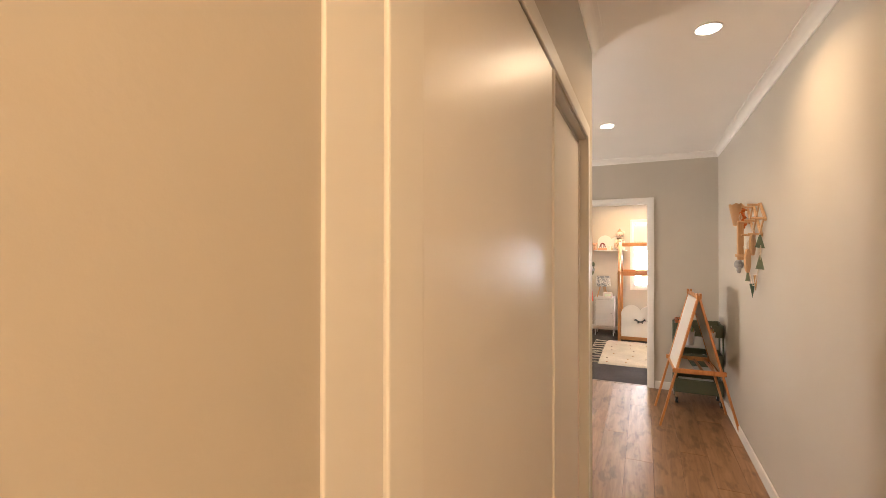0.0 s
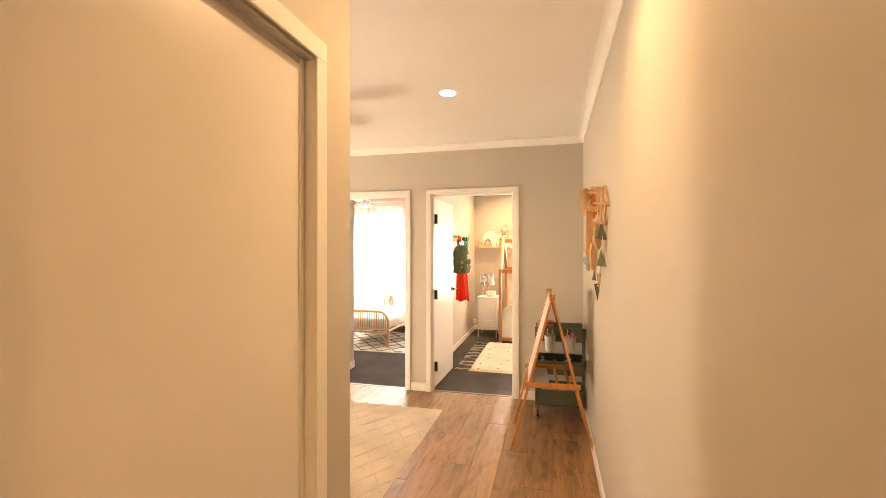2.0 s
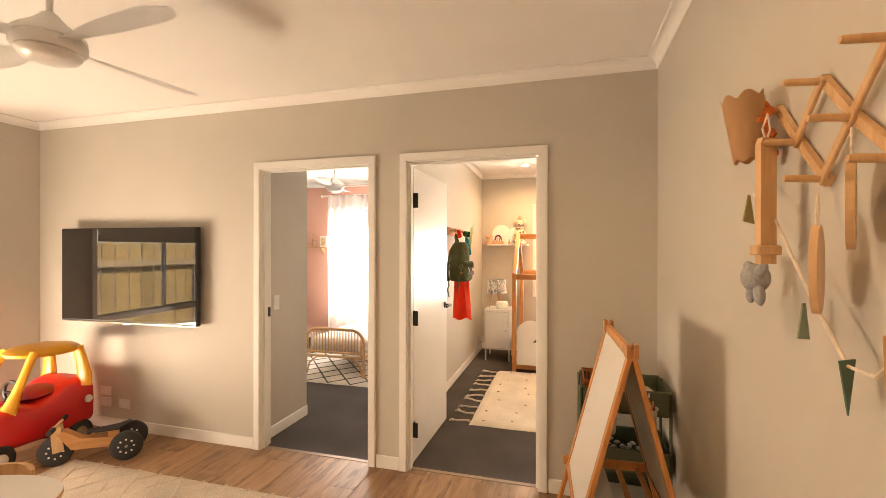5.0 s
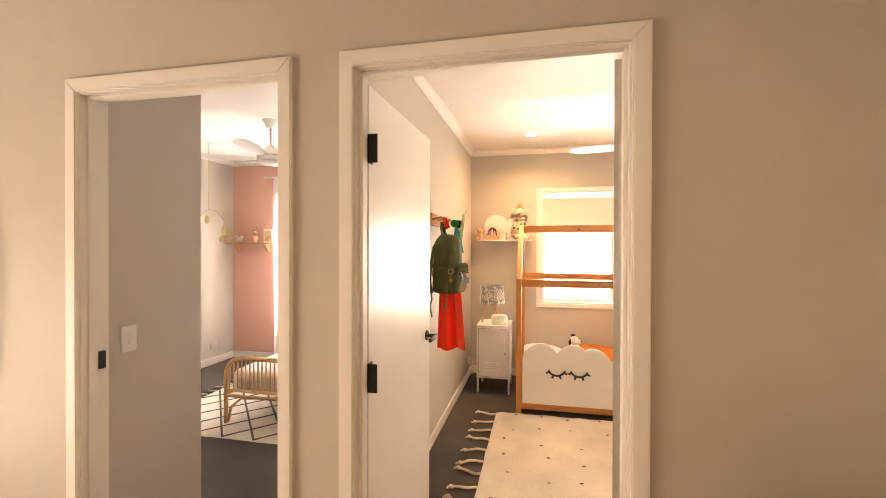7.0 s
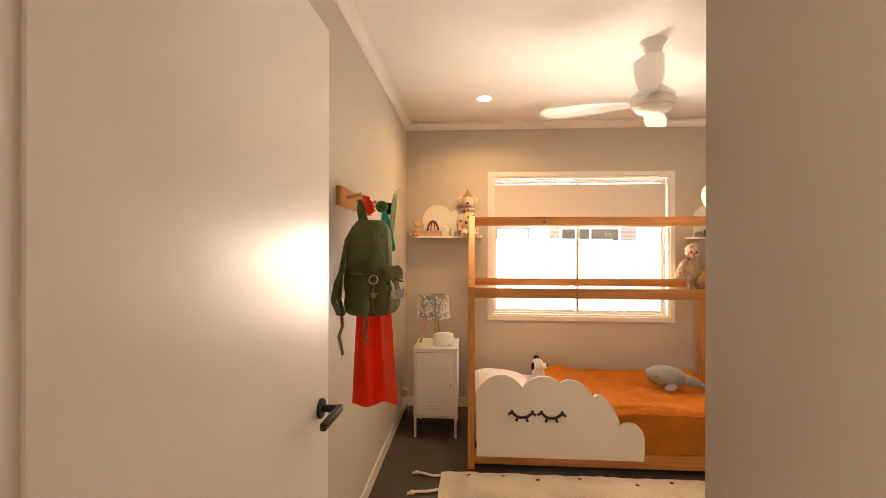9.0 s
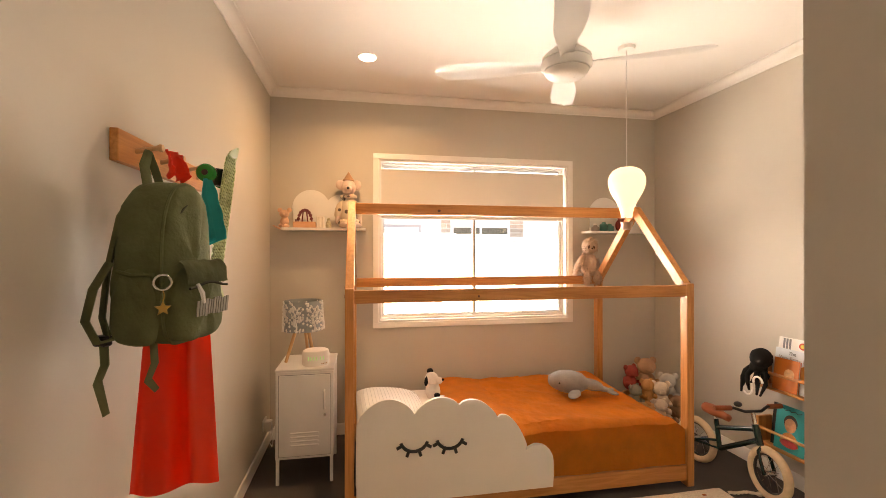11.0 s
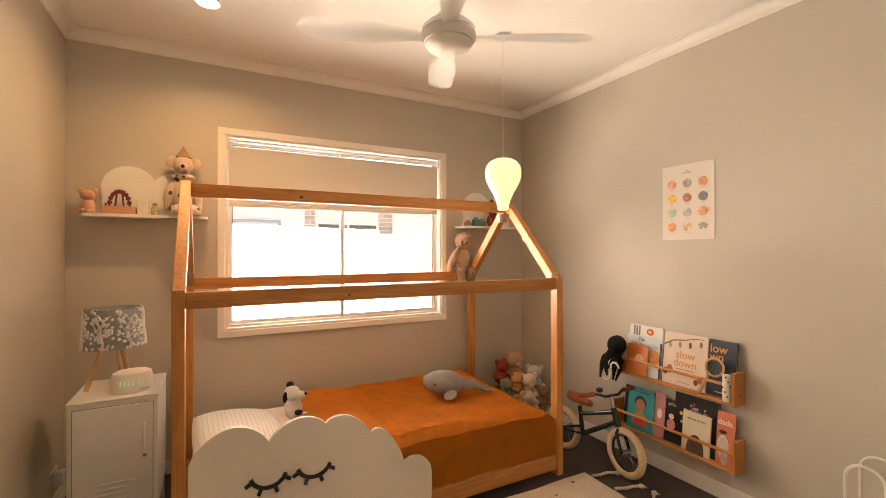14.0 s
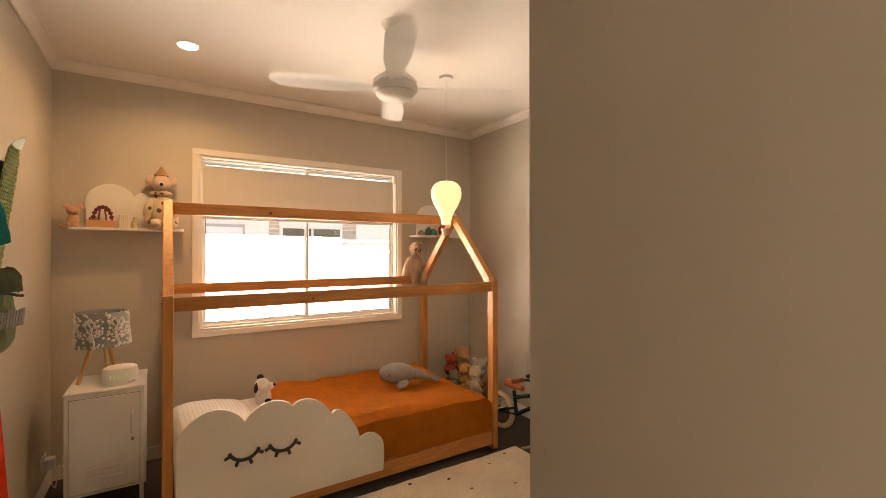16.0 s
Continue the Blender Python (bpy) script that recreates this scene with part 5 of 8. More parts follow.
# poster of planets
d = thing("planet_poster", pose(BX1, 7.36, 1.615, 0, 0, 0), "white paper poster with twelve painted planets", "poster")
bm = BM()
pw, ph = 0.154, 0.218
plate(bm, [(-pw, -ph), (pw, -ph), (pw, ph), (-pw, ph)], -0.004, -0.002, axes="yz")
part("sheet", bm, mat("poster_paper", (0.74, 0.68, 0.62), 0.7, var=0.01), d)
cols = [(0.70, 0.36, 0.24), (0.42, 0.36, 0.36), (0.72, 0.36, 0.20), (0.80, 0.50, 0.13), (0.62, 0.24, 0.20), (0.25, 0.24, 0.26), (0.42, 0.55, 0.38), (0.55, 0.53, 0.48), (0.72, 0.40, 0.18), (0.75, 0.36, 0.18), (0.72, 0.55, 0.34)]
for r in range(4):
    for c in range(3):
        k = r * 3 + c
        y, z = (1 - c) * 0.092, 0.108 - r * 0.084
        bm = BM()
        if k == 11:
            for q in ((0, 0.01, 0.014), (-0.012, -0.006, 0.009), (0.012, -0.008, 0.009), (-0.02, 0.006, 0.007), (0.02, 0.008, 0.007)):
                plate(bm, [(y + q[0] + a, z + q[1] + b) for a, b in arc(0, 0, q[2], 0, 330, 10)], -0.0062, -0.0042, axes="yz")
            part("grey_figure", bm, mat("grey_ink", (0.38, 0.36, 0.35), 0.8), d)
            continue
        plate(bm, [(y + a, z + b) for a, b in arc(0, 0, 0.026, 0, 350, 24)], -0.0062, -0.0042, axes="yz")
        part("planet", bm, mat("planet_ink_%d" % k, cols[k], 0.8, var=0.35, scale=45), d)
        bm = BM()
        plate(bm, [(y - 0.010, z - 0.036), (y + 0.010, z - 0.036), (y + 0.010, z - 0.034), (y - 0.010, z - 0.034)], -0.0062, -0.0042, axes="yz")
        part("caption_bar", bm, mat("ink_grey", (0.35, 0.32, 0.30), 0.8) if k == 0 else bpy.data.materials["ink_grey"], d)
bm = BM()
tube(bm, [(-0.0055, -0.092 + 0.042 * math.cos(radians(a)) , -0.06 + 0.014 * math.sin(radians(a)) - 0.012 * math.cos(radians(a))) for a in range(0, 360, 20)], 0.0014, 4, closed=True)
part("planet_ring", bm, bpy.data.materials["planet_ink_8"], d)
bm = BM()
for z, w in ((0.178, 0.012), (0.166, 0.028)):
    plate(bm, [(-w, z), (w, z), (w, z + 0.004), (-w, z + 0.004)], -0.0062, -0.0042, axes="yz")
part("title_bars", bm, bpy.data.materials["ink_grey"], d)

# ---- the bedroom: ledges, bike, hooks, rug ----
def lettering(name, text, size, m, material, parent, fat=0.0):
    cu = bpy.data.curves.new(name, "FONT")
    cu.body, cu.size, cu.extrude, cu.align_x, cu.align_y, cu.offset = text, size, 0.0006, "CENTER", "CENTER", fat
    tmp = bpy.data.objects.new(name, cu)
    scene.collection.objects.link(tmp)
    me = bpy.data.meshes.new_from_object(tmp.evaluated_get(bpy.context.evaluated_depsgraph_get()))
    bpy.data.objects.remove(tmp)
    me.materials.clear()
    me.materials.append(material)
    ob = new(name, me)
    ob.parent = parent
    ob.matrix_basis = m
    return ob


EAST = Matrix.Rotation(radians(-90), 4, "Z") @ Matrix.Rotation(radians(90), 4, "X")   # faces west, upright


def ledge(y0, y1, z, label):
    d = thing("book_ledge", pose(BX1, (y0 + y1) / 2, z), label, "book ledge", "wall book ledges")
    w = (y1 - y0) / 2
    bm = BM()
    bx(bm, -0.095, 0.0, -w + 0.018, w - 0.018, 0.0, 0.016, 0.002)
    part("base", bm, PINE_Y, d)
    for s in (-1, 1):
        bm = BM()
        a, b = (-w, -w + 0.018) if s < 0 else (w - 0.018, w)
        bx(bm, -0.10, 0.0, a, b, -0.006, 0.165, 0.004, 2)
        part("end", bm, PINE_Z, d)
    bm = BM()
    tube(bm, [(-0.088, -w + 0.01, 0.098), (-0.088, w - 0.01, 0.098)], 0.0085, 12)
    part("bar", bm, PINE_Y, d, "", True)
    bm = BM()
    bx(bm, -0.012, 0.0, -w + 0.018, w - 0.018, 0.016, 0.07, 0.002)
    part("back_rail", bm, PINE_Y, d)
    for s in (-1, 1):
        bm = BM()
        lathe(bm, [(0.005, 0), (0.005, 0.0015)], c=(-0.05, s * w, 0.05), n=10, m=Matrix.Rotation(radians(-90 * s), 4, "X"))
        part("screw_cap", bm, PLUG, d)
    return d


ledge(7.055, 7.815, 0.545, "pine wall ledge holding picture books")
ledge(7.055, 7.815, 0.200, "pine wall ledge with picture books, lower")

INK = mat("dark_ink", (0.05, 0.05, 0.055), 0.7)
INKW = mat("white_ink", (0.75, 0.72, 0.68), 0.7)
INKO = mat("orange_ink", (0.70, 0.33, 0.08), 0.7)
PAGES = mat("page_edges", (0.74, 0.70, 0.62), 0.9, var=0.08, scale=90)


def book(y0, y1, z0, z1, depth, colour, label, lean=7, thick=0.012):
    """A book standing face out on a ledge, its front towards the room."""
    d = thing("picture_book", pose(BX1 - depth, (y0 + y1) / 2, z0) @ Matrix.Rotation(radians(lean), 4, "Y"), label, "book")
    w, h = (y1 - y0) / 2, z1 - z0
    bm = BM()
    bx(bm, 0.0, 0.002, -w, w, 0, h, 0.0005)
    bx(bm, thick - 0.002, thick, -w, w, 0, h, 0.0005)
    bx(bm, 0.0, thick, w - 0.002, w, 0, h)
    part("cover", bm, mat("cover", colour, 0.35, var=0.05, scale=12), d)
    bm = BM()
    bx(bm, 0.002, thick - 0.002, -w + 0.003, w - 0.002, 0.003, h - 0.003)
    part("pages", bm, PAGES, d)
    return d, w, h


def face(d, poly, material, name="picture", lift=0.0):
    bm = BM()
    plate(bm, poly, -0.0012 - lift, -0.0002 - lift, axes="yz")
    return part(name, bm, material, d)


def disc(cx, cy, r, ry=None, n=22):
    return arc(cx, cy, r, 0, 345, n, ry)


def words(d, text, y, z, size, material, fat=0.0):
    return lettering("lettering", text, size, Matrix.Translation((-0.0012, y, z)) @ EAST, material, d, fat)


def colour_ink(c):
    return mat("picture_ink", c, 0.6, var=0.2, scale=40)


# upper ledge
d, w, h = book(7.505, 7.735, 0.562, 0.862, 0.05, (0.76, 0.73, 0.68), "white picture book with a red and green caterpillar")
face(d, disc(-0.03, 0.265, 0.024, 0.020), colour_ink((0.55, 0.06, 0.03)))
face(d, disc(-0.03, 0.265, 0.014, 0.011), colour_ink((0.55, 0.45, 0.06)), lift=0.001)
for k in range(3):
    face(d, [(0.04 + 0.018 * k, 0.225), (0.052 + 0.018 * k, 0.225), (0.052 + 0.018 * k, 0.295), (0.04 + 0.018 * k, 0.295)], colour_ink((0.20, 0.20, 0.20)), "text_bar")
d, w, h = book(7.490, 7.735, 0.562, 0.800, 0.068, (0.62, 0.66, 0.70), "pale blue picture book behind an orange book")
words(d, "The", 0.02, 0.215, 0.028, INK)
words(d, "Very Brave Lion", 0.0, 0.185, 0.030, colour_ink((0.40, 0.33, 0.30)))
face(d, disc(-0.07, 0.12, 0.045), colour_ink((0.62, 0.26, 0.06)))
d, w, h = book(7.57, 7.72, 0.562, 0.745, 0.086, (0.66, 0.19, 0.03), "small orange picture book in front of others")
face(d, disc(-0.02, 0.10, 0.030), colour_ink((0.75, 0.45, 0.22)))
d, w, h = book(7.488, 7.500, 0.562, 0.775, 0.075, (0.05, 0.05, 0.05), "thin dark book edge between others", thick=0.02)
d, w, h = book(7.222, 7.476, 0.562, 0.860, 0.070, (0.76, 0.64, 0.54), "peach picture book with butterflies and a twig")
words(d, "slow", -0.005, 0.175, 0.060, INKO, 0.0002)
words(d, "down", -0.005, 0.128, 0.060, INKO, 0.0002)
bm = BM()
tube(bm, [(-0.0015, 0.122, 0.222), (-0.0015, 0.07, 0.252), (-0.0015, 0.0, 0.262), (-0.0015, -0.06, 0.278), (-0.0015, -0.105, 0.280)], [0.004, 0.003, 0.0028, 0.002, 0.0015], 5)
part("twig", bm, colour_ink((0.16, 0.08, 0.05)), d)
for k, (y, z) in enumerate(((0.09, 0.222), (0.03, 0.232), (-0.03, 0.236), (-0.09, 0.250))):
    face(d, disc(y, z, 0.009, 0.018), colour_ink(((0.35, 0.38, 0.25), (0.42, 0.24, 0.12), (0.24, 0.12, 0.08), (0.45, 0.16, 0.08))[k]))
face(d, [(-0.06, 0.092), (0.05, 0.092), (0.05, 0.097), (-0.06, 0.097)], colour_ink((0.4, 0.3, 0.25)), "text_bar")
for y, z, s in ((0.095, 0.072, 1.0), (-0.085, 0.045, 0.8)):
    face(d, disc(y - 0.012 * s, z + 0.012, 0.018 * s, 0.024 * s), colour_ink((0.50, 0.15, 0.04)))
    face(d, disc(y + 0.014 * s, z - 0.004, 0.015 * s, 0.020 * s), colour_ink((0.20, 0.07, 0.04)), lift=0.0006)
face(d, [(-0.04, 0.02), (0.04, 0.02), (0.04, 0.023), (-0.04, 0.023)], colour_ink((0.4, 0.3, 0.25)), "text_bar")
d, w, h = book(7.078, 7.222, 0.562, 0.855, 0.060, (0.035, 0.055, 0.085), "dark blue picture book with orange lettering")
words(d, "low", 0.02, 0.245, 0.062, INKO, 0.0006)
words(d, "wn", 0.028, 0.202, 0.062, INKO, 0.0006)
face(d, [(-0.05, 0.02), (0.03, 0.02), (0.03, 0.024), (-0.05, 0.024)], INKW, "text_bar")
# magnifying glass and rolled cloth on the upper ledge
d = thing("magnifying_glass", pose(BX1 - 0.098, 7.165, 0.562) @ Matrix.Rotation(radians(7), 4, "Y"), "wooden-handled magnifying glass standing on a ledge", "magnifying glass")
bm = BM()
tube(bm, [(0.0, 0.046 * math.cos(radians(a)), 0.155 + 0.046 * math.sin(radians(a))) for a in range(0, 360, 15)], 0.006, 8, closed=True)
part("rim", bm, BEECH, d, "", True)
bm = BM()
lathe(bm, [(0.042, -0.002), (0.042, 0.002)], c=(0, 0, 0.155), n=28, m=Matrix.Rotation(radians(90), 4, "Y"))
part("lens", bm, GLASS, d, "", True)
bm = BM()
tube(bm, [(0, 0.025, 0.116), (0, 0.075, 0.0)], [0.006, 0.011], 10)
part("handle", bm, BEECH, d, "", True)
d = thing("spotted_tube", pose(BX1 - 0.095, 7.095, 0.562), "cream tube printed with dark leaves", "tube")
bm = BM()
lathe(bm, [(0.018, 0), (0.019, 0.01), (0.019, 0.13), (0.017, 0.135)], n=18)
tb = part("tube", bm, CREAM, d, "", True)
bm = BM()
for k in range(16):
    a = k * 1.9
    blob(bm, (0.019 * math.cos(a), 0.019 * math.sin(a), 0.012 + k * 0.0075), (0.004, 0.004, 0.006), sub=1)
part("leaf_print", bm, INK, tb)

# lower ledge
d, w, h = book(7.720, 7.765, 0.217, 0.460, 0.05, (0.02, 0.02, 0.02), "narrow black book beside a teal one")
d, w, h = book(7.540, 7.720, 0.217, 0.470, 0.078, (0.03, 0.36, 0.38), "teal picture book with a drawn portrait")
face(d, disc(0.0, 0.165, 0.040, 0.044), colour_ink((0.05, 0.03, 0.025)))
face(d, disc(0.0, 0.150, 0.034, 0.040), colour_ink((0.45, 0.20, 0.09)), lift=0.0008)
face(d, arc(0.0, 0.04, 0.055, 0, 180, 14, 0.07), colour_ink((0.62, 0.24, 0.06)), lift=0.0004)
face(d, disc(0.0, 0.045, 0.05, 0.022), colour_ink((0.55, 0.05, 0.05)), lift=0.0012)
bm = BM()
tube(bm, [(-0.0016, 0.06 - 0.012 * i, 0.232 + 0.006 * math.sin(i * 2.1)) for i in range(11)], 0.002, 4)
part("script_line", bm, INK, d)
d, w, h = book(7.472, 7.560, 0.217, 0.478, 0.066, (0.62, 0.28, 0.26), "dusty pink picture book half hidden")
face(d, disc(-0.01, 0.14, 0.016, 0.03), colour_ink((0.75, 0.70, 0.62)))
d, w, h = book(7.392, 7.475, 0.217, 0.455, 0.060, (0.03, 0.028, 0.028), "black picture book with a pink figure")
face(d, disc(0.0, 0.10, 0.026, 0.03), colour_ink((0.62, 0.22, 0.26)))
face(d, disc(0.0, 0.145, 0.016), colour_ink((0.78, 0.58, 0.50)))
words(d, "arlo", 0.0, 0.215, 0.03, INKW)
d, w, h = book(7.170, 7.418, 0.217, 0.512, 0.060, (0.022, 0.02, 0.022), "black picture book covered in small coloured shapes")
rb = random.Random(8)
for k in range(46):
    a = rb.uniform(0, 6.28)
    r = rb.uniform(0.045, 0.085)
    y, z = r * math.cos(a), 0.165 + r * 1.05 * math.sin(a)
    face(d, disc(y, z, rb.uniform(0.006, 0.012), None, 10), bpy.data.materials.get("confetti_%d" % (k % 6)) or mat("confetti_%d" % (k % 6), ((0.6, 0.08, 0.07), (0.7, 0.45, 0.08), (0.10, 0.35, 0.20), (0.12, 0.30, 0.50), (0.65, 0.30, 0.35), (0.6, 0.55, 0.5))[k % 6], 0.6), "confetti", 0.0005)
d, w, h = book(7.198, 7.352, 0.217, 0.432, 0.080, (0.74, 0.68, 0.52), "cream picture book with a brown bear shape")
face(d, arc(0.0, 0.0, 0.050, 0, 180, 16, 0.10), colour_ink((0.12, 0.07, 0.04)))
words(d, "what we do here", 0.0, 0.180, 0.015, INK)
d, w, h = book(7.080, 7.170, 0.217, 0.485, 0.072, (0.66, 0.20, 0.12), "coral red picture book with white lettering")
words(d, "dads.", 0.0, 0.215, 0.040, INKW, 0.0006)
face(d, disc(0.01, 0.09, 0.030, 0.06), colour_ink((0.72, 0.66, 0.60)))
face(d, disc(0.012, 0.165, 0.020, 0.010), INK, lift=0.0008)
face(d, disc(0.0, 0.03, 0.018, 0.03), colour_ink((0.60, 0.50, 0.45)), lift=0.0008)

# knitted octopus hung on the upper ledge
oc = thing("toy_octopus", pose(BX1 - 0.135, 7.775, 0.635, 18, 0, 0), "black knitted octopus toy hanging on the ledge", "soft toy")
bm = BM()
blob(bm, (0, 0, 0.10), (0.058, 0.058, 0.062), (0, 0, 0), 3, 0.04, 0)
blob(bm, (0, 0, 0.04), (0.048, 0.045, 0.04), (0, 0, 0), 3, 0.04, 1)
part("head", bm, BLACKF, oc, "", True)
for k in range(7):
    a = radians(51 * k + 20)
    ln = 0.10 + 0.02 * (k % 3)
    pts = [(0.03 * math.cos(a), 0.03 * math.sin(a), 0.03), (0.055 * math.cos(a), 0.055 * math.sin(a), -0.01), (0.06 * math.cos(a + 0.3), 0.06 * math.sin(a + 0.3), -0.05), (0.05 * math.cos(a + 0.6), 0.05 * math.sin(a + 0.6), -ln)]
    bm = BM()
    tube(bm, pts, [0.017, 0.015, 0.012, 0.006], 8)
    part("arm", bm, BLACKF, oc, "", True)
d = thing("white_ring_toy", pose(BX1 - 0.17, 7.715, 0.60), "white cord loop on an octopus toy", "toy ring")
bm = BM()
tube(bm, [(-0.02, 0.03 * math.cos(radians(a)), 0.03 * math.sin(radians(a))) for a in range(-20, 200, 20)], 0.006, 8)
tube(bm, [(-0.015, 0.075 + 0.035 * math.cos(radians(a)), -0.045 + 0.05 * math.sin(radians(a))) for a in range(150, 330, 18)], 0.005, 8)
part("loop", bm, WHITEF, d, "", True)


def balance_bike():
    """Local x forward, z up; wheels of 0.29 m."""
    g = mat("dark_green_enamel", (0.012, 0.035, 0.03), 0.22, var=0.05, coat=0.5)
    tyre = mat("cream_tyre", (0.66, 0.50, 0.32), 0.8, var=0.08, scale=30, bump=0.3)
    tan = mat("tan_leather", (0.32, 0.085, 0.028), 0.4, var=0.12, scale=20, bump=0.2)
    d = thing("balance_bike", pose(2.0, 7.80, 0, 0, 0, -84), "dark green child balance bike with cream tyres", "balance bike")
    R, wb = 0.145, 0.47
    def wheel(x, turn):
        m = Matrix.Translation((x, 0, R)) @ Matrix.Rotation(radians(turn), 4, "Z")
        bm = BM()
        tube(bm, [((R - 0.022) * math.cos(radians(a)), 0, (R - 0.022) * math.sin(radians(a))) for a in range(0, 360, 10)], 0.022, 10, closed=True)
        w = part("tyre", bm, tyre, d, "cream rubber tyre", True, m)
        bm = BM()
        tube(bm, [((R - 0.043) * math.cos(radians(a)), 0, (R - 0.043) * math.sin(radians(a))) for a in range(0, 360, 12)], 0.009, 8, closed=True)
        part("rim", bm, BLACK, w, "", True)
        bm = BM()
        tube(bm, [(0, -0.035, 0), (0, -0.028, 0), (0, 0.028, 0), (0, 0.035, 0)], [0.007, 0.016, 0.016, 0.007], 12)
        part("hub", bm, CHROME, w, "", True)
        for k in range(14):
            a = radians(k * 360 / 14)
            bm = BM()
            tube(bm, [(0.012 * math.cos(a + 1.1), (-1) ** k * 0.02, 0.012 * math.sin(a + 1.1)), ((R - 0.045) * math.cos(a), 0, (R - 0.045) * math.sin(a))], 0.0011, 4)
            part("spoke", bm, CHROME, w)
    steer = -12
    wheel(-wb / 2, 0)
    wheel(wb / 2, steer)
    head = Vector((wb / 2 - 0.075, 0, 0.34))
    bm = BM()
    tube(bm, [head + Vector((0.025, 0, -0.06)), head + Vector((-0.006, 0, 0.045))], 0.018, 12)
    tube(bm, [head + Vector((0.0, 0, 0.02)), (-0.09, 0, 0.275)], 0.014, 12)
    tube(bm, [head + Vector((0.015, 0, -0.035)), (-0.065, 0, 0.155)], 0.015, 12)
    tube(bm, [(-0.07, 0, 0.15), (-0.095, 0, 0.325)], 0.014, 12)
    for s in (-1, 1):
        tube(bm, [(-0.08, s * 0.01, 0.20), (-0.14, s * 0.032, 0.185), (-wb / 2, s * 0.036, R)], 0.008, 8)
        tube(bm, [(-0.065, s * 0.01, 0.155), (-wb / 2, s * 0.036, R)], 0.007, 8)
    part("bike_frame", bm, g, d, "dark green painted frame", True)
    bm = BM()
    for s in (-1, 1):
        tube(bm, [head + Vector((0.03, 0, -0.07)), head + Vector((0.035, s * 0.03, -0.085)), (wb / 2 - 0.02, s * 0.038, R + 0.06), (wb / 2, s * 0.038, R)], 0.009, 8)
    part("fork", bm, g, d, "", True)
    bm = BM()
    tube(bm, [head + Vector((-0.004, 0, 0.04)), head + Vector((-0.018, 0, 0.11))], 0.011, 10)
    part("stem", bm, CHROME, d, "", True)
    top = head + Vector((-0.018, 0, 0.115))
    bar = Matrix.Translation(top) @ Matrix.Rotation(radians(steer), 4, "Z")
    bm = BM()
    tube(bm, [bar @ Vector(p) for p in ((-0.035, -0.19, 0.012), (-0.02, -0.10, 0.015), (0, -0.05, 0), (0, 0.05, 0), (-0.02, 0.10, 0.015), (-0.035, 0.19, 0.012))], 0.0085, 10)
    part("handlebar", bm, BLACK, d, "", True)
    for s in (-1, 1):
        bm = BM()
        tube(bm, [bar @ Vector((-0.023, s * 0.115, 0.0145)), bar @ Vector((-0.037, s * 0.205, 0.0115))], 0.0145, 12)
        part("grip", bm, tan, d, "tan leather grip", True)
    bm = BM()
    blob(bm, bar @ Vector((-0.02, -0.075, 0.036)), (0.022, 0.022, 0.016), (0, 0, 0), 2)
    part("bell", bm, BLACK, d, "", True)
    bm = BM()
    rows = []
    for i in range(17):
        u = i / 16
        x = -0.185 + 0.19 * u
        w = 0.058 * math.sqrt(max(0.0, 1 - ((u - 0.34) / 0.345) ** 2)) if u < 0.34 else 0.024 + 0.034 * (0.5 + 0.5 * math.cos(math.pi * min(1.0, (u - 0.34) / 0.45)))
        if u > 0.9:
            w *= math.sqrt(max(0.03, 1 - ((u - 0.9) / 0.102) ** 2))
        w = max(w, 0.006)
        h = 0.034 * min(1.0, w / 0.03)
        z = 0.368 + 0.010 * math.cos(u * 2.6)
        rows.append([bm.verts.new((x, w * math.cos(radians(q)), z + h * math.sin(radians(q)) * (0.85 if q > 180 else 0.75))) for q in range(0, 360, 24)])
    for a, b in zip(rows, rows[1:]):
        for j in range(15):
            bm.faces.new((a[j], a[(j + 1) % 15], b[(j + 1) % 15], b[j]))
    bm.faces.new(rows[0])
    bm.faces.new(rows[-1])
    part("saddle", bm, tan, d, "tan leather saddle", True)
    bm = BM()
    tube(bm, [(-0.095, 0, 0.30), (-0.10, 0, 0.37)], 0.010, 10)
    part("seat_post", bm, CHROME, d, "", True)
    return d


balance_bike()

# white wire rack by the far wall
d = thing("white_wire_rack", pose(2.235, 6.528, 0), "white bent-wire rack standing by the wall", "rack")
for x in (0.0, -0.14):
    bm = BM()
    tube(bm, [(x, 0.06, 0), (x, 0.06, 0.44)] + [(x, 0.06 * math.cos(radians(a)), 0.44 + 0.06 * math.sin(radians(a))) for a in range(20, 181, 20)] + [(x, -0.06, 0)], 0.006, 8)
    part("hoop", bm, WHITE, d, "", True)
bm = BM()
tube(bm, [(0.0, 0.06, 0.15), (-0.14, 0.06, 0.15)], 0.005, 8)
tube(bm, [(0.0, -0.06, 0.15), (-0.14, -0.06, 0.15)], 0.005, 8)
part("cross_wire", bm, WHITE, d)

# peg rail with hung things on the west wall
RY0 = 6.835
d = thing("peg_rail", pose(BX0, 7.12, 1.655), "pine peg rail on the wall, heavily hung", "peg rail")
bm = BM()
bx(bm, 0, 0.022, RY0 - 7.12, 0.34, -0.044, 0.044, 0.003, 2)
part("board", bm, PINE_Y, d)
for k in range(4):
    bm = BM()
    y = -0.19 + 0.155 * k
    tube(bm, [(0.02, y, 0.0), (0.075, y, 0.012), (0.085, y, 0.013), (0.092, y, 0.013)], [0.008, 0.007, 0.012, 0.010], 10)
    part("peg", bm, BEECH, d, "", True)

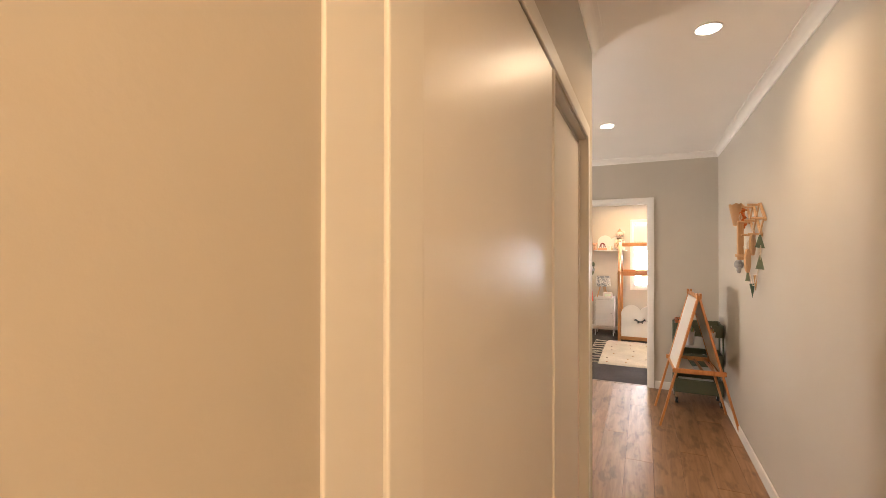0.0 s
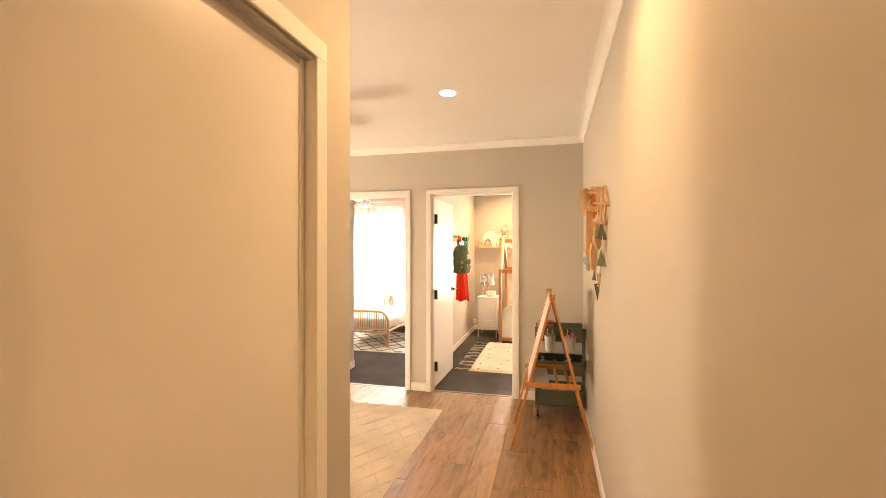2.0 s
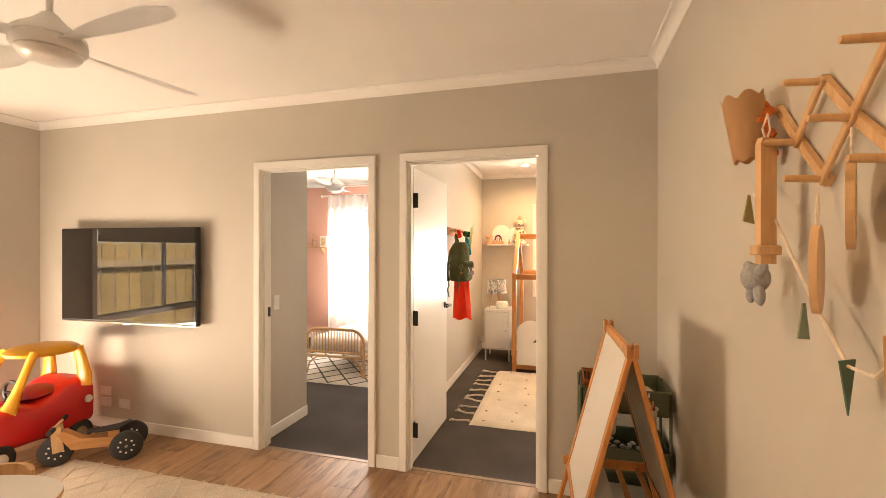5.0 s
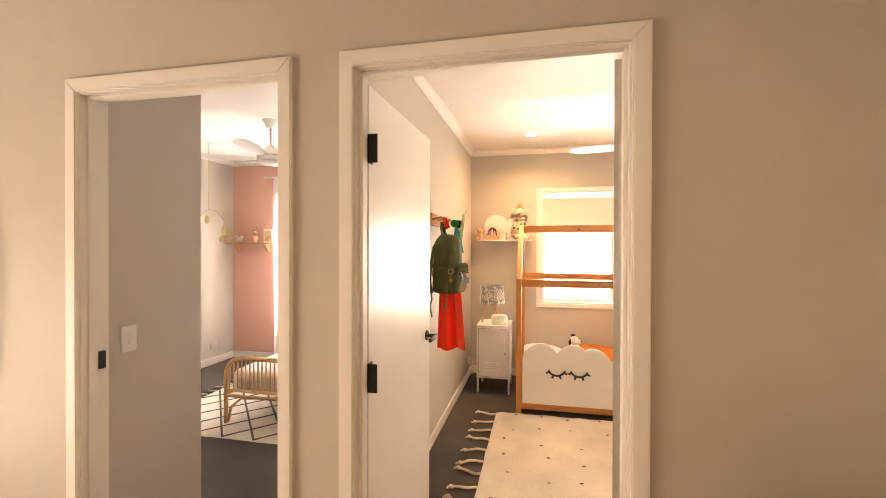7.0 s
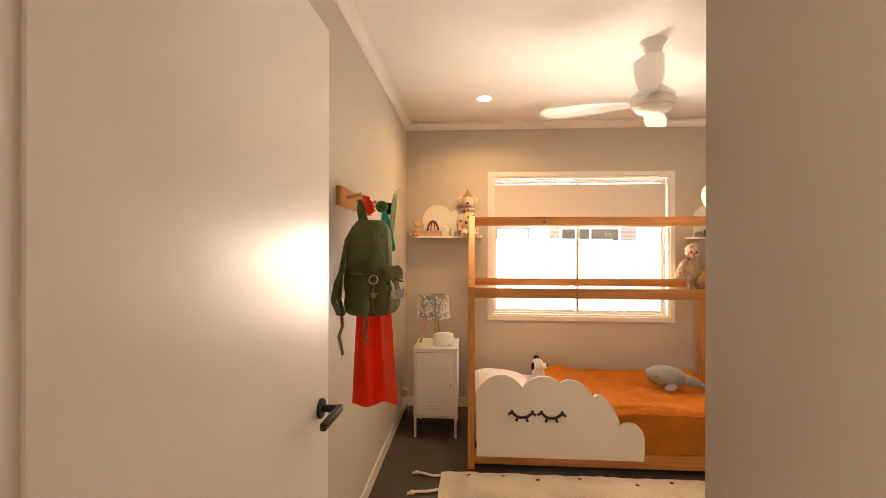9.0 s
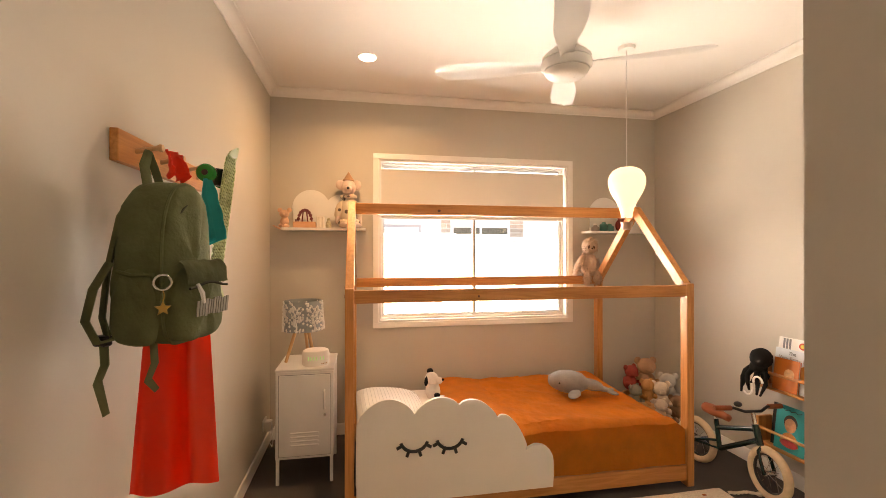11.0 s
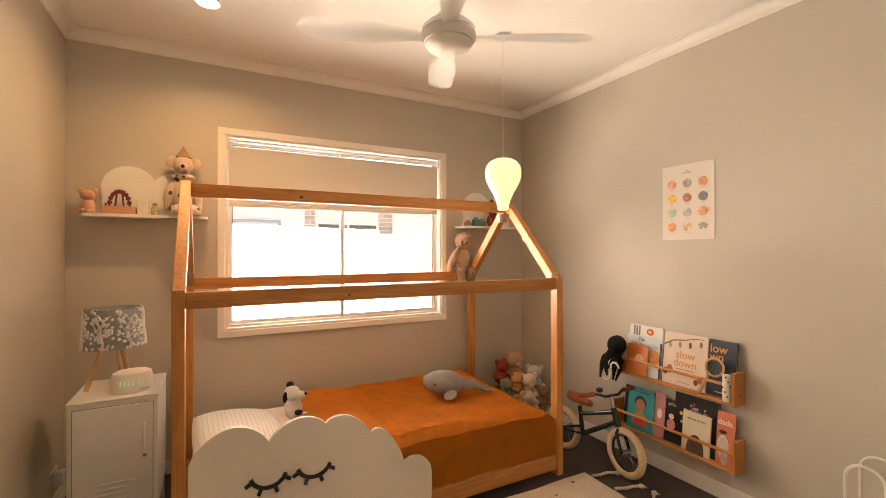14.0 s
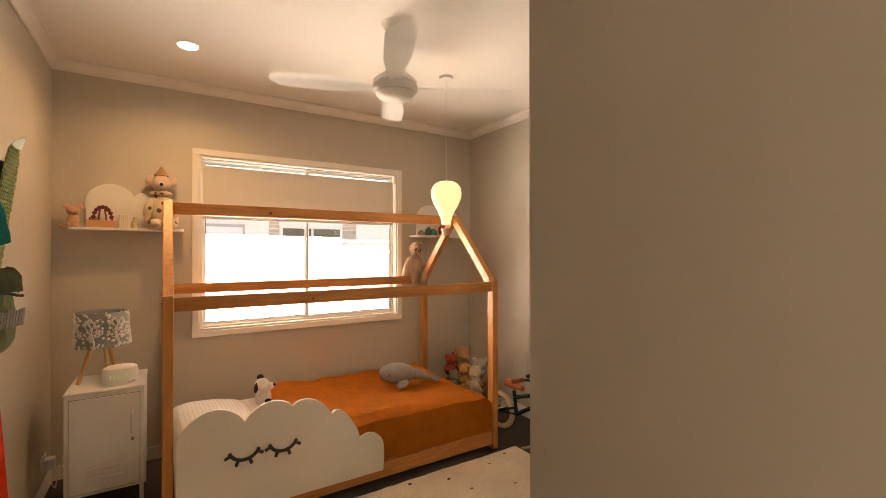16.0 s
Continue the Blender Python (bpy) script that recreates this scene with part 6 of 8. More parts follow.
GREENBAG = mat("olive_canvas", (0.14, 0.16, 0.075), 0.85, var=0.16, scale=14, bump=0.55, bump_scale=70, spec=0.25)


def backpack():
    d = thing("backpack", pose(-0.735, 6.760, 1.153, 0, 3, -16), "olive green canvas backpack hanging from a peg", "backpack")
    ZIP = mat("zip_tape", (0.05, 0.055, 0.035), 0.85, spec=0.2)

    def outline(w, h, n=44):
        """Half-rounded arch: square foot with soft corners, round top; y across, z up."""
        pts = []
        for i in range(n):
            a = 2 * math.pi * i / n
            c, q = math.cos(a), math.sin(a)
            p = 2.3 if q > 0 else 5.0
            k = (abs(c) ** p + abs(q) ** p) ** (-1 / p)
            pts.append((c * k * w, h * 0.5 + q * k * h * 0.5))
        return pts

    def bag(w, h, layers, cy, cz, amp, seed, sag=0.0):
        """Canvas volume: arch outlines stacked outward along x, creased by noise."""
        bm = BM()
        rings = []
        base = outline(w, h)
        for x, k in layers:
            ring = []
            for y, z in base:
                q = Vector((x * 9, y * 13 + seed, z * 11))
                fold = noise.noise(q) + 0.6 * noise.noise(q * 2.3) + 0.35 * abs(noise.noise(q * 4.5))
                zz = h * 0.5 + (z - h * 0.5) * k
                ring.append(bm.verts.new((x + sag * x * (1 - zz / h) + amp * 0.7 * fold, cy + y * k + amp * fold, cz + zz + amp * 0.6 * noise.noise(q * 1.7))))
            rings.append(ring)
        n = len(base)
        for a, b in zip(rings, rings[1:]):
            for j in range(n):
                bm.faces.new((a[j], a[(j + 1) % n], b[(j + 1) % n], b[j]))
        bm.faces.new(list(reversed(rings[0])))
        bm.faces.new(rings[-1])
        return bm

    full = [(0.0, 0.90), (0.006, 0.97), (0.02, 1.0), (0.04, 1.01), (0.06, 1.015), (0.08, 1.01), (0.098, 1.0), (0.110, 0.975), (0.118, 0.93), (0.122, 0.86), (0.125, 0.76), (0.127, 0.64), (0.128, 0.5), (0.129, 0.36), (0.1295, 0.22), (0.13, 0.08)]
    part("main_bag", bag(0.086, 0.390, full, 0.0, 0.0, 0.011, 2.0, 0.22), GREENBAG, d, "", True)
    flat = [(0.11, 0.96), (0.125, 1.0), (0.140, 1.0), (0.152, 0.985), (0.160, 0.94), (0.165, 0.86), (0.168, 0.74), (0.170, 0.6), (0.171, 0.45), (0.172, 0.3), (0.172, 0.12)]
    pocket = part("front_pocket", bag(0.080, 0.185, flat, 0.003, 0.012, 0.010, 8.0, 0.10), GREENBAG, d, "", True)
    part("side_pocket", bag(0.055, 0.175, [(0.0, 0.85), (0.008, 1.0), (0.018, 1.0), (0.026, 0.92), (0.030, 0.75), (0.032, 0.4)], 0.0, 0.0, 0.008, 5.0), GREENBAG, d, "", True, pose(0.065, -0.070, 0.005, 0, 0, -90))
    bm = BM()
    tube(bm, [(0.020, -0.092, 0.172), (0.065, -0.102, 0.166), (0.112, -0.090, 0.170)], 0.005, 6)
    part("pocket_hem", bm, GREENBAG, d, "", True)
    # piping round the front edge, main zip over the top, the pocket's flap and zip
    bm = BM()
    tube(bm, [(0.112 + 0.024 * (1 - z / 0.39), y * 0.985, z * 0.985 + 0.004) for y, z in outline(0.086, 0.390)], 0.0042, 6, closed=True)
    part("piping", bm, GREENBAG, d, "", True)
    bm = BM()
    tube(bm, [(0.128, 0.060 * math.sin(radians(a)), 0.232 + 0.108 * math.cos(radians(a))) for a in range(-100, 101, 10)], 0.0040, 6)
    part("main_zip", bm, ZIP, d, "", True)
    bm = BM()
    rows = []
    for i in range(9):
        u = i / 8
        rows.append([bm.verts.new((0.150 + 0.034 * math.sin(math.pi * 0.5 * u) + 0.004 * noise.noise(Vector((u * 3, j * 0.5, 3))), 0.003 + (j / 16 - 0.5) * 0.156, 0.204 - 0.055 * u * u + 0.005 * noise.noise(Vector((j * 0.6, u * 2, 7))))) for j in range(17)])
    for a, b in zip(rows, rows[1:]):
        for j in range(16):
            bm.faces.new((a[j], a[j + 1], b[j + 1], b[j]))
    bmesh.ops.solidify(bm, geom=bm.faces[:], thickness=0.004)
    part("flap", bm, GREENBAG, pocket, "", True)
    bm = BM()
    tube(bm, [(0.186, 0.003 + 0.072 * v, 0.146 + 0.006 * math.cos(3 * v)) for v in (-1, -0.75, -0.5, -0.25, 0, 0.25, 0.5, 0.75, 1)], 0.0035, 6)
    part("zip", bm, ZIP, pocket)
    bm = BM()
    tube(bm, [(0.188, -0.045, 0.150), (0.196, -0.038, 0.128), (0.196, -0.030, 0.104)], [0.004, 0.006, 0.004], 6)
    part("zip_pull", bm, PLASTIC, pocket, "white zip pull", True)
    rp = random.Random(11)
    y = -0.052
    while y < 0.066:
        w = rp.uniform(0.006, 0.010)
        bm = BM()
        bx(bm, 0.1875, 0.1895, y, y + w, 0.080 + rp.uniform(0, 0.005), 0.124 - rp.uniform(0, 0.005), 0, 1, pose(0, 0, 0, 0, 3, 0))
        part("print_bar", bm, mat("faded_print", (0.30, 0.30, 0.27), 0.85), pocket)
        y += w + 0.003
    bm = BM()
    tube(bm, [(0.030, -0.022, 0.375), (0.012, -0.016, 0.43), (0.008, 0.0, 0.468), (0.012, 0.016, 0.43), (0.030, 0.022, 0.375)], 0.013, 8, flat=0.3)
    part("loop", bm, GREENBAG, d, "", True)
    for y in (-0.046, 0.046):
        bm = BM()
        tube(bm, [(0.0, y * 0.5, 0.36), (-0.020, y, 0.30), (-0.032, y * 1.3, 0.17), (-0.022, y * 1.7, 0.06), (0.0, y * 1.75, 0.01)], 0.024, 8, flat=0.3)
        part("strap", bm, GREENBAG, d, "", True)
    bm = BM()
    tube(bm, [(-0.004, -0.085, 0.19), (-0.016, -0.112, 0.13), (-0.016, -0.128, 0.06), (0.000, -0.112, 0.01), (0.010, -0.086, 0.015)], 0.020, 8, flat=0.28)
    part("padded_strap", bm, GREENBAG, d, "", True)
    for x, y, ln in ((0.0, -0.095, 0.155), (0.085, -0.050, 0.105)):
        bm = BM()
        tube(bm, [(x, y, 0.02), (x + 0.016, y - 0.010, -0.04), (x + 0.006, y - 0.016, -0.08), (x + 0.022, y - 0.006, -ln)], [0.013, 0.013, 0.013, 0.010], 8, flat=0.16)
        part("strap_end", bm, GREENBAG, d, "", True)
    bm = BM()
    bx(bm, -0.016, 0.016, -0.110, -0.084, 0.0, 0.024, 0.004)
    part("buckle", bm, BLACK, d)
    d2 = thing("key_charm", pose(-0.618, 6.622, 1.300, 0, 0, -60) @ Matrix.Scale(0.78, 4), "clear ring charm with a yellow star on the bag", "bag charm")
    bm = BM()
    tube(bm, [(0, 0.022 * math.cos(radians(a)), 0.022 * math.sin(radians(a))) for a in range(0, 360, 24)], 0.004, 6, closed=True)
    part("ring", bm, CHROME, d2, "", True)
    bm = BM()
    st = [((0.022 if k % 2 == 0 else 0.010) * math.cos(radians(36 * k + 90)), -0.075 + (0.022 if k % 2 == 0 else 0.010) * math.sin(radians(36 * k + 90))) for k in range(10)]
    plate(bm, st, -0.003, 0.003, axes="yz")
    tube(bm, [(0, 0, -0.02), (0, 0.004, -0.04), (0, 0, -0.055)], 0.002, 5)
    part("star", bm, mat("mustard_enamel", (0.45, 0.28, 0.05), 0.4), d2)


backpack()


def hanging_cloth(name, m, top_w, bot_w, h, folds, material, label, cat, depth=0.05, seed=0):
    """Cloth gathered at a peg that widens downwards in folds: local y across, z down from 0."""
    d = thing(name, m, label, cat)
    bm = BM()
    n, k = 56, 26
    rows = []
    for i in range(k + 1):
        u = i / k
        w = top_w + (bot_w - top_w) * u ** 0.8
        row = []
        for j in range(n + 1):
            v = j / n
            a = 2 * math.pi * v * folds + seed
            x = depth * (0.35 + 0.65 * u) * (0.5 + 0.5 * math.sin(a + 0.6 * math.sin(3 * u + seed))) * (0.6 + 0.4 * math.sin(math.pi * v))
            row.append(bm.verts.new((x + 0.008 * noise.noise(Vector((u * 4, v * 5, seed))), (v - 0.5) * w + 0.006 * math.cos(a), -h * u + 0.012 * math.sin(a) * u)))
        rows.append(row)
    for a, b in zip(rows, rows[1:]):
        for j in range(n):
            bm.faces.new((a[j], a[j + 1], b[j + 1], b[j]))
    bmesh.ops.solidify(bm, geom=bm.faces[:], thickness=0.0025)
    part("cloth", bm, material, d, "", True)
    return d


REDSATIN = mat("red_satin", (0.85, 0.055, 0.010), 0.38, var=0.05, scale=6, spec=0.6)
hanging_cloth("red_cape", pose(-0.684, 6.885, 1.50, 0, -10, -72), 0.10, 0.195, 0.74, 1.6, REDSATIN, "shiny red satin dress-up cape on a peg", "cape", 0.055, 1.0)
hanging_cloth("red_cloth", pose(BX0 + 0.09, 7.00, 1.670, 0, 0, 0), 0.10, 0.12, 0.075, 2.5, REDSATIN, "bunched red cloth over a peg", "cloth", 0.05, 2.0)
hanging_cloth("teal_cloth", pose(BX0 + 0.16, 7.05, 1.60), 0.05, 0.10, 0.20, 1.8, mat("teal_fleece", (0.03, 0.50, 0.50), 0.85, var=0.08, bump=0.3), "small teal cloth hanging from a peg", "cloth", 0.07, 0.4)


def skateboard():
    d = thing("skateboard", pose(BX0 + 0.07, 7.205, 1.47, 0, 7, 0), "pale green plastic skateboard hung upright on a peg", "skateboard")
    deck = mat("pale_green_plastic", (0.46, 0.55, 0.28), 0.28, var=0.04, scale=12)
    bm = BM()
    rows = []
    for i in range(25):
        u = i / 24
        z = -0.285 + 0.57 * u
        hw = 0.075 * (1 - abs(2 * u - 1) ** 6) ** 0.4 * (0.9 + 0.1 * math.sin(math.pi * u))
        kick = 0.045 * max(0, (0.16 - u) / 0.16) ** 1.5 + 0.02 * max(0, (u - 0.9) / 0.1) ** 2
        rows.append([bm.verts.new((0.10 + kick - 0.004 * (1 - t * t), t * max(hw, 0.01), z)) for t in (-1, -0.6, -0.2, 0.2, 0.6, 1)])
    for a, b in zip(rows, rows[1:]):
        for j in range(5):
            bm.faces.new((a[j], a[j + 1], b[j + 1], b[j]))
    bmesh.ops.solidify(bm, geom=bm.faces[:], thickness=0.009)
    dk = part("deck", bm, deck, d, "waffle-textured pale green deck", True)
    # raised crossing ribs of the waffle grip
    bm = BM()
    for s in (-1, 1):
        for q in range(-16, 17):
            pts = []
            for k in range(29):
                v = -0.066 + 0.132 * k / 28
                z = q * 0.024 + s * v * 1.35
                hw = 0.068 * max(0.0, 1 - (abs(z) / 0.272) ** 6) ** 0.4
                if abs(z) < 0.25 and abs(v) < hw:
                    pts.append((0.1015, v, z))
            if len(pts) > 3:
                tube(bm, [pts[0], pts[len(pts) // 2], pts[-1]], 0.0022, 4)
    tagged(part("grip_ribs", bm, deck, dk, "raised waffle ribs"), kind="stuff")
    for z in (0.17, -0.16):
        bm = BM()
        bx(bm, 0.055, 0.094, -0.022, 0.022, z - 0.03, z + 0.03, 0.004)
        tube(bm, [(0.055, -0.075, z), (0.055, 0.075, z)], 0.008, 8)
        tr = part("truck", bm, BLACK, d)
        for s in (-1, 1):
            bm = BM()
            tube(bm, [(0.055, s * 0.055, z), (0.055, s * 0.06, z), (0.055, s * 0.095, z), (0.055, s * 0.10, z)], [0.026, 0.030, 0.030, 0.026], 20)
            wl = part("wheel", bm, mat("green_urethane", (0.015, 0.26, 0.05), 0.25, coat=0.3), tr, "glossy green wheel", True)
            bm = BM()
            tube(bm, [(0.055, s * 0.099, z), (0.055, s * 0.1025, z)], 0.010, 12)
            part("bearing", bm, BLACK, d)


skateboard()


def pile_rug(name, m, w, h, material, label, cat, uneven=0.006, seed=0, thick=0.016):
    d = thing(name, m, label, cat)
    bm = BM()
    nx, ny = int(w / 0.035), int(h / 0.035)
    rows = []
    for i in range(nx + 1):
        row = []
        for j in range(ny + 1):
            x, y = w * i / nx, h * j / ny
            e = 0.010 * noise.noise(Vector((x * 4, y * 4, seed)))
            ex = e if i in (0, nx) else 0
            ey = e if j in (0, ny) else 0
            z = thick + uneven * noise.noise(Vector((x * 13, y * 13, seed))) + uneven * 0.5 * noise.noise(Vector((x * 35, y * 35, seed)))
            if i in (0, nx) or j in (0, ny):
                z = 0.002
            row.append(bm.verts.new((x + ex, y + ey, z)))
        rows.append(row)
    for i in range(nx):
        for j in range(ny):
            bm.faces.new((rows[i][j], rows[i + 1][j], rows[i + 1][j + 1], rows[i][j + 1]))
    body = part("wool_top", bm, material, d, "", True)
    return d, body


RUGM = carpet_mat("cream_wool_pile", (0.66, 0.57, 0.46), (0.84, 0.77, 0.66), 150)
d, body = pile_rug("bedroom_rug", pose(-0.43, 6.09, 0.0), 2.28, 1.63, RUGM, "cream shaggy rug with tiny dots and braided tassels", "rug", 0.007, 3, 0.024)
rr = random.Random(4)
dotm = [mat("dot_rust", (0.40, 0.12, 0.04), 0.95), mat("dot_brown", (0.13, 0.06, 0.04), 0.95), mat("dot_ochre", (0.55, 0.30, 0.08), 0.95)]
for i in range(9):
    for j in range(7):
        bm = BM()
        blob(bm, (0.14 + i * 0.25 + rr.uniform(-0.05, 0.05), 0.10 + j * 0.235 + rr.uniform(-0.05, 0.05), 0.026), (0.014, 0.008, 0.005), (0, 0, rr.uniform(-30, 30)), 1)
        part("dot", bm, rr.choice(dotm), d)
ROPE = mat("cotton_rope", (0.72, 0.64, 0.53), 0.95, var=0.1, scale=60, bump=0.6, bump_scale=180)
for side in (0, 1):
    for k in range(10):
        y = 0.06 + k * 0.167
        x0, s = (0.0, -1) if side == 0 else (2.28, 1)
        bend = rr.uniform(-0.05, 0.05)
        bm = BM()
        pts = [(x0 + s * u * 0.15, y + bend * u * u + 0.008 * math.sin(u * 7 + k), 0.012) for u in [i / 10 for i in range(11)]]
        for ph in (0, 2.1, 4.2):
            tube(bm, [(px, py + 0.0055 * math.cos(i * 1.3 + ph), pz + 0.0045 * math.sin(i * 1.3 + ph)) for i, (px, py, pz) in enumerate(pts)], 0.0048, 6)
        blob(bm, (pts[-1][0], pts[-1][1], 0.014), (0.017, 0.016, 0.012), (0, 0, 0), 2, 0.3, k)
        for q in range(4):
            tube(bm, [(pts[-1][0], pts[-1][1], 0.012), (pts[-1][0] + s * 0.028, pts[-1][1] + (q - 1.5) * 0.008, 0.006)], 0.004, 5)
        part("tassel", bm, ROPE, d, "knotted cotton rope tassel", True)

# ---- the playroom and hall ----
d = thing("television", pose(-2.97, DY0, 1.26), "black flat wall television, screen off and reflecting", "television")
tilt = Matrix.Translation((0, -0.075, 0)) @ Matrix.Rotation(radians(1.5), 4, "Z")
bm = BM()
bx(bm, -0.667, 0.667, -0.02, 0.02, -0.373, 0.373, 0.006, 2, tilt)
part("case", bm, BLACK, d)
bm = BM()
bx(bm, -0.658, 0.658, -0.0225, -0.0202, -0.358, 0.366, 0, 1, tilt)
part("screen", bm, SCREEN, d, "dark mirror-like screen")
bm = BM()
bx(bm, -0.66, 0.66, -0.0215, 0.018, -0.378, -0.3725, 0.001, 1, tilt)
part("lower_trim", bm, CHROME, d)
bm = BM()
bx(bm, -0.2, 0.2, -0.06, 0.0, -0.2, 0.2, 0.004)
part("wall_bracket", bm, BLACK, d)
bm = BM()
bx(bm, -0.035, 0.035, -0.02, 0.012, -0.39, -0.378, 0.003, 1, tilt)
part("sensor", bm, CHROME, d)

EASELW = wood("easel_wood", (0.58, 0.27, 0.09), (0.44, 0.18, 0.05), along=(14, 14, 1.5), rough=0.4)


def easel():
    d = thing("child_easel", pose(0.545, 4.40, 0, 0, 0, 3) @ Matrix.Diagonal((0.95, 0.95, 0.965, 1.0)), "orange-brown wooden child easel with white boards", "easel")
    half, spread, top = 0.268, 0.310, 1.170
    for s in (-1, 1):
        for y in (-half, half):
            bm = BM()
            a = math.atan2(spread, top)
            m = Matrix.Translation((s * spread, y, 0)) @ Matrix.Rotation(-s * a, 4, "Y")
            bx(bm, -0.009, 0.009, -0.019, 0.019, 0, math.hypot(spread, top), 0.003, 2, m)
            part("leg", bm, EASELW, d)
        bm = BM()
        m = Matrix.Translation((s * spread, 0, 0)) @ Matrix.Rotation(-s * math.atan2(spread, top), 4, "Y")
        L = math.hypot(spread, top)
        bx(bm, -0.004, 0.004, -half + 0.019, half - 0.019, L * 0.43, L - 0.035, 0, 1, m)
        part("board", bm, mat("white_board", (0.74, 0.72, 0.68), 0.3, var=0.04) if s < 0 else bpy.data.materials["white_board"], d, "white drawing board")
        for z in (L * 0.405, L - 0.03):
            bm = BM()
            bx(bm, -0.009, 0.009, -half + 0.019, half - 0.019, z, z + 0.03, 0.002, 1, m)
            part("cross_rail", bm, EASELW, d)
    for y in (-half - 0.02, half + 0.002):
        bm = BM()
        w = spread * (1 - 0.50 / top) + 0.03
        bx(bm, -w, w, y, y + 0.018, 0.485, 0.525, 0.003, 2)
        part("tray_rail", bm, EASELW, d)
    for x in (0.03, 0.12):
        bm = BM()
        bx(bm, x, x + 0.022, -half - 0.002, half + 0.002, 0.49, 0.505, 0.002)
        part("tray_slat", bm, EASELW, d)
    bm = BM()
    bx(bm, -0.165, -0.02, -half, half, 0.49, 0.498)
    part("tray", bm, bpy.data.materials["white_board"], d)
    bm = BM()
    tube(bm, [(0, -half - 0.004, top - 0.01), (0, half + 0.004, top - 0.01)], 0.010, 10)
    for y in (-half, half):
        bx(bm, -0.022, -0.004, y - 0.02, y + 0.02, top - 0.03, top + 0.02, 0.003)
        bx(bm, 0.004, 0.022, y - 0.02, y + 0.02, top - 0.03, top + 0.02, 0.003)
    part("hinge_bar", bm, EASELW, d)


easel()

OLIVE = mat("olive_steel", (0.10, 0.12, 0.075), 0.45, var=0.05)


def trolley():
    d = thing("rolling_trolley", pose(0.622, 4.945, 0), "olive green steel trolley with three trays", "trolley")
    w, dp = 0.200, 0.145
    for z, h in ((0.675, 0.115), (0.385, 0.115), (0.115, 0.13)):
        bm = BM()
        bx(bm, -w, w, -dp, dp, z, z + 0.006)
        for a in ((-w, -w + 0.005, -dp, dp), (w - 0.005, w, -dp, dp), (-w, w, -dp, -dp + 0.005), (-w, w, dp - 0.005, dp)):
            bx(bm, *a, z, z + h)
        tube(bm, [(-w, -dp, z + h), (w, -dp, z + h), (w, dp, z + h), (-w, dp, z + h)], 0.006, 8, closed=True)
        part("tray", bm, OLIVE, d)
    for x in (-w - 0.006, w + 0.006):
        for y in (-dp + 0.03, dp - 0.03):
            bm = BM()
            tube(bm, [(x, y, 0.075), (x, y, 0.79)], 0.008, 10)
            part("upright", bm, OLIVE, d, "", True)
    for x in (-w + 0.01, w - 0.01):
        for y in (-dp + 0.03, dp - 0.03):
            bm = BM()
            tube(bm, [(x - 0.011, y, 0.032), (x + 0.011, y, 0.032)], 0.032, 18)
            wl = part("wheel", bm, RUBBER, d, "", True)
            bm = BM()
            tube(bm, [(x - 0.0125, y, 0.032), (x + 0.0125, y, 0.032)], 0.016, 14)
            part("hub", bm, PLASTIC, wl, "", True)
            bm = BM()
            bx(bm, x - 0.017, x + 0.017, y - 0.012, y + 0.02, 0.05, 0.115, 0.004)
            part("fork", bm, CHROME, d)
    for k, x in enumerate((-0.075, 0.095)):
        c = thing("hanging_cup", pose(0.612 + x, 4.945 - dp - 0.052, 0.60), "white plastic cup of pencils hung on a trolley", "cup", "cups on the trolley")
        bm = BM()
        lathe(bm, [(0.034, 0.0), (0.036, 0.004), (0.048, 0.13), (0.052, 0.133), (0.046, 0.133), (0.034, 0.006), (0.01, 0.006)], n=24)
        part("cup", bm, PLASTIC, c, "", True)
        bm = BM()
        tube(bm, [(0.02, 0.045, 0.10), (0.02, 0.052, 0.185), (0.02, 0.066, 0.19), (-0.02, 0.066, 0.19), (-0.02, 0.052, 0.185), (-0.02, 0.045, 0.10)], 0.003, 6)
        part("hook", bm, PLASTIC, c)
        rp = random.Random(k + 2)
        for q in range(9):
            a, r = rp.uniform(0, 6.28), rp.uniform(0.004, 0.03)
            bm = BM()
            tube(bm, [(r * math.cos(a) * 0.7, r * math.sin(a) * 0.7, 0.01), (r * math.cos(a) * 1.4, r * math.sin(a) * 1.4, 0.135 + rp.uniform(0, 0.045))], 0.004, 6)
            part("pencil", bm, (mat("pencil_%d%d" % (k, q), [((0.5, 0.38, 0.06), (0.20, 0.30, 0.10), (0.45, 0.25, 0.10)), ((0.55, 0.08, 0.05), (0.60, 0.35, 0.12), (0.30, 0.05, 0.04))][k][q % 3], 0.5)), c)


trolley()
# things in the trolley
d = thing("folding_crate", pose(0.50, 4.955, 0.683), "orange openwork plastic crate in the trolley", "crate")
ORC = mat("terracotta_plastic", (0.50, 0.17, 0.07), 0.45)
for ax, c0, c1 in (("x", -0.065, 0.065), ("y", -0.11, 0.11)):
    for c in (c0, c1):
        bm = BM()
        span = 0.11 if ax == "x" else 0.065
        for z in (0.0, 0.055, 0.12):
            if ax == "x":
                bx(bm, c - 0.002, c + 0.002, -span, span, z, z + 0.014)
            else:
                bx(bm, -span, span, c - 0.002, c + 0.002, z, z + 0.014)
        n = 9 if ax == "x" else 6
        for i in range(n + 1):
            t = -span + 2 * span * i / n
            if ax == "x":
                bx(bm, c - 0.002, c + 0.002, t - 0.004, t + 0.004, 0, 0.134)
            else:
                bx(bm, t - 0.004, t + 0.004, c - 0.002, c + 0.002, 0, 0.134)
        part("side", bm, ORC, d)
bm = BM()
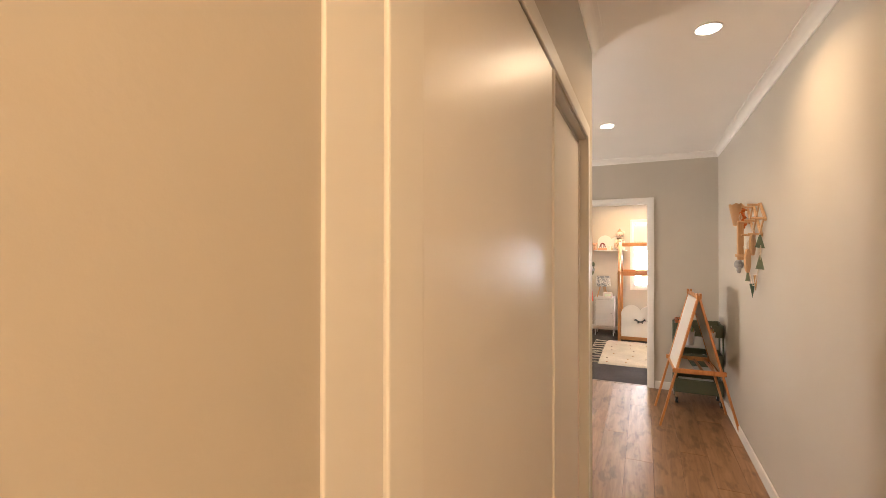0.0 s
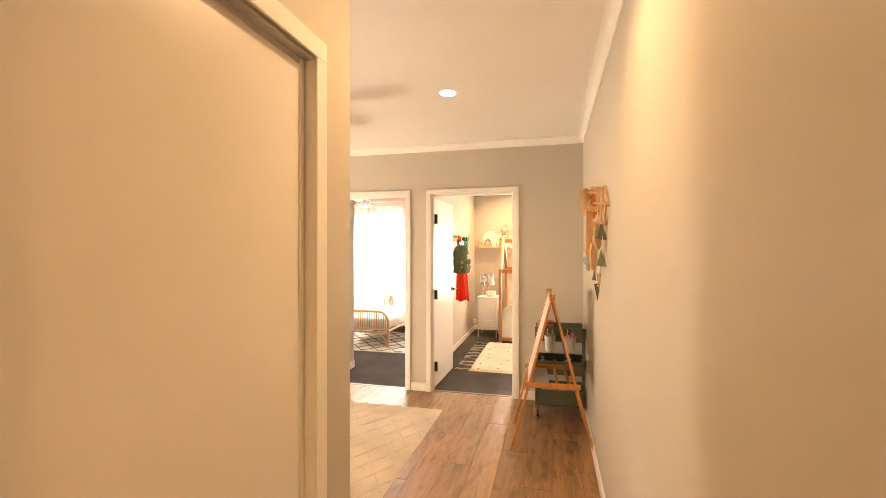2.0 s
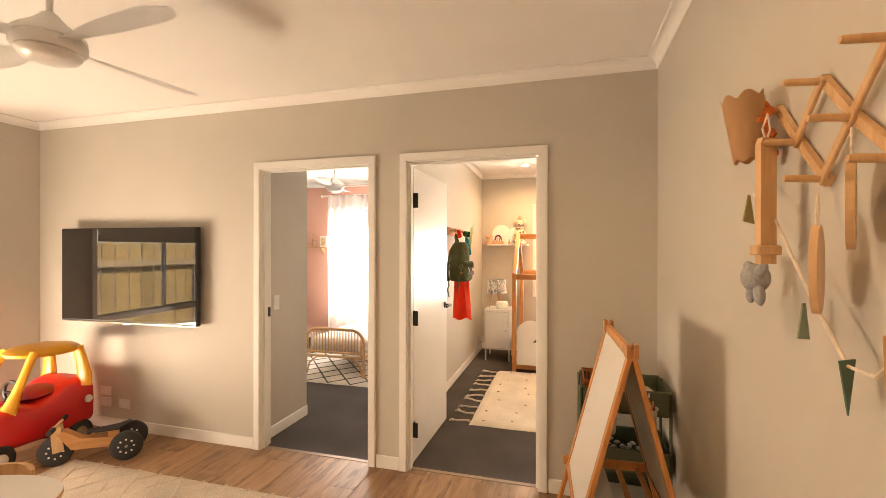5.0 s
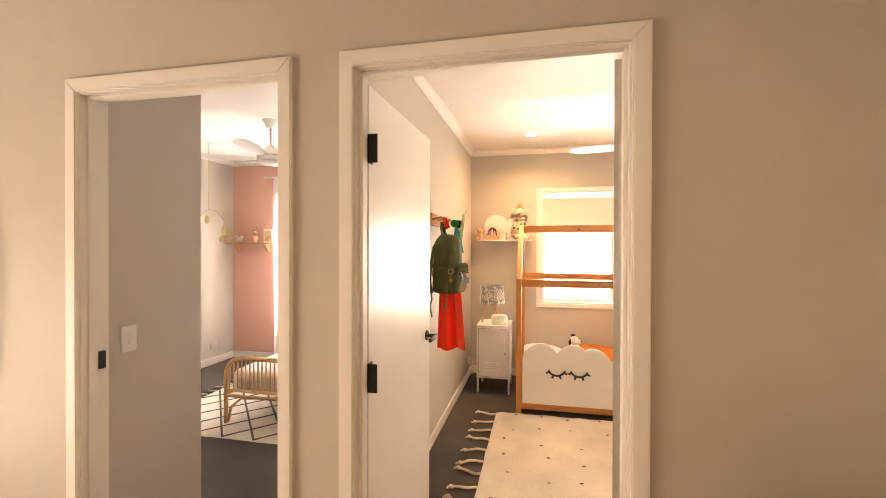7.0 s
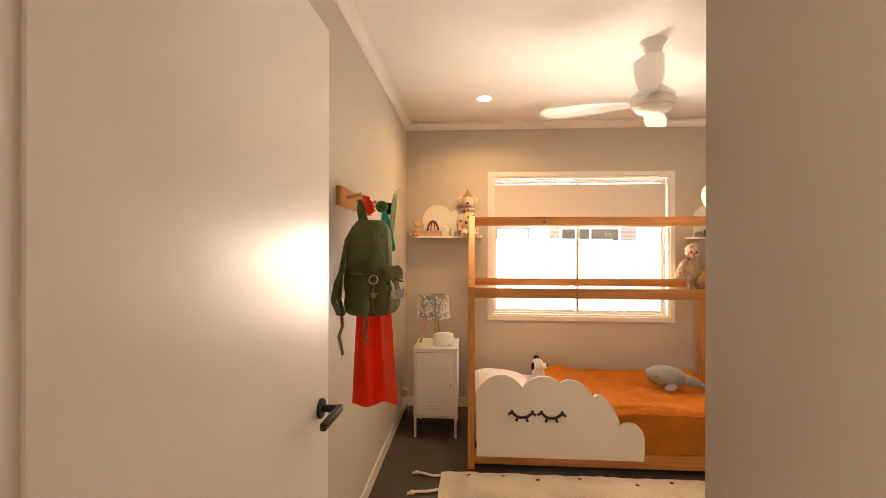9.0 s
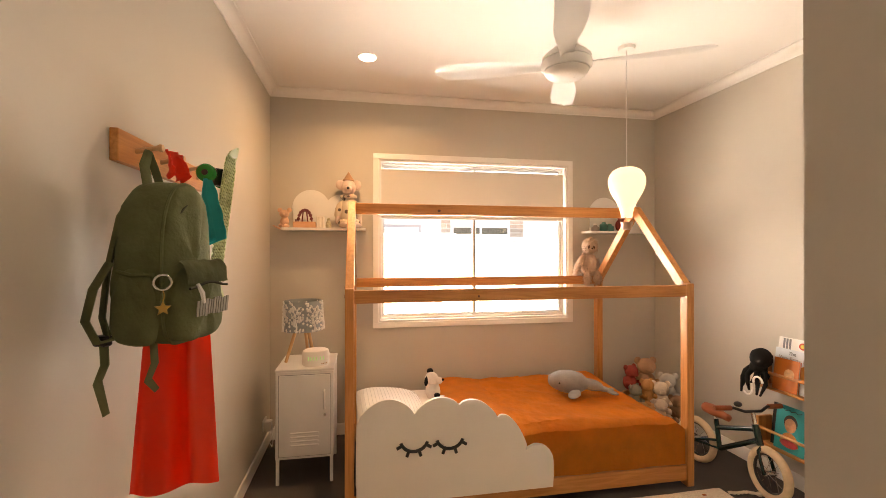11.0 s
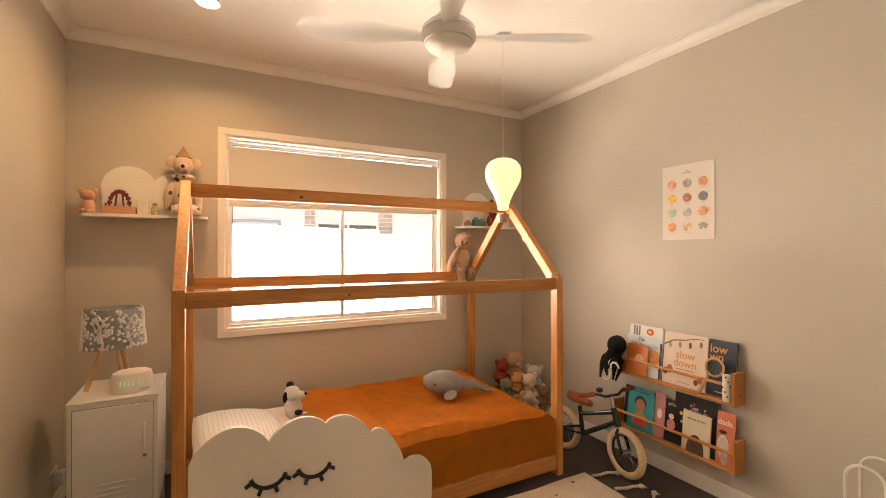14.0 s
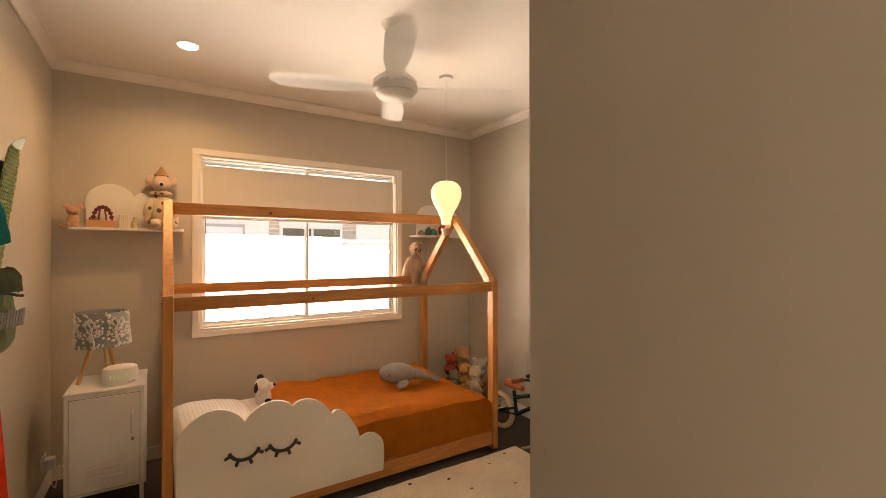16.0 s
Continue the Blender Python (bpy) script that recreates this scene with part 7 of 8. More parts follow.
bx(bm, -0.065, 0.065, -0.11, 0.11, 0, 0.004)
part("base", bm, ORC, d)
rt = random.Random(9)
for k in range(7):
    z = 0.123 + k * 0.012
    c = thing("paper_pad", pose(0.612 + rt.uniform(-0.01, 0.01), 4.945, z, 0, 0, rt.uniform(-4, 4)), "stacked drawing pad in the trolley", "paper pad", "drawing pads")
    bm = BM()
    bx(bm, -0.155, 0.155, -0.115, 0.115, 0, 0.0105, 0.001)
    part("sheets", bm, mat("pad_%d" % k, ((0.62, 0.60, 0.57), (0.10, 0.12, 0.16), (0.66, 0.62, 0.55), (0.25, 0.24, 0.23), (0.70, 0.68, 0.64), (0.35, 0.22, 0.16), (0.62, 0.60, 0.58))[k], 0.7), c)
for k in range(3):
    c = thing("card_box", pose(0.66 + 0.03 * k, 4.92 + 0.02 * k, 0.683 + 0.02 * k, 0, 0, 8 * k - 5), "flat card box among the craft things", "box", "craft boxes")
    bm = BM()
    bx(bm, -0.065, 0.065, -0.09, 0.09, 0, 0.019, 0.002)
    part("box", bm, mat("card_%d" % k, ((0.60, 0.52, 0.44), (0.08, 0.09, 0.10), (0.60, 0.57, 0.52))[k], 0.6), c)
bits = BM()
for k in range(40):
    blob(bits, (rt.uniform(-0.15, 0.15), rt.uniform(-0.12, 0.12), rt.uniform(0.02, 0.09)), (rt.uniform(0.012, 0.03), rt.uniform(0.01, 0.02), 0.01), (rt.uniform(-40, 40), rt.uniform(-40, 40), rt.uniform(0, 180)), 1)
ob = part("craft_scraps", bits, mat("mixed_scraps", (0.55, 0.55, 0.55), 0.7, var=0.45, scale=45), None)
ob.matrix_basis = pose(0.612, 4.945, 0.385)
tagged(ob, "heap of pale craft scraps in a tray", "craft scraps", kind="stuff")


# accordion peg rack with hung toys on the hall wall
def peg_rack():
    x = HX1
    d = thing("accordion_peg_rack", pose(x, 0, 0), "wooden expanding peg rack on the hall wall", "peg rack")
    W = BEECH
    top = [(3.39, 1.807), (3.58, 1.807), (3.77, 1.807)]
    mid = [(3.27, 1.708), (3.485, 1.708), (3.675, 1.708)]
    low = [(3.37, 1.612), (3.575, 1.612)]
    segs = []
    for i in range(3):
        segs.append((top[i], mid[i], 0.010))
        if i < 2:
            segs.append((top[i], mid[i + 1], 0.019))
            segs.append((mid[i], low[i], 0.019))
            segs.append((mid[i + 1], low[i], 0.010))
    for (ya, za), (yb, zb), off in segs:
        bm = BM()
        ln = math.hypot(yb - ya, zb - za)
        m = Matrix.Translation((-off, (ya + yb) / 2, (za + zb) / 2)) @ Matrix.Rotation(math.atan2(zb - za, yb - ya), 4, "X")
        bx(bm, -0.0045, 0.0045, -ln / 2 - 0.010, ln / 2 + 0.010, -0.009, 0.009, 0.002, 1, m)
        part("slat", bm, W, d)
    for y, z in top + mid + low:
        bm = BM()
        tube(bm, [(-0.002, y, z), (-0.075, y, z + 0.004), (-0.084, y, z + 0.004)], [0.008, 0.0075, 0.006], 10)
        part("peg", bm, W, d, "", True)


peg_rack()
d = thing("party_hat", pose(0.782, 3.80, 1.772, 4, -6, -25) @ Matrix.Scale(0.82, 4), "peach paper party crown with an orange frill", "party hat")
bm = BM()
rows = [[], []]
for i in range(41):
    a = radians(35 + 290 * i / 40)
    up = 0.088 + 0.022 * abs(math.sin(a * 3.5))
    rows[0].append(bm.verts.new((0.050 * math.cos(a), 0.058 * math.sin(a), -0.085 - 0.012 * abs(math.sin(a * 4)))))
    rows[1].append(bm.verts.new((0.062 * math.cos(a), 0.066 * math.sin(a), up)))
for j in range(40):
    bm.faces.new((rows[0][j], rows[0][j + 1], rows[1][j + 1], rows[1][j]))
bmesh.ops.solidify(bm, geom=bm.faces[:], thickness=0.003)
part("crown", bm, mat("peach_card", (0.66, 0.42, 0.22), 0.7, var=0.1), d, "", True)
ORWOOL = mat("orange_wool", (0.62, 0.17, 0.04), 0.95, bump=0.6)
for k in range(9):
    bm = BM()
    blob(bm, (0.040 + 0.010 * math.sin(k * 2.1), -0.030 + 0.008 * math.cos(k * 1.7), 0.055 - 0.021 * k), (0.019, 0.017, 0.016), (0, 0, 20 * k), 2, 0.5, k)
    part("frill", bm, ORWOOL, d, "", True)
# flat wooden toys, hung edge-out from the pegs
for nm, x, y, z, w, h, turn, lab in (("wooden_sword", 0.775, 3.685, 1.582, 0.022, 0.142, -62, "flat wooden toy sword hung on a peg"), ("wooden_shield", 0.800, 3.43, 1.548, 0.042, 0.075, -30, "oval wooden toy board hung on a peg"), ("wooden_paddle", 0.785, 3.50, 1.436, 0.036, 0.082, -35, "pointed wooden toy paddle hung on a peg")):
    d = thing(nm, pose(x, y, z, 0, 0, turn), lab, "wooden toy")
    bm = BM()
    if nm == "wooden_sword":
        plate(bm, [(-w, -h), (w, -h), (w, h * 0.9), (w * 0.7, h), (-w * 0.7, h), (-w, h * 0.9)], -0.007, 0.007, axes="yz")
        bx(bm, -0.012, 0.012, -0.034, 0.034, -h + 0.020, -h + 0.042, 0.003)
    else:
        plate(bm, [(a, b) for a, b in arc(0, 0, w, 0, 350, 26, h)], -0.006, 0.006, axes="yz")
    part("board", bm, BEECH, d)
    bm = BM()
    tube(bm, [(0, 0, h - 0.006), (0.0, 0.012, h + 0.02), (0.0, 0.004, h + 0.055), (0.0, -0.010, h + 0.02), (0, 0, h - 0.006)], 0.0022, 5)
    part("string", bm, ROPE, d)
d = thing("bunting", pose(0.80, 3.43, 1.5), "cotton cord bunting with green and tan felt flags", "bunting")
bm = BM()
tube(bm, [(0.0, -0.195, 0.11), (0.005, -0.205, 0.0), (0.0, -0.20, -0.08), (-0.005, -0.14, -0.16), (0.0, -0.06, -0.225), (0.0, 0.01, -0.225), (0.0, 0.09, -0.15), (0.0, 0.16, -0.08), (-0.005, 0.26, 0.04), (-0.01, 0.36, 0.11)], 0.0035, 6)
tube(bm, [(0.006, -0.165, 0.10), (0.010, -0.170, 0.0), (0.006, -0.185, -0.06)], 0.003, 6)
part("cord", bm, ROPE, d, "", True)
flags = [(-0.205, 0.105, 0.085, 0.034, (0.15, 0.19, 0.13)), (-0.205, -0.025, 0.090, 0.036, (0.26, 0.32, 0.23)), (-0.085, -0.155, 0.100, 0.020, (0.58, 0.34, 0.14)), (0.010, -0.215, 0.095, 0.020, (0.09, 0.15, 0.11)), (0.150, -0.135, 0.075, 0.022, (0.26, 0.32, 0.23)), (0.420, 0.115, 0.075, 0.034, (0.36, 0.30, 0.11))]
for k, (y, z, ln, w, c) in enumerate(flags):
    bm = BM()
    down = k in (2, 3)
    tri = [(-w, 0), (w, 0), (w * 0.1, -ln)] if down else [(-0.004, 0), (0.006, 0), (w, -ln), (-w, -ln * 0.93)]
    plate(bm, tri, -0.0015, 0.0015, pose(0, y, z, 0, 0, -58 + 9 * (k % 3)), "yz")
    part("flag", bm, mat("felt_flag_%d" % k, c, 0.95, bump=0.4), d)
soft_toy("hanging_star", pose(0.775, 3.74, 1.405), "small grey felt star hung on a peg", [((0, 0, 0), (0.03, 0.03, 0.035), (0, 0, 0)), ((0, 0.03, 0.02), (0.012, 0.03, 0.014), (30, 0, 0)), ((0, -0.03, 0.02), (0.012, 0.03, 0.014), (-30, 0, 0)), ((0, 0.02, -0.035), (0.012, 0.014, 0.03), (20, 0, 0)), ((0, -0.02, -0.035), (0.012, 0.014, 0.03), (-20, 0, 0))], GREYF)


def toy_car():
    """Ride-on toy car; local x forward, y left."""
    red = mat("red_plastic", (0.60, 0.018, 0.022), 0.32, var=0.05)
    yel = mat("yellow_plastic", (0.78, 0.36, 0.02), 0.35, var=0.05)
    d = thing("ride_on_car", pose(-3.375, 4.728, 0, 0, 0, 268) @ Matrix.Diagonal((0.93, 1.07, 1.0, 1.0)), "red plastic ride-on car with yellow roof", "toy car")
    bm = BM()
    rows = []
    prof = [(-0.355, 0.17, 0.20, 0.44), (-0.34, 0.20, 0.14, 0.485), (-0.25, 0.215, 0.12, 0.51), (-0.17, 0.215, 0.12, 0.49), (-0.08, 0.212, 0.12, 0.43), (0.02, 0.21, 0.12, 0.385), (0.07, 0.21, 0.12, 0.39), (0.14, 0.21, 0.12, 0.415), (0.22, 0.205, 0.12, 0.425), (0.29, 0.20, 0.12, 0.405), (0.34, 0.185, 0.13, 0.365), (0.362, 0.16, 0.15, 0.325), (0.368, 0.10, 0.19, 0.28)]
    for x, w, z0, z1 in prof:
        ring = []
        for j in range(24):
            a = 2 * math.pi * j / 24
            c, s = math.cos(a), math.sin(a)
            ring.append(bm.verts.new((x, w * abs(c) ** 0.42 * (1 if c >= 0 else -1), (z0 + z1) / 2 + (z1 - z0) / 2 * abs(s) ** 0.42 * (1 if s >= 0 else -1))))
        rows.append(ring)
    for a, b in zip(rows, rows[1:]):
        for j in range(24):
            bm.faces.new((a[j], a[(j + 1) % 24], b[(j + 1) % 24], b[j]))
    bm.faces.new(rows[0])
    bm.faces.new(rows[-1])
    part("body", bm, red, d, "", True)
    # seat well between the doors, set into the body's top; darker red paints its shade
    bm = BM()
    blob(bm, (-0.06, 0, 0.430), (0.125, 0.150, 0.035), (0, 12, 0), 2)
    part("seat_well", bm, mat("shaded_red_plastic", (0.30, 0.010, 0.012), 0.4, var=0.05), d, "red seat well, its shade put in as darker colour", True)
    bm = BM()
    tube(bm, [(0.33, -0.185, 0.17), (0.375, -0.12, 0.165), (0.395, -0.05, 0.165), (0.395, 0.05, 0.165), (0.375, 0.12, 0.165), (0.33, 0.185, 0.17)], 0.033, 10)
    part("bumper", bm, red, d, "", True)
    bm = BM()
    lathe(bm, [(0.02, 0.765), (0.10, 0.763), (0.20, 0.750), (0.232, 0.728), (0.225, 0.705), (0.10, 0.715), (0.01, 0.72)], c=(-0.115, 0, 0), n=32, sy=0.86)
    part("roof", bm, yel, d, "yellow plastic roof", True)
    for s in (-1, 1):
        bm = BM()
        tube(bm, [(0.215, s * 0.170, 0.385), (0.190, s * 0.172, 0.42), (0.155, s * 0.168, 0.50), (0.105, s * 0.160, 0.60), (0.055, s * 0.145, 0.70), (0.03, s * 0.140, 0.735)], [0.075, 0.056, 0.040, 0.034, 0.036, 0.04], 12, flat=0.62)
        part("front_pillar", bm, yel, d, "", True)
        bm = BM()
        tube(bm, [(-0.275, s * 0.185, 0.44), (-0.285, s * 0.182, 0.52), (-0.275, s * 0.168, 0.62), (-0.255, s * 0.150, 0.735)], [0.075, 0.064, 0.054, 0.052], 12, flat=0.5)
        part("rear_pillar", bm, yel, d, "", True)
        bm = BM()
        m = Matrix.Translation((0.352, s * 0.126, 0.318)) @ Matrix.Rotation(radians(90), 4, "Y")
        lathe(bm, [(0.054, -0.01), (0.054, 0.02), (0.048, 0.028)], n=22, m=m.to_3x3().to_4x4(), c=m.translation)
        eye = part("lamp_disc", bm, WHITE, d, "white round headlamp disc", True)
        bm = BM()
        lathe(bm, [(0.031, 0.026), (0.031, 0.032)], n=18, m=m.to_3x3().to_4x4(), c=m.translation)
        part("lamp_ring", bm, mat("grey_decal", (0.32, 0.32, 0.32), 0.5), eye)
        bm = BM()
        lathe(bm, [(0.019, 0.028), (0.019, 0.035)], n=18, m=m.to_3x3().to_4x4(), c=m.translation)
        part("lamp_centre", bm, BLACK, eye)
        bm = BM()
        lathe(bm, [(0.058, -0.03), (0.058, 0.010)], n=22, m=m.to_3x3().to_4x4(), c=m.translation)
        part("lamp_rim", bm, red, d, "", True)
    bm = BM()
    tube(bm, [(0.372, 0.065 * math.sin(radians(a)), 0.262 - 0.045 * math.cos(radians(a))) for a in range(-70, 71, 14)], [0.002 + 0.006 * math.cos(radians(a)) for a in range(-70, 71, 14)], 8)
    part("mouth", bm, INKW, d, "white curved decal")
    for x in (0.27, -0.24):
        for s in (-1, 1):
            bm = BM()
            tube(bm, [(x, s * 0.14, 0.095), (x, s * 0.15, 0.095), (x, s * 0.20, 0.095), (x, s * 0.21, 0.095)], [0.085, 0.095, 0.095, 0.085], 24)
            w = part("wheel", bm, RUBBER, d, "", True)
            bm = BM()
            tube(bm, [(x, s * 0.205, 0.095), (x, s * 0.213, 0.095)], 0.045, 16)
            part("hub", bm, CHROME, w, "", True)
    bm = BM()
    tube(bm, [(0.08 , 0.08 * math.cos(radians(a)), 0.46 + 0.08 * math.sin(radians(a))) for a in range(0, 360, 20)], 0.012, 8, closed=True)
    tube(bm, [(0.08, -0.07, 0.46), (0.08, 0.07, 0.46)], 0.010, 8)
    tube(bm, [(0.08, 0, 0.46), (0.16, 0, 0.34)], 0.012, 8)
    part("steering_wheel", bm, BLACK, d, "", True)
    bm = BM()
    lathe(bm, [(0.028, -0.004), (0.028, 0.006)], n=16, m=Matrix.Rotation(radians(90), 4, "X"), c=(-0.29, 0.217, 0.335))
    part("fuel_cap", bm, WHITE, d, "", True)
    bm = BM()
    bx(bm, 0.345, 0.366, -0.038, 0.038, 0.315, 0.345, 0.006, 2)
    part("badge", bm, INKW, d)


toy_car()


def wooden_trike():
    d = thing("wooden_balance_trike", pose(-2.835, 4.795, 0, 0, 0, 222), "small wooden balance trike with black wheels", "balance trike")
    ply = wood("orange_ply", (0.58, 0.30, 0.12), (0.46, 0.21, 0.07), along=(2, 12, 12))
    bm = BM()
    plate(bm, [(-0.22, 0.09), (-0.12, 0.085), (0.10, 0.10), (0.18, 0.22), (0.14, 0.235), (0.05, 0.17), (-0.10, 0.15), (-0.22, 0.12)], -0.035, 0.035)
    part("frame", bm, ply, d)
    bm = BM()
    tube(bm, [(-0.23, 0, 0.235), (-0.16, 0, 0.205), (-0.05, 0, 0.20), (0.02, 0, 0.205)], [0.03, 0.055, 0.045, 0.03], 12, flat=0.3)
    bm2 = BM()
    part("seat", bm, RUBBER, d, "black padded seat", True)
    bm2.free()
    bm = BM()
    bx(bm, -0.16, -0.10, -0.02, 0.02, 0.14, 0.20)
    part("seat_block", bm, ply, d)
    bm = BM()
    plate(bm, [(0.14, 0.10), (0.20, 0.09), (0.215, 0.26), (0.16, 0.27)], -0.03, 0.03)
    part("fork", bm, BEECH, d)
    bm = BM()
    tube(bm, [(0.18, -0.15, 0.275), (0.18, 0.15, 0.275)], 0.010, 10)
    part("handlebar", bm, BEECH, d, "", True)
    for s in (-1, 1):
        bm = BM()
        tube(bm, [(0.18, s * 0.09, 0.275), (0.18, s * 0.165, 0.275)], 0.016, 12)
        part("grip", bm, RUBBER, d, "", True)
    for x, y in ((0.19, 0.0), (-0.22, 0.10), (-0.22, -0.10)):
        bm = BM()
        tube(bm, [(x, y - 0.02, 0.098), (x, y - 0.014, 0.098), (x, y + 0.014, 0.098), (x, y + 0.02, 0.098)], [0.085, 0.098, 0.098, 0.085], 26)
        w = part("wheel", bm, RUBBER, d, "", True)
        for q in range(8):
            a = radians(45 * q)
            for s in (-1, 1):
                bm = BM()
                blob(bm, (x + 0.045 * math.cos(a), y + s * 0.0195, 0.098 + 0.045 * math.sin(a)), (0.008, 0.003, 0.008), sub=1)
                part("spoke_hole", bm, PLASTIC, w)
    bm = BM()
    tube(bm, [(-0.22, -0.12, 0.098), (-0.22, 0.12, 0.098)], 0.010, 10)
    part("axle", bm, CHROME, d)


wooden_trike()

TABLETOP = mat("white_laminate", (0.78, 0.76, 0.73), 0.5, var=0.01)


def bent_leg(bm, a, b, c, w=0.03, t=0.02):
    """L-shaped bent birch leg: from under the seat at a, over the bend b, to the foot c; flat strip."""
    a, b, c = Vector(a), Vector(b), Vector(c)
    pts = [a] + [(b + (a - b).normalized() * 0.07 * (1 - u) ** 2 + (c - b).normalized() * 0.07 * u ** 2) for u in (0, 0.2, 0.4, 0.6, 0.8, 1)] + [c]
    tube(bm, pts, t, 8, flat=0.62)


def kids_table():
    d = thing("kids_table", pose(-1.94, 3.62, 0, 0, 0, 18), "low oval child table, white top, bent birch legs", "table")
    bm = BM()
    out = [(0.37 * abs(math.cos(radians(a))) ** 0.8 * (1 if math.cos(radians(a)) >= 0 else -1), 0.25 * abs(math.sin(radians(a))) ** 0.8 * (1 if math.sin(radians(a)) >= 0 else -1)) for a in range(0, 360, 6)]
    plate(bm, out, 0.458, 0.480, axes="xy")
    part("tabletop", bm, TABLETOP, d)
    bm = BM()
    plate(bm, [(x * 1.004, y * 1.006) for x, y in out], 0.460, 0.478, axes="xy")
    part("edge_band", bm, BEECH, d)
    for x in (-1, 1):
        for y in (-1, 1):
            bm = BM()
            bent_leg(bm, (x * 0.14, y * 0.13, 0.445), (x * 0.25, y * 0.17, 0.445), (x * 0.27, y * 0.18, 0), t=0.021)
            part("leg", bm, BEECH, d, "", True)


kids_table()


def kids_chair(m, label):
    d = thing("kids_chair", m, label, "chair", "child chairs")
    bm = BM()
    lathe(bm, [(0.135, 0.268), (0.138, 0.272), (0.138, 0.286), (0.132, 0.29), (0.0, 0.29)], n=32)
    part("seat", bm, TABLETOP, d, "white round seat", True)
    for a in (45, 135, 225, 315):
        c, s = math.cos(radians(a)), math.sin(radians(a))
        bm = BM()
        if a in (45, 315):
            bent_leg(bm, (0.06 * c, 0.06 * s, 0.262), (0.135 * c, 0.135 * s, 0.262), (0.155 * c, 0.155 * s, 0), t=0.017)
        else:
            tube(bm, [(0.16 * c, 0.16 * s, 0), (0.145 * c, 0.145 * s, 0.27), (0.150 * c, 0.150 * s, 0.48)], 0.017, 8, flat=0.62)
        part("leg", bm, BEECH, d, "", True)
    bm = BM()
    rows = []
    for i in range(15):
        a = radians(110 + 140 * i / 14)
        rows.append([bm.verts.new((r * math.cos(a), r * math.sin(a), z)) for r, z in ((0.150, 0.40), (0.168, 0.40), (0.170, 0.495), (0.152, 0.495))])
    for a, b in zip(rows, rows[1:]):
        for j in range(4):
            bm.faces.new((a[j], a[(j + 1) % 4], b[(j + 1) % 4], b[j]))
    bm.faces.new(rows[0])
    bm.faces.new(rows[-1])
    part("backrest", bm, BEECH, d, "curved birch backrest", True)


kids_chair(pose(-1.83, 3.53, 0, 0, 0, 138), "small birch child chair with white seat at the table")
kids_chair(pose(-2.02, 3.77, 0, 0, 0, -59), "small birch child chair beyond the table")
kids_chair(pose(-2.37, 3.46, 0, 0, 0, 15), "small birch child chair at the table end")

# playroom rug with raised lozenge cords
RUG1 = carpet_mat("oatmeal_loop_pile", (0.50, 0.42, 0.33), (0.68, 0.59, 0.48), 120)
d, body = pile_rug("playroom_rug", pose(-2.95, 2.72, 0.0), 2.53, 2.05, RUG1, "oatmeal wool rug with raised diamond cords", "rug", 0.004, 6, 0.010)
CORDM = mat("rug_cord", (0.62, 0.53, 0.43), 0.95, var=0.1, scale=60, bump=0.6, bump_scale=150)
for sgn in (1, -1):
    for k in range(-14, 22):
        c = k * 0.17
        pts = []
        for i in range(60):
            y = 2.05 * i / 59
            x = c + sgn * y * 0.62 + 0.008 * noise.noise(Vector((i * 0.35, k, 1)))
            if 0.01 < x < 2.52:
                pts.append((x, y, 0.0090 + 0.0015 * noise.noise(Vector((i * 1.3, k, 3)))))
        if len(pts) > 6:
            bm = BM()
            tube(bm, pts, 0.0034, 5)
            part("cord", bm, CORDM, d)

# ---- the pink room ----
d = thing("sheer_curtain", pose(-2.33, BY1 - 0.13, 0.02), "white sheer curtain drawn over a bright window", "curtain")
bm = BM()
rows = []
for i in range(141):
    x = -1.0 + 2.0 * i / 140
    rows.append([bm.verts.new((x + 0.01 * math.sin(z * 3), 0.035 * math.sin(x * 42 + 0.5 * math.sin(x * 9)) * (1.0 - 0.35 * z / 2.3), z)) for z in (0.0, 0.5, 1.0, 1.5, 2.0, 2.3)])
for a, b in zip(rows, rows[1:]):
    for j in range(5):
        bm.faces.new((a[j], a[j + 1], b[j + 1], b[j]))
part("cloth", bm, CURTAIN, d, "", True)
bm = BM()
tube(bm, [(-1.08, 0, 2.29), (1.1, 0, 2.29)], 0.012, 10)
part("rod", bm, WHITE, d, "", True)
bm = BM()
blob(bm, (-1.09, 0, 2.29), (0.022, 0.022, 0.022), sub=2)
tube(bm, [(-0.99, 0.0, 2.29), (-0.99, 0.13, 2.29)], 0.008, 8)
part("finial", bm, WHITE, d, "", True)


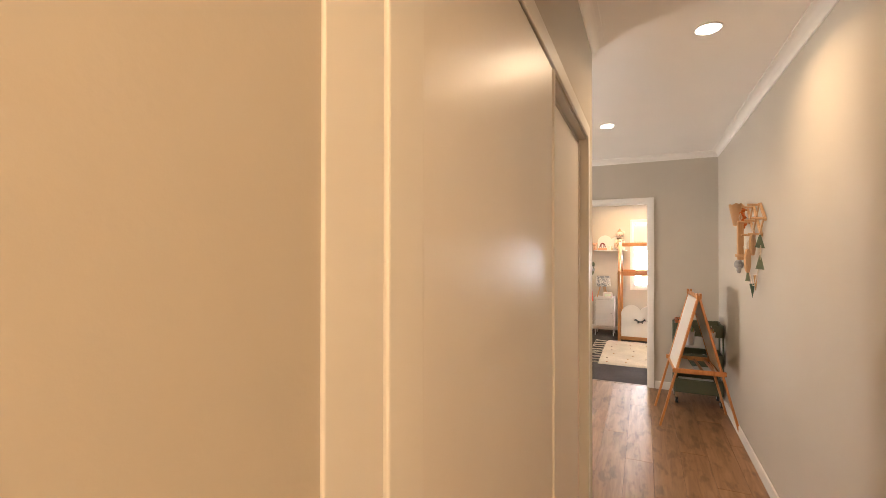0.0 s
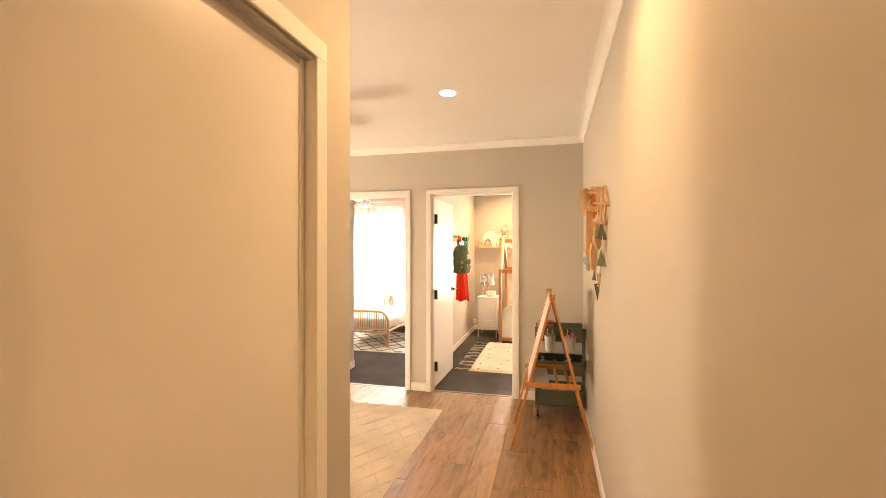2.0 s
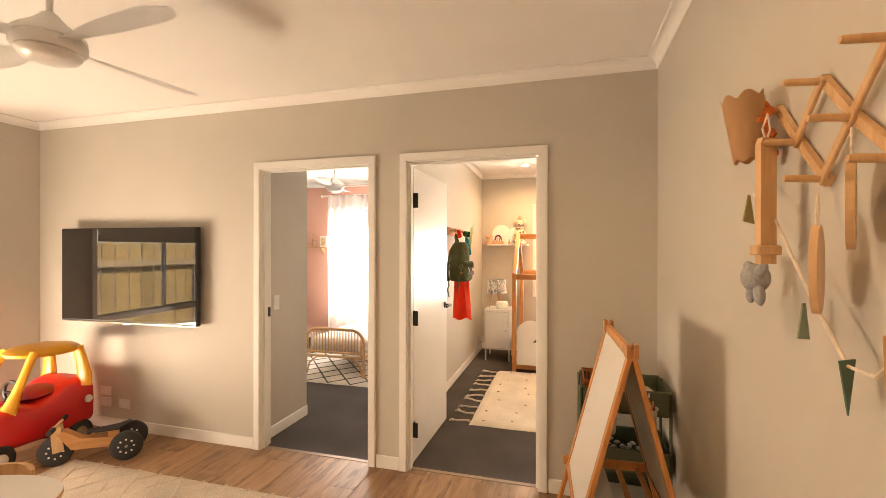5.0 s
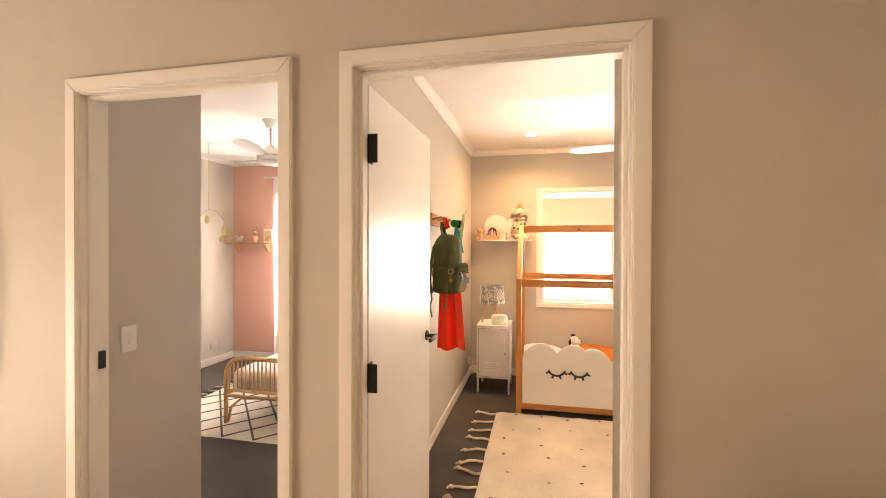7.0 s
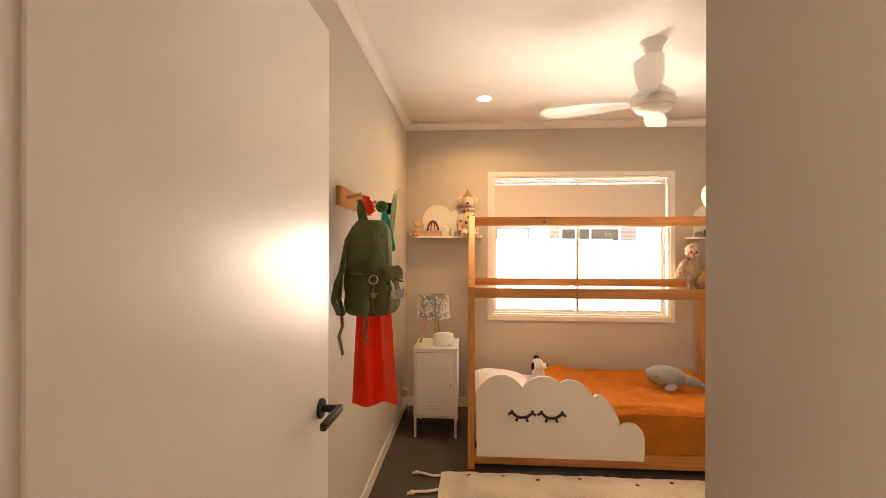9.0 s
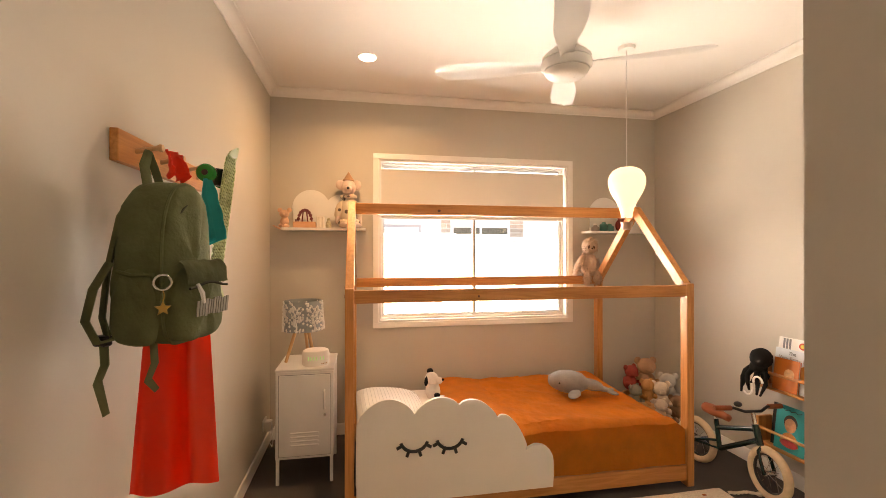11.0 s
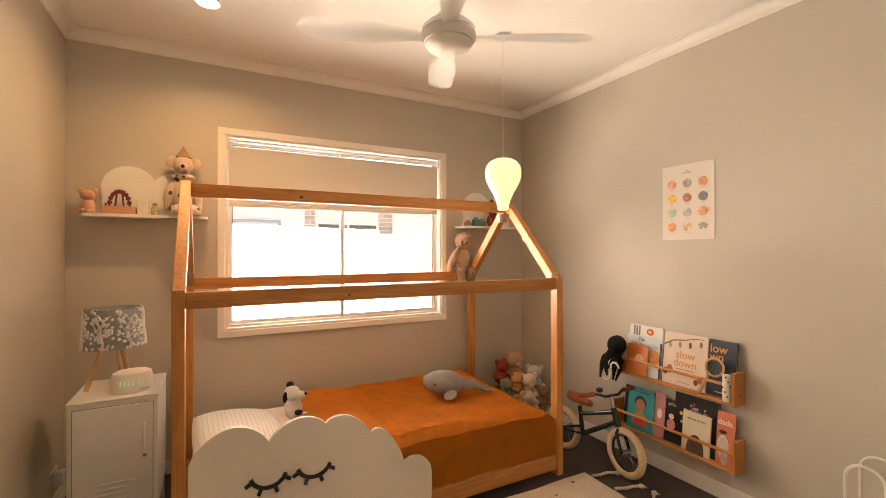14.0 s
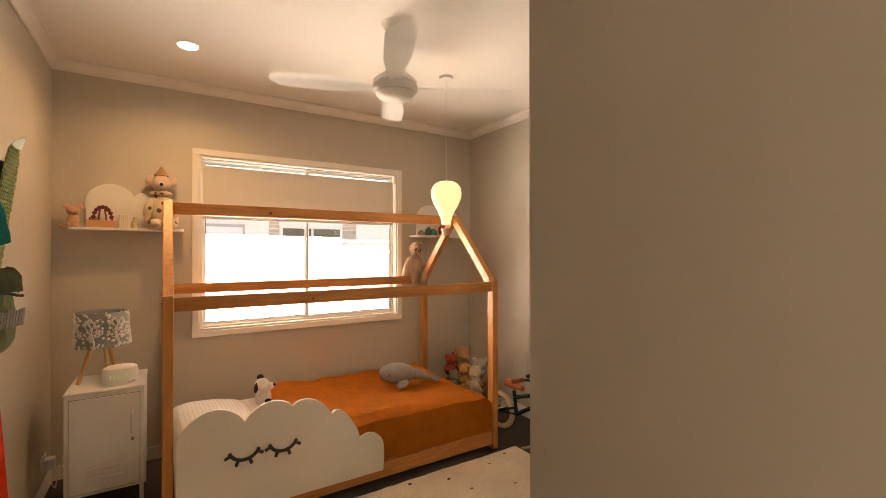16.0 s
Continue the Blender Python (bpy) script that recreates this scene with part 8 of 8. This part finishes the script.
def rattan_bed():
    x0, x1, y0, y1 = -2.56, -1.82, 6.98, 8.70
    d = thing("rattan_bed", pose(0, 0, 0), "natural rattan child bed with curved ends", "bed")
    def hoop(y, ztop, nsp):
        c = (x0 + x1) / 2
        hw = (x1 - x0) / 2
        pts = [(x0, y, 0.02), (x0, y, 0.24), (x0, y, ztop - 0.15)] + [(x0 + 0.15 - 0.15 * math.cos(radians(a)), y, ztop - 0.15 + 0.15 * math.sin(radians(a))) for a in range(15, 91, 15)] + [(x1 - 0.15 + 0.15 * math.sin(radians(a)), y, ztop - 0.15 + 0.15 * math.cos(radians(a))) for a in range(0, 91, 15)] + [(x1, y, 0.24), (x1, y, 0.02)]
        bm = BM()
        tube(bm, pts, 0.018, 10)
        part("hoop", bm, RATTAN, d, "", True)
        for z in (0.24, 0.285):
            bm = BM()
            tube(bm, [(x0, y, z), (x1, y, z)], 0.014, 8)
            part("cross_cane", bm, RATTAN, d, "", True)
        for i in range(nsp):
            x = x0 + 0.035 + (x1 - x0 - 0.07) * i / (nsp - 1)
            u = min(x - x0, x1 - x)
            zt = ztop if u > 0.15 else ztop - 0.15 + math.sqrt(max(0, 0.15 ** 2 - (0.15 - u) ** 2))
            bm = BM()
            tube(bm, [(x, y, 0.285), (x, y, zt)], 0.006, 6)
            part("spindle", bm, RATTAN, d, "", True)
        for xa, s in ((x0, 1), (x1, -1)):
            bm = BM()
            tube(bm, [(xa + s * 0.02, y, 0.03), (xa + s * 0.05, y, 0.15), (xa + s * 0.14, y, 0.225), (xa + s * 0.26, y, 0.235)], 0.011, 8)
            part("brace", bm, RATTAN, d, "", True)
    hoop(y0, 0.55, 19)
    hoop(y1, 0.72, 19)
    for x in (x0, x1):
        bm = BM()
        tube(bm, [(x, y0, 0.255), (x, y1, 0.255)], 0.018, 10)
        part("side_cane", bm, RATTAN, d, "", True)
    m = thing("bed_cover", pose(0, 0, 0), "white printed cover on a child mattress", "bed cover")
    part("cover", soft_box(x0 + 0.03, x1 - 0.03, y0 + 0.03, y1 - 0.03, 0.26, 0.44, 0.05, 10, 0.008, 9, 2.0), mat("speckled_linen", (0.76, 0.72, 0.68), 0.9, var=0.16, scale=28, bump=0.3), m, "", True)


rattan_bed()
soft_toy("toy_rabbit", pose(-2.33, 8.45, 0.455), "pink-beige rabbit toy at the bed head", [((0, 0, 0.06), (0.06, 0.05, 0.07), (0, 0, 0)), ((0, -0.01, 0.15), (0.045, 0.045, 0.045), (0, 0, 0)), ((-0.03, 0, 0.23), (0.014, 0.010, 0.05), (0, -8, 0)), ((0.03, 0, 0.23), (0.014, 0.010, 0.05), (0, 8, 0))], PEACH)

RUG3 = carpet_mat("ivory_wool", (0.62, 0.56, 0.49), (0.80, 0.75, 0.68), 150)
d, body = pile_rug("pink_room_rug", pose(-3.22, 6.75, 0.0), 1.9, 1.5, RUG3, "ivory rug with dark diamond lines and fringe", "rug", 0.005, 9, 0.014)
LINE = mat("charcoal_wool", (0.10, 0.09, 0.085), 0.95, bump=0.5)
for sgn in (1, -1):
    for k in range(-6, 11):
        c = k * 0.27
        pts = []
        for i in range(50):
            y = 1.5 * i / 49
            x = c + sgn * y * 0.85
            if 0.02 < x < 1.88:
                pts.append((x, y, 0.016))
        if len(pts) > 4:
            bm = BM()
            tube(bm, pts, 0.009, 5, flat=0.5)
            part("line", bm, LINE, d)
for k in range(26):
    y = 0.03 + k * 0.058
    bm = BM()
    tube(bm, [(0.0, y, 0.01), (-0.05, y + 0.008 * math.sin(k * 2.0), 0.010), (-0.10, y + 0.02 * math.sin(k * 1.3), 0.006)], [0.007, 0.006, 0.004], 6)
    part("fringe_strand", bm, ROPE if k % 2 else LINE, d, "", True)

d = thing("pink_room_shelf", pose(-3.70, BY1, 1.50), "light timber wall shelf on small brackets", "wall shelf")
bm = BM()
bx(bm, -0.30, 0.34, -0.14, 0.0, -0.018, 0.0, 0.003)
part("board", bm, BEECH, d)
for x in (-0.2, 0.24):
    bm = BM()
    plate(bm, [(-0.11, -0.018), (0, -0.018), (0, -0.12), (-0.012, -0.12), (-0.10, -0.03)], x - 0.01, x + 0.01, axes="yz")
    part("bracket", bm, BEECH, d)
soft_toy("toy_rabbit", pose(-3.60, 8.80, 1.50), "small tan rabbit toy on the timber shelf", [((0, 0, 0.05), (0.04, 0.035, 0.05), (0, 0, 0)), ((0, -0.01, 0.12), (0.03, 0.03, 0.03), (0, 0, 0)), ((-0.018, 0, 0.18), (0.009, 0.008, 0.04), (0, -8, 0)), ((0.018, 0, 0.18), (0.009, 0.008, 0.04), (0, 8, 0))], PEACH)
soft_toy("toy_duck", pose(-3.85, 8.80, 1.50), "small yellow and white toy on the timber shelf", [((0, 0, 0.035), (0.05, 0.04, 0.035), (0, 0, 0)), ((-0.03, -0.01, 0.075), (0.025, 0.025, 0.025), (0, 0, 0)), ((0.04, 0, 0.06), (0.022, 0.018, 0.03), (0, 30, 0))], CREAMF)
d = thing("small_picture", pose(-3.44, 8.83, 1.50), "small white framed picture leaning on a shelf", "picture")
bm = BM()
bx(bm, -0.06, 0.06, -0.01, 0.008, 0, 0.17, 0.003)
part("frame", bm, WHITE, d)
bm = BM()
bx(bm, -0.045, 0.045, -0.0125, -0.0105, 0.02, 0.15)
part("print", bm, mat("sun_print", (0.66, 0.48, 0.26), 0.7, var=0.3, scale=22), d)
d = thing("flower_ornament", pose(PX0 + 0.03, 8.74, 1.50), "pale yellow flower-shaped wall ornament", "ornament")
bm = BM()
for k in range(6):
    a = radians(60 * k)
    blob(bm, (0.012, 0.03 * math.cos(a), 0.06 + 0.055 * math.sin(a)), (0.012, 0.026, 0.026), sub=2)
blob(bm, (0.015, 0, 0.06), (0.015, 0.03, 0.03), sub=2)
part("petals", bm, mat("pale_yellow_felt", (0.66, 0.55, 0.26), 0.9), d, "", True)
d = thing("hanging_mobile", pose(-3.52, 7.9, 0), "brass wire mobile with pale leaf discs", "mobile")
bm = BM()
tube(bm, [(0.0, 0, CZ), (0.0, 0, 1.84)], 0.0012, 5)
tube(bm, [(-0.14, 0, 1.70), (-0.08, 0, 1.80), (0.0, 0, 1.85), (0.10, 0, 1.83), (0.19, 0, 1.72)], 0.0025, 6)
tube(bm, [(-0.14, 0, 1.70), (-0.14, 0, 1.55)], 0.0012, 5)
tube(bm, [(0.19, 0, 1.72), (0.19, 0, 1.66)], 0.0012, 5)
part("wire", bm, mat("brass_wire", (0.50, 0.36, 0.14), 0.3, metal=1.0), d)
for x, z, rz in ((-0.14, 1.50, 0.055), (-0.14, 1.41, 0.03), (0.19, 1.62, 0.05), (-0.02, 1.74, 0.045), (0.16, 1.53, 0.03)):
    bm = BM()
    plate(bm, [(x + a, z + b) for a, b in arc(0, 0, 0.03, 0, 345, 18, rz)], -0.002, 0.002)
    part("disc", bm, bpy.data.materials["pale_yellow_felt"], d)

# ---- floor planks ----
PW, PL = 0.182, 1.22
rp = random.Random(11)
plank_cache = {}


def plank_mesh(w, l):
    key = (round(w, 3), round(l, 3))
    if key not in plank_cache:
        bm = BM()
        bx(bm, -w / 2 + 0.0006, w / 2 - 0.0006, -l / 2 + 0.0006, l / 2 - 0.0006, -0.006, 0.0, 0.0014)
        plank_cache[key] = mesh_of("plank", bm, OAK)
    return plank_cache[key]


x = HX0 - 0.1
col = 0
while x < HX1:
    w = min(PW, HX1 - x)
    y = -1.7 - (col * 0.47) % PL
    while y < DY0 + 0.045:
        south = -1.7 if x + w > LX - 0.12 else LY - 0.09
        a, b = max(y, south), min(y + PL, DY0 + 0.045)
        if b - a > 0.02:
            ob = new("plank", plank_mesh(w, b - a))
            ob.parent = floor
            ob.location = (x + w / 2, (a + b) / 2, 0)
        y += PL
    x += PW
    col += 1
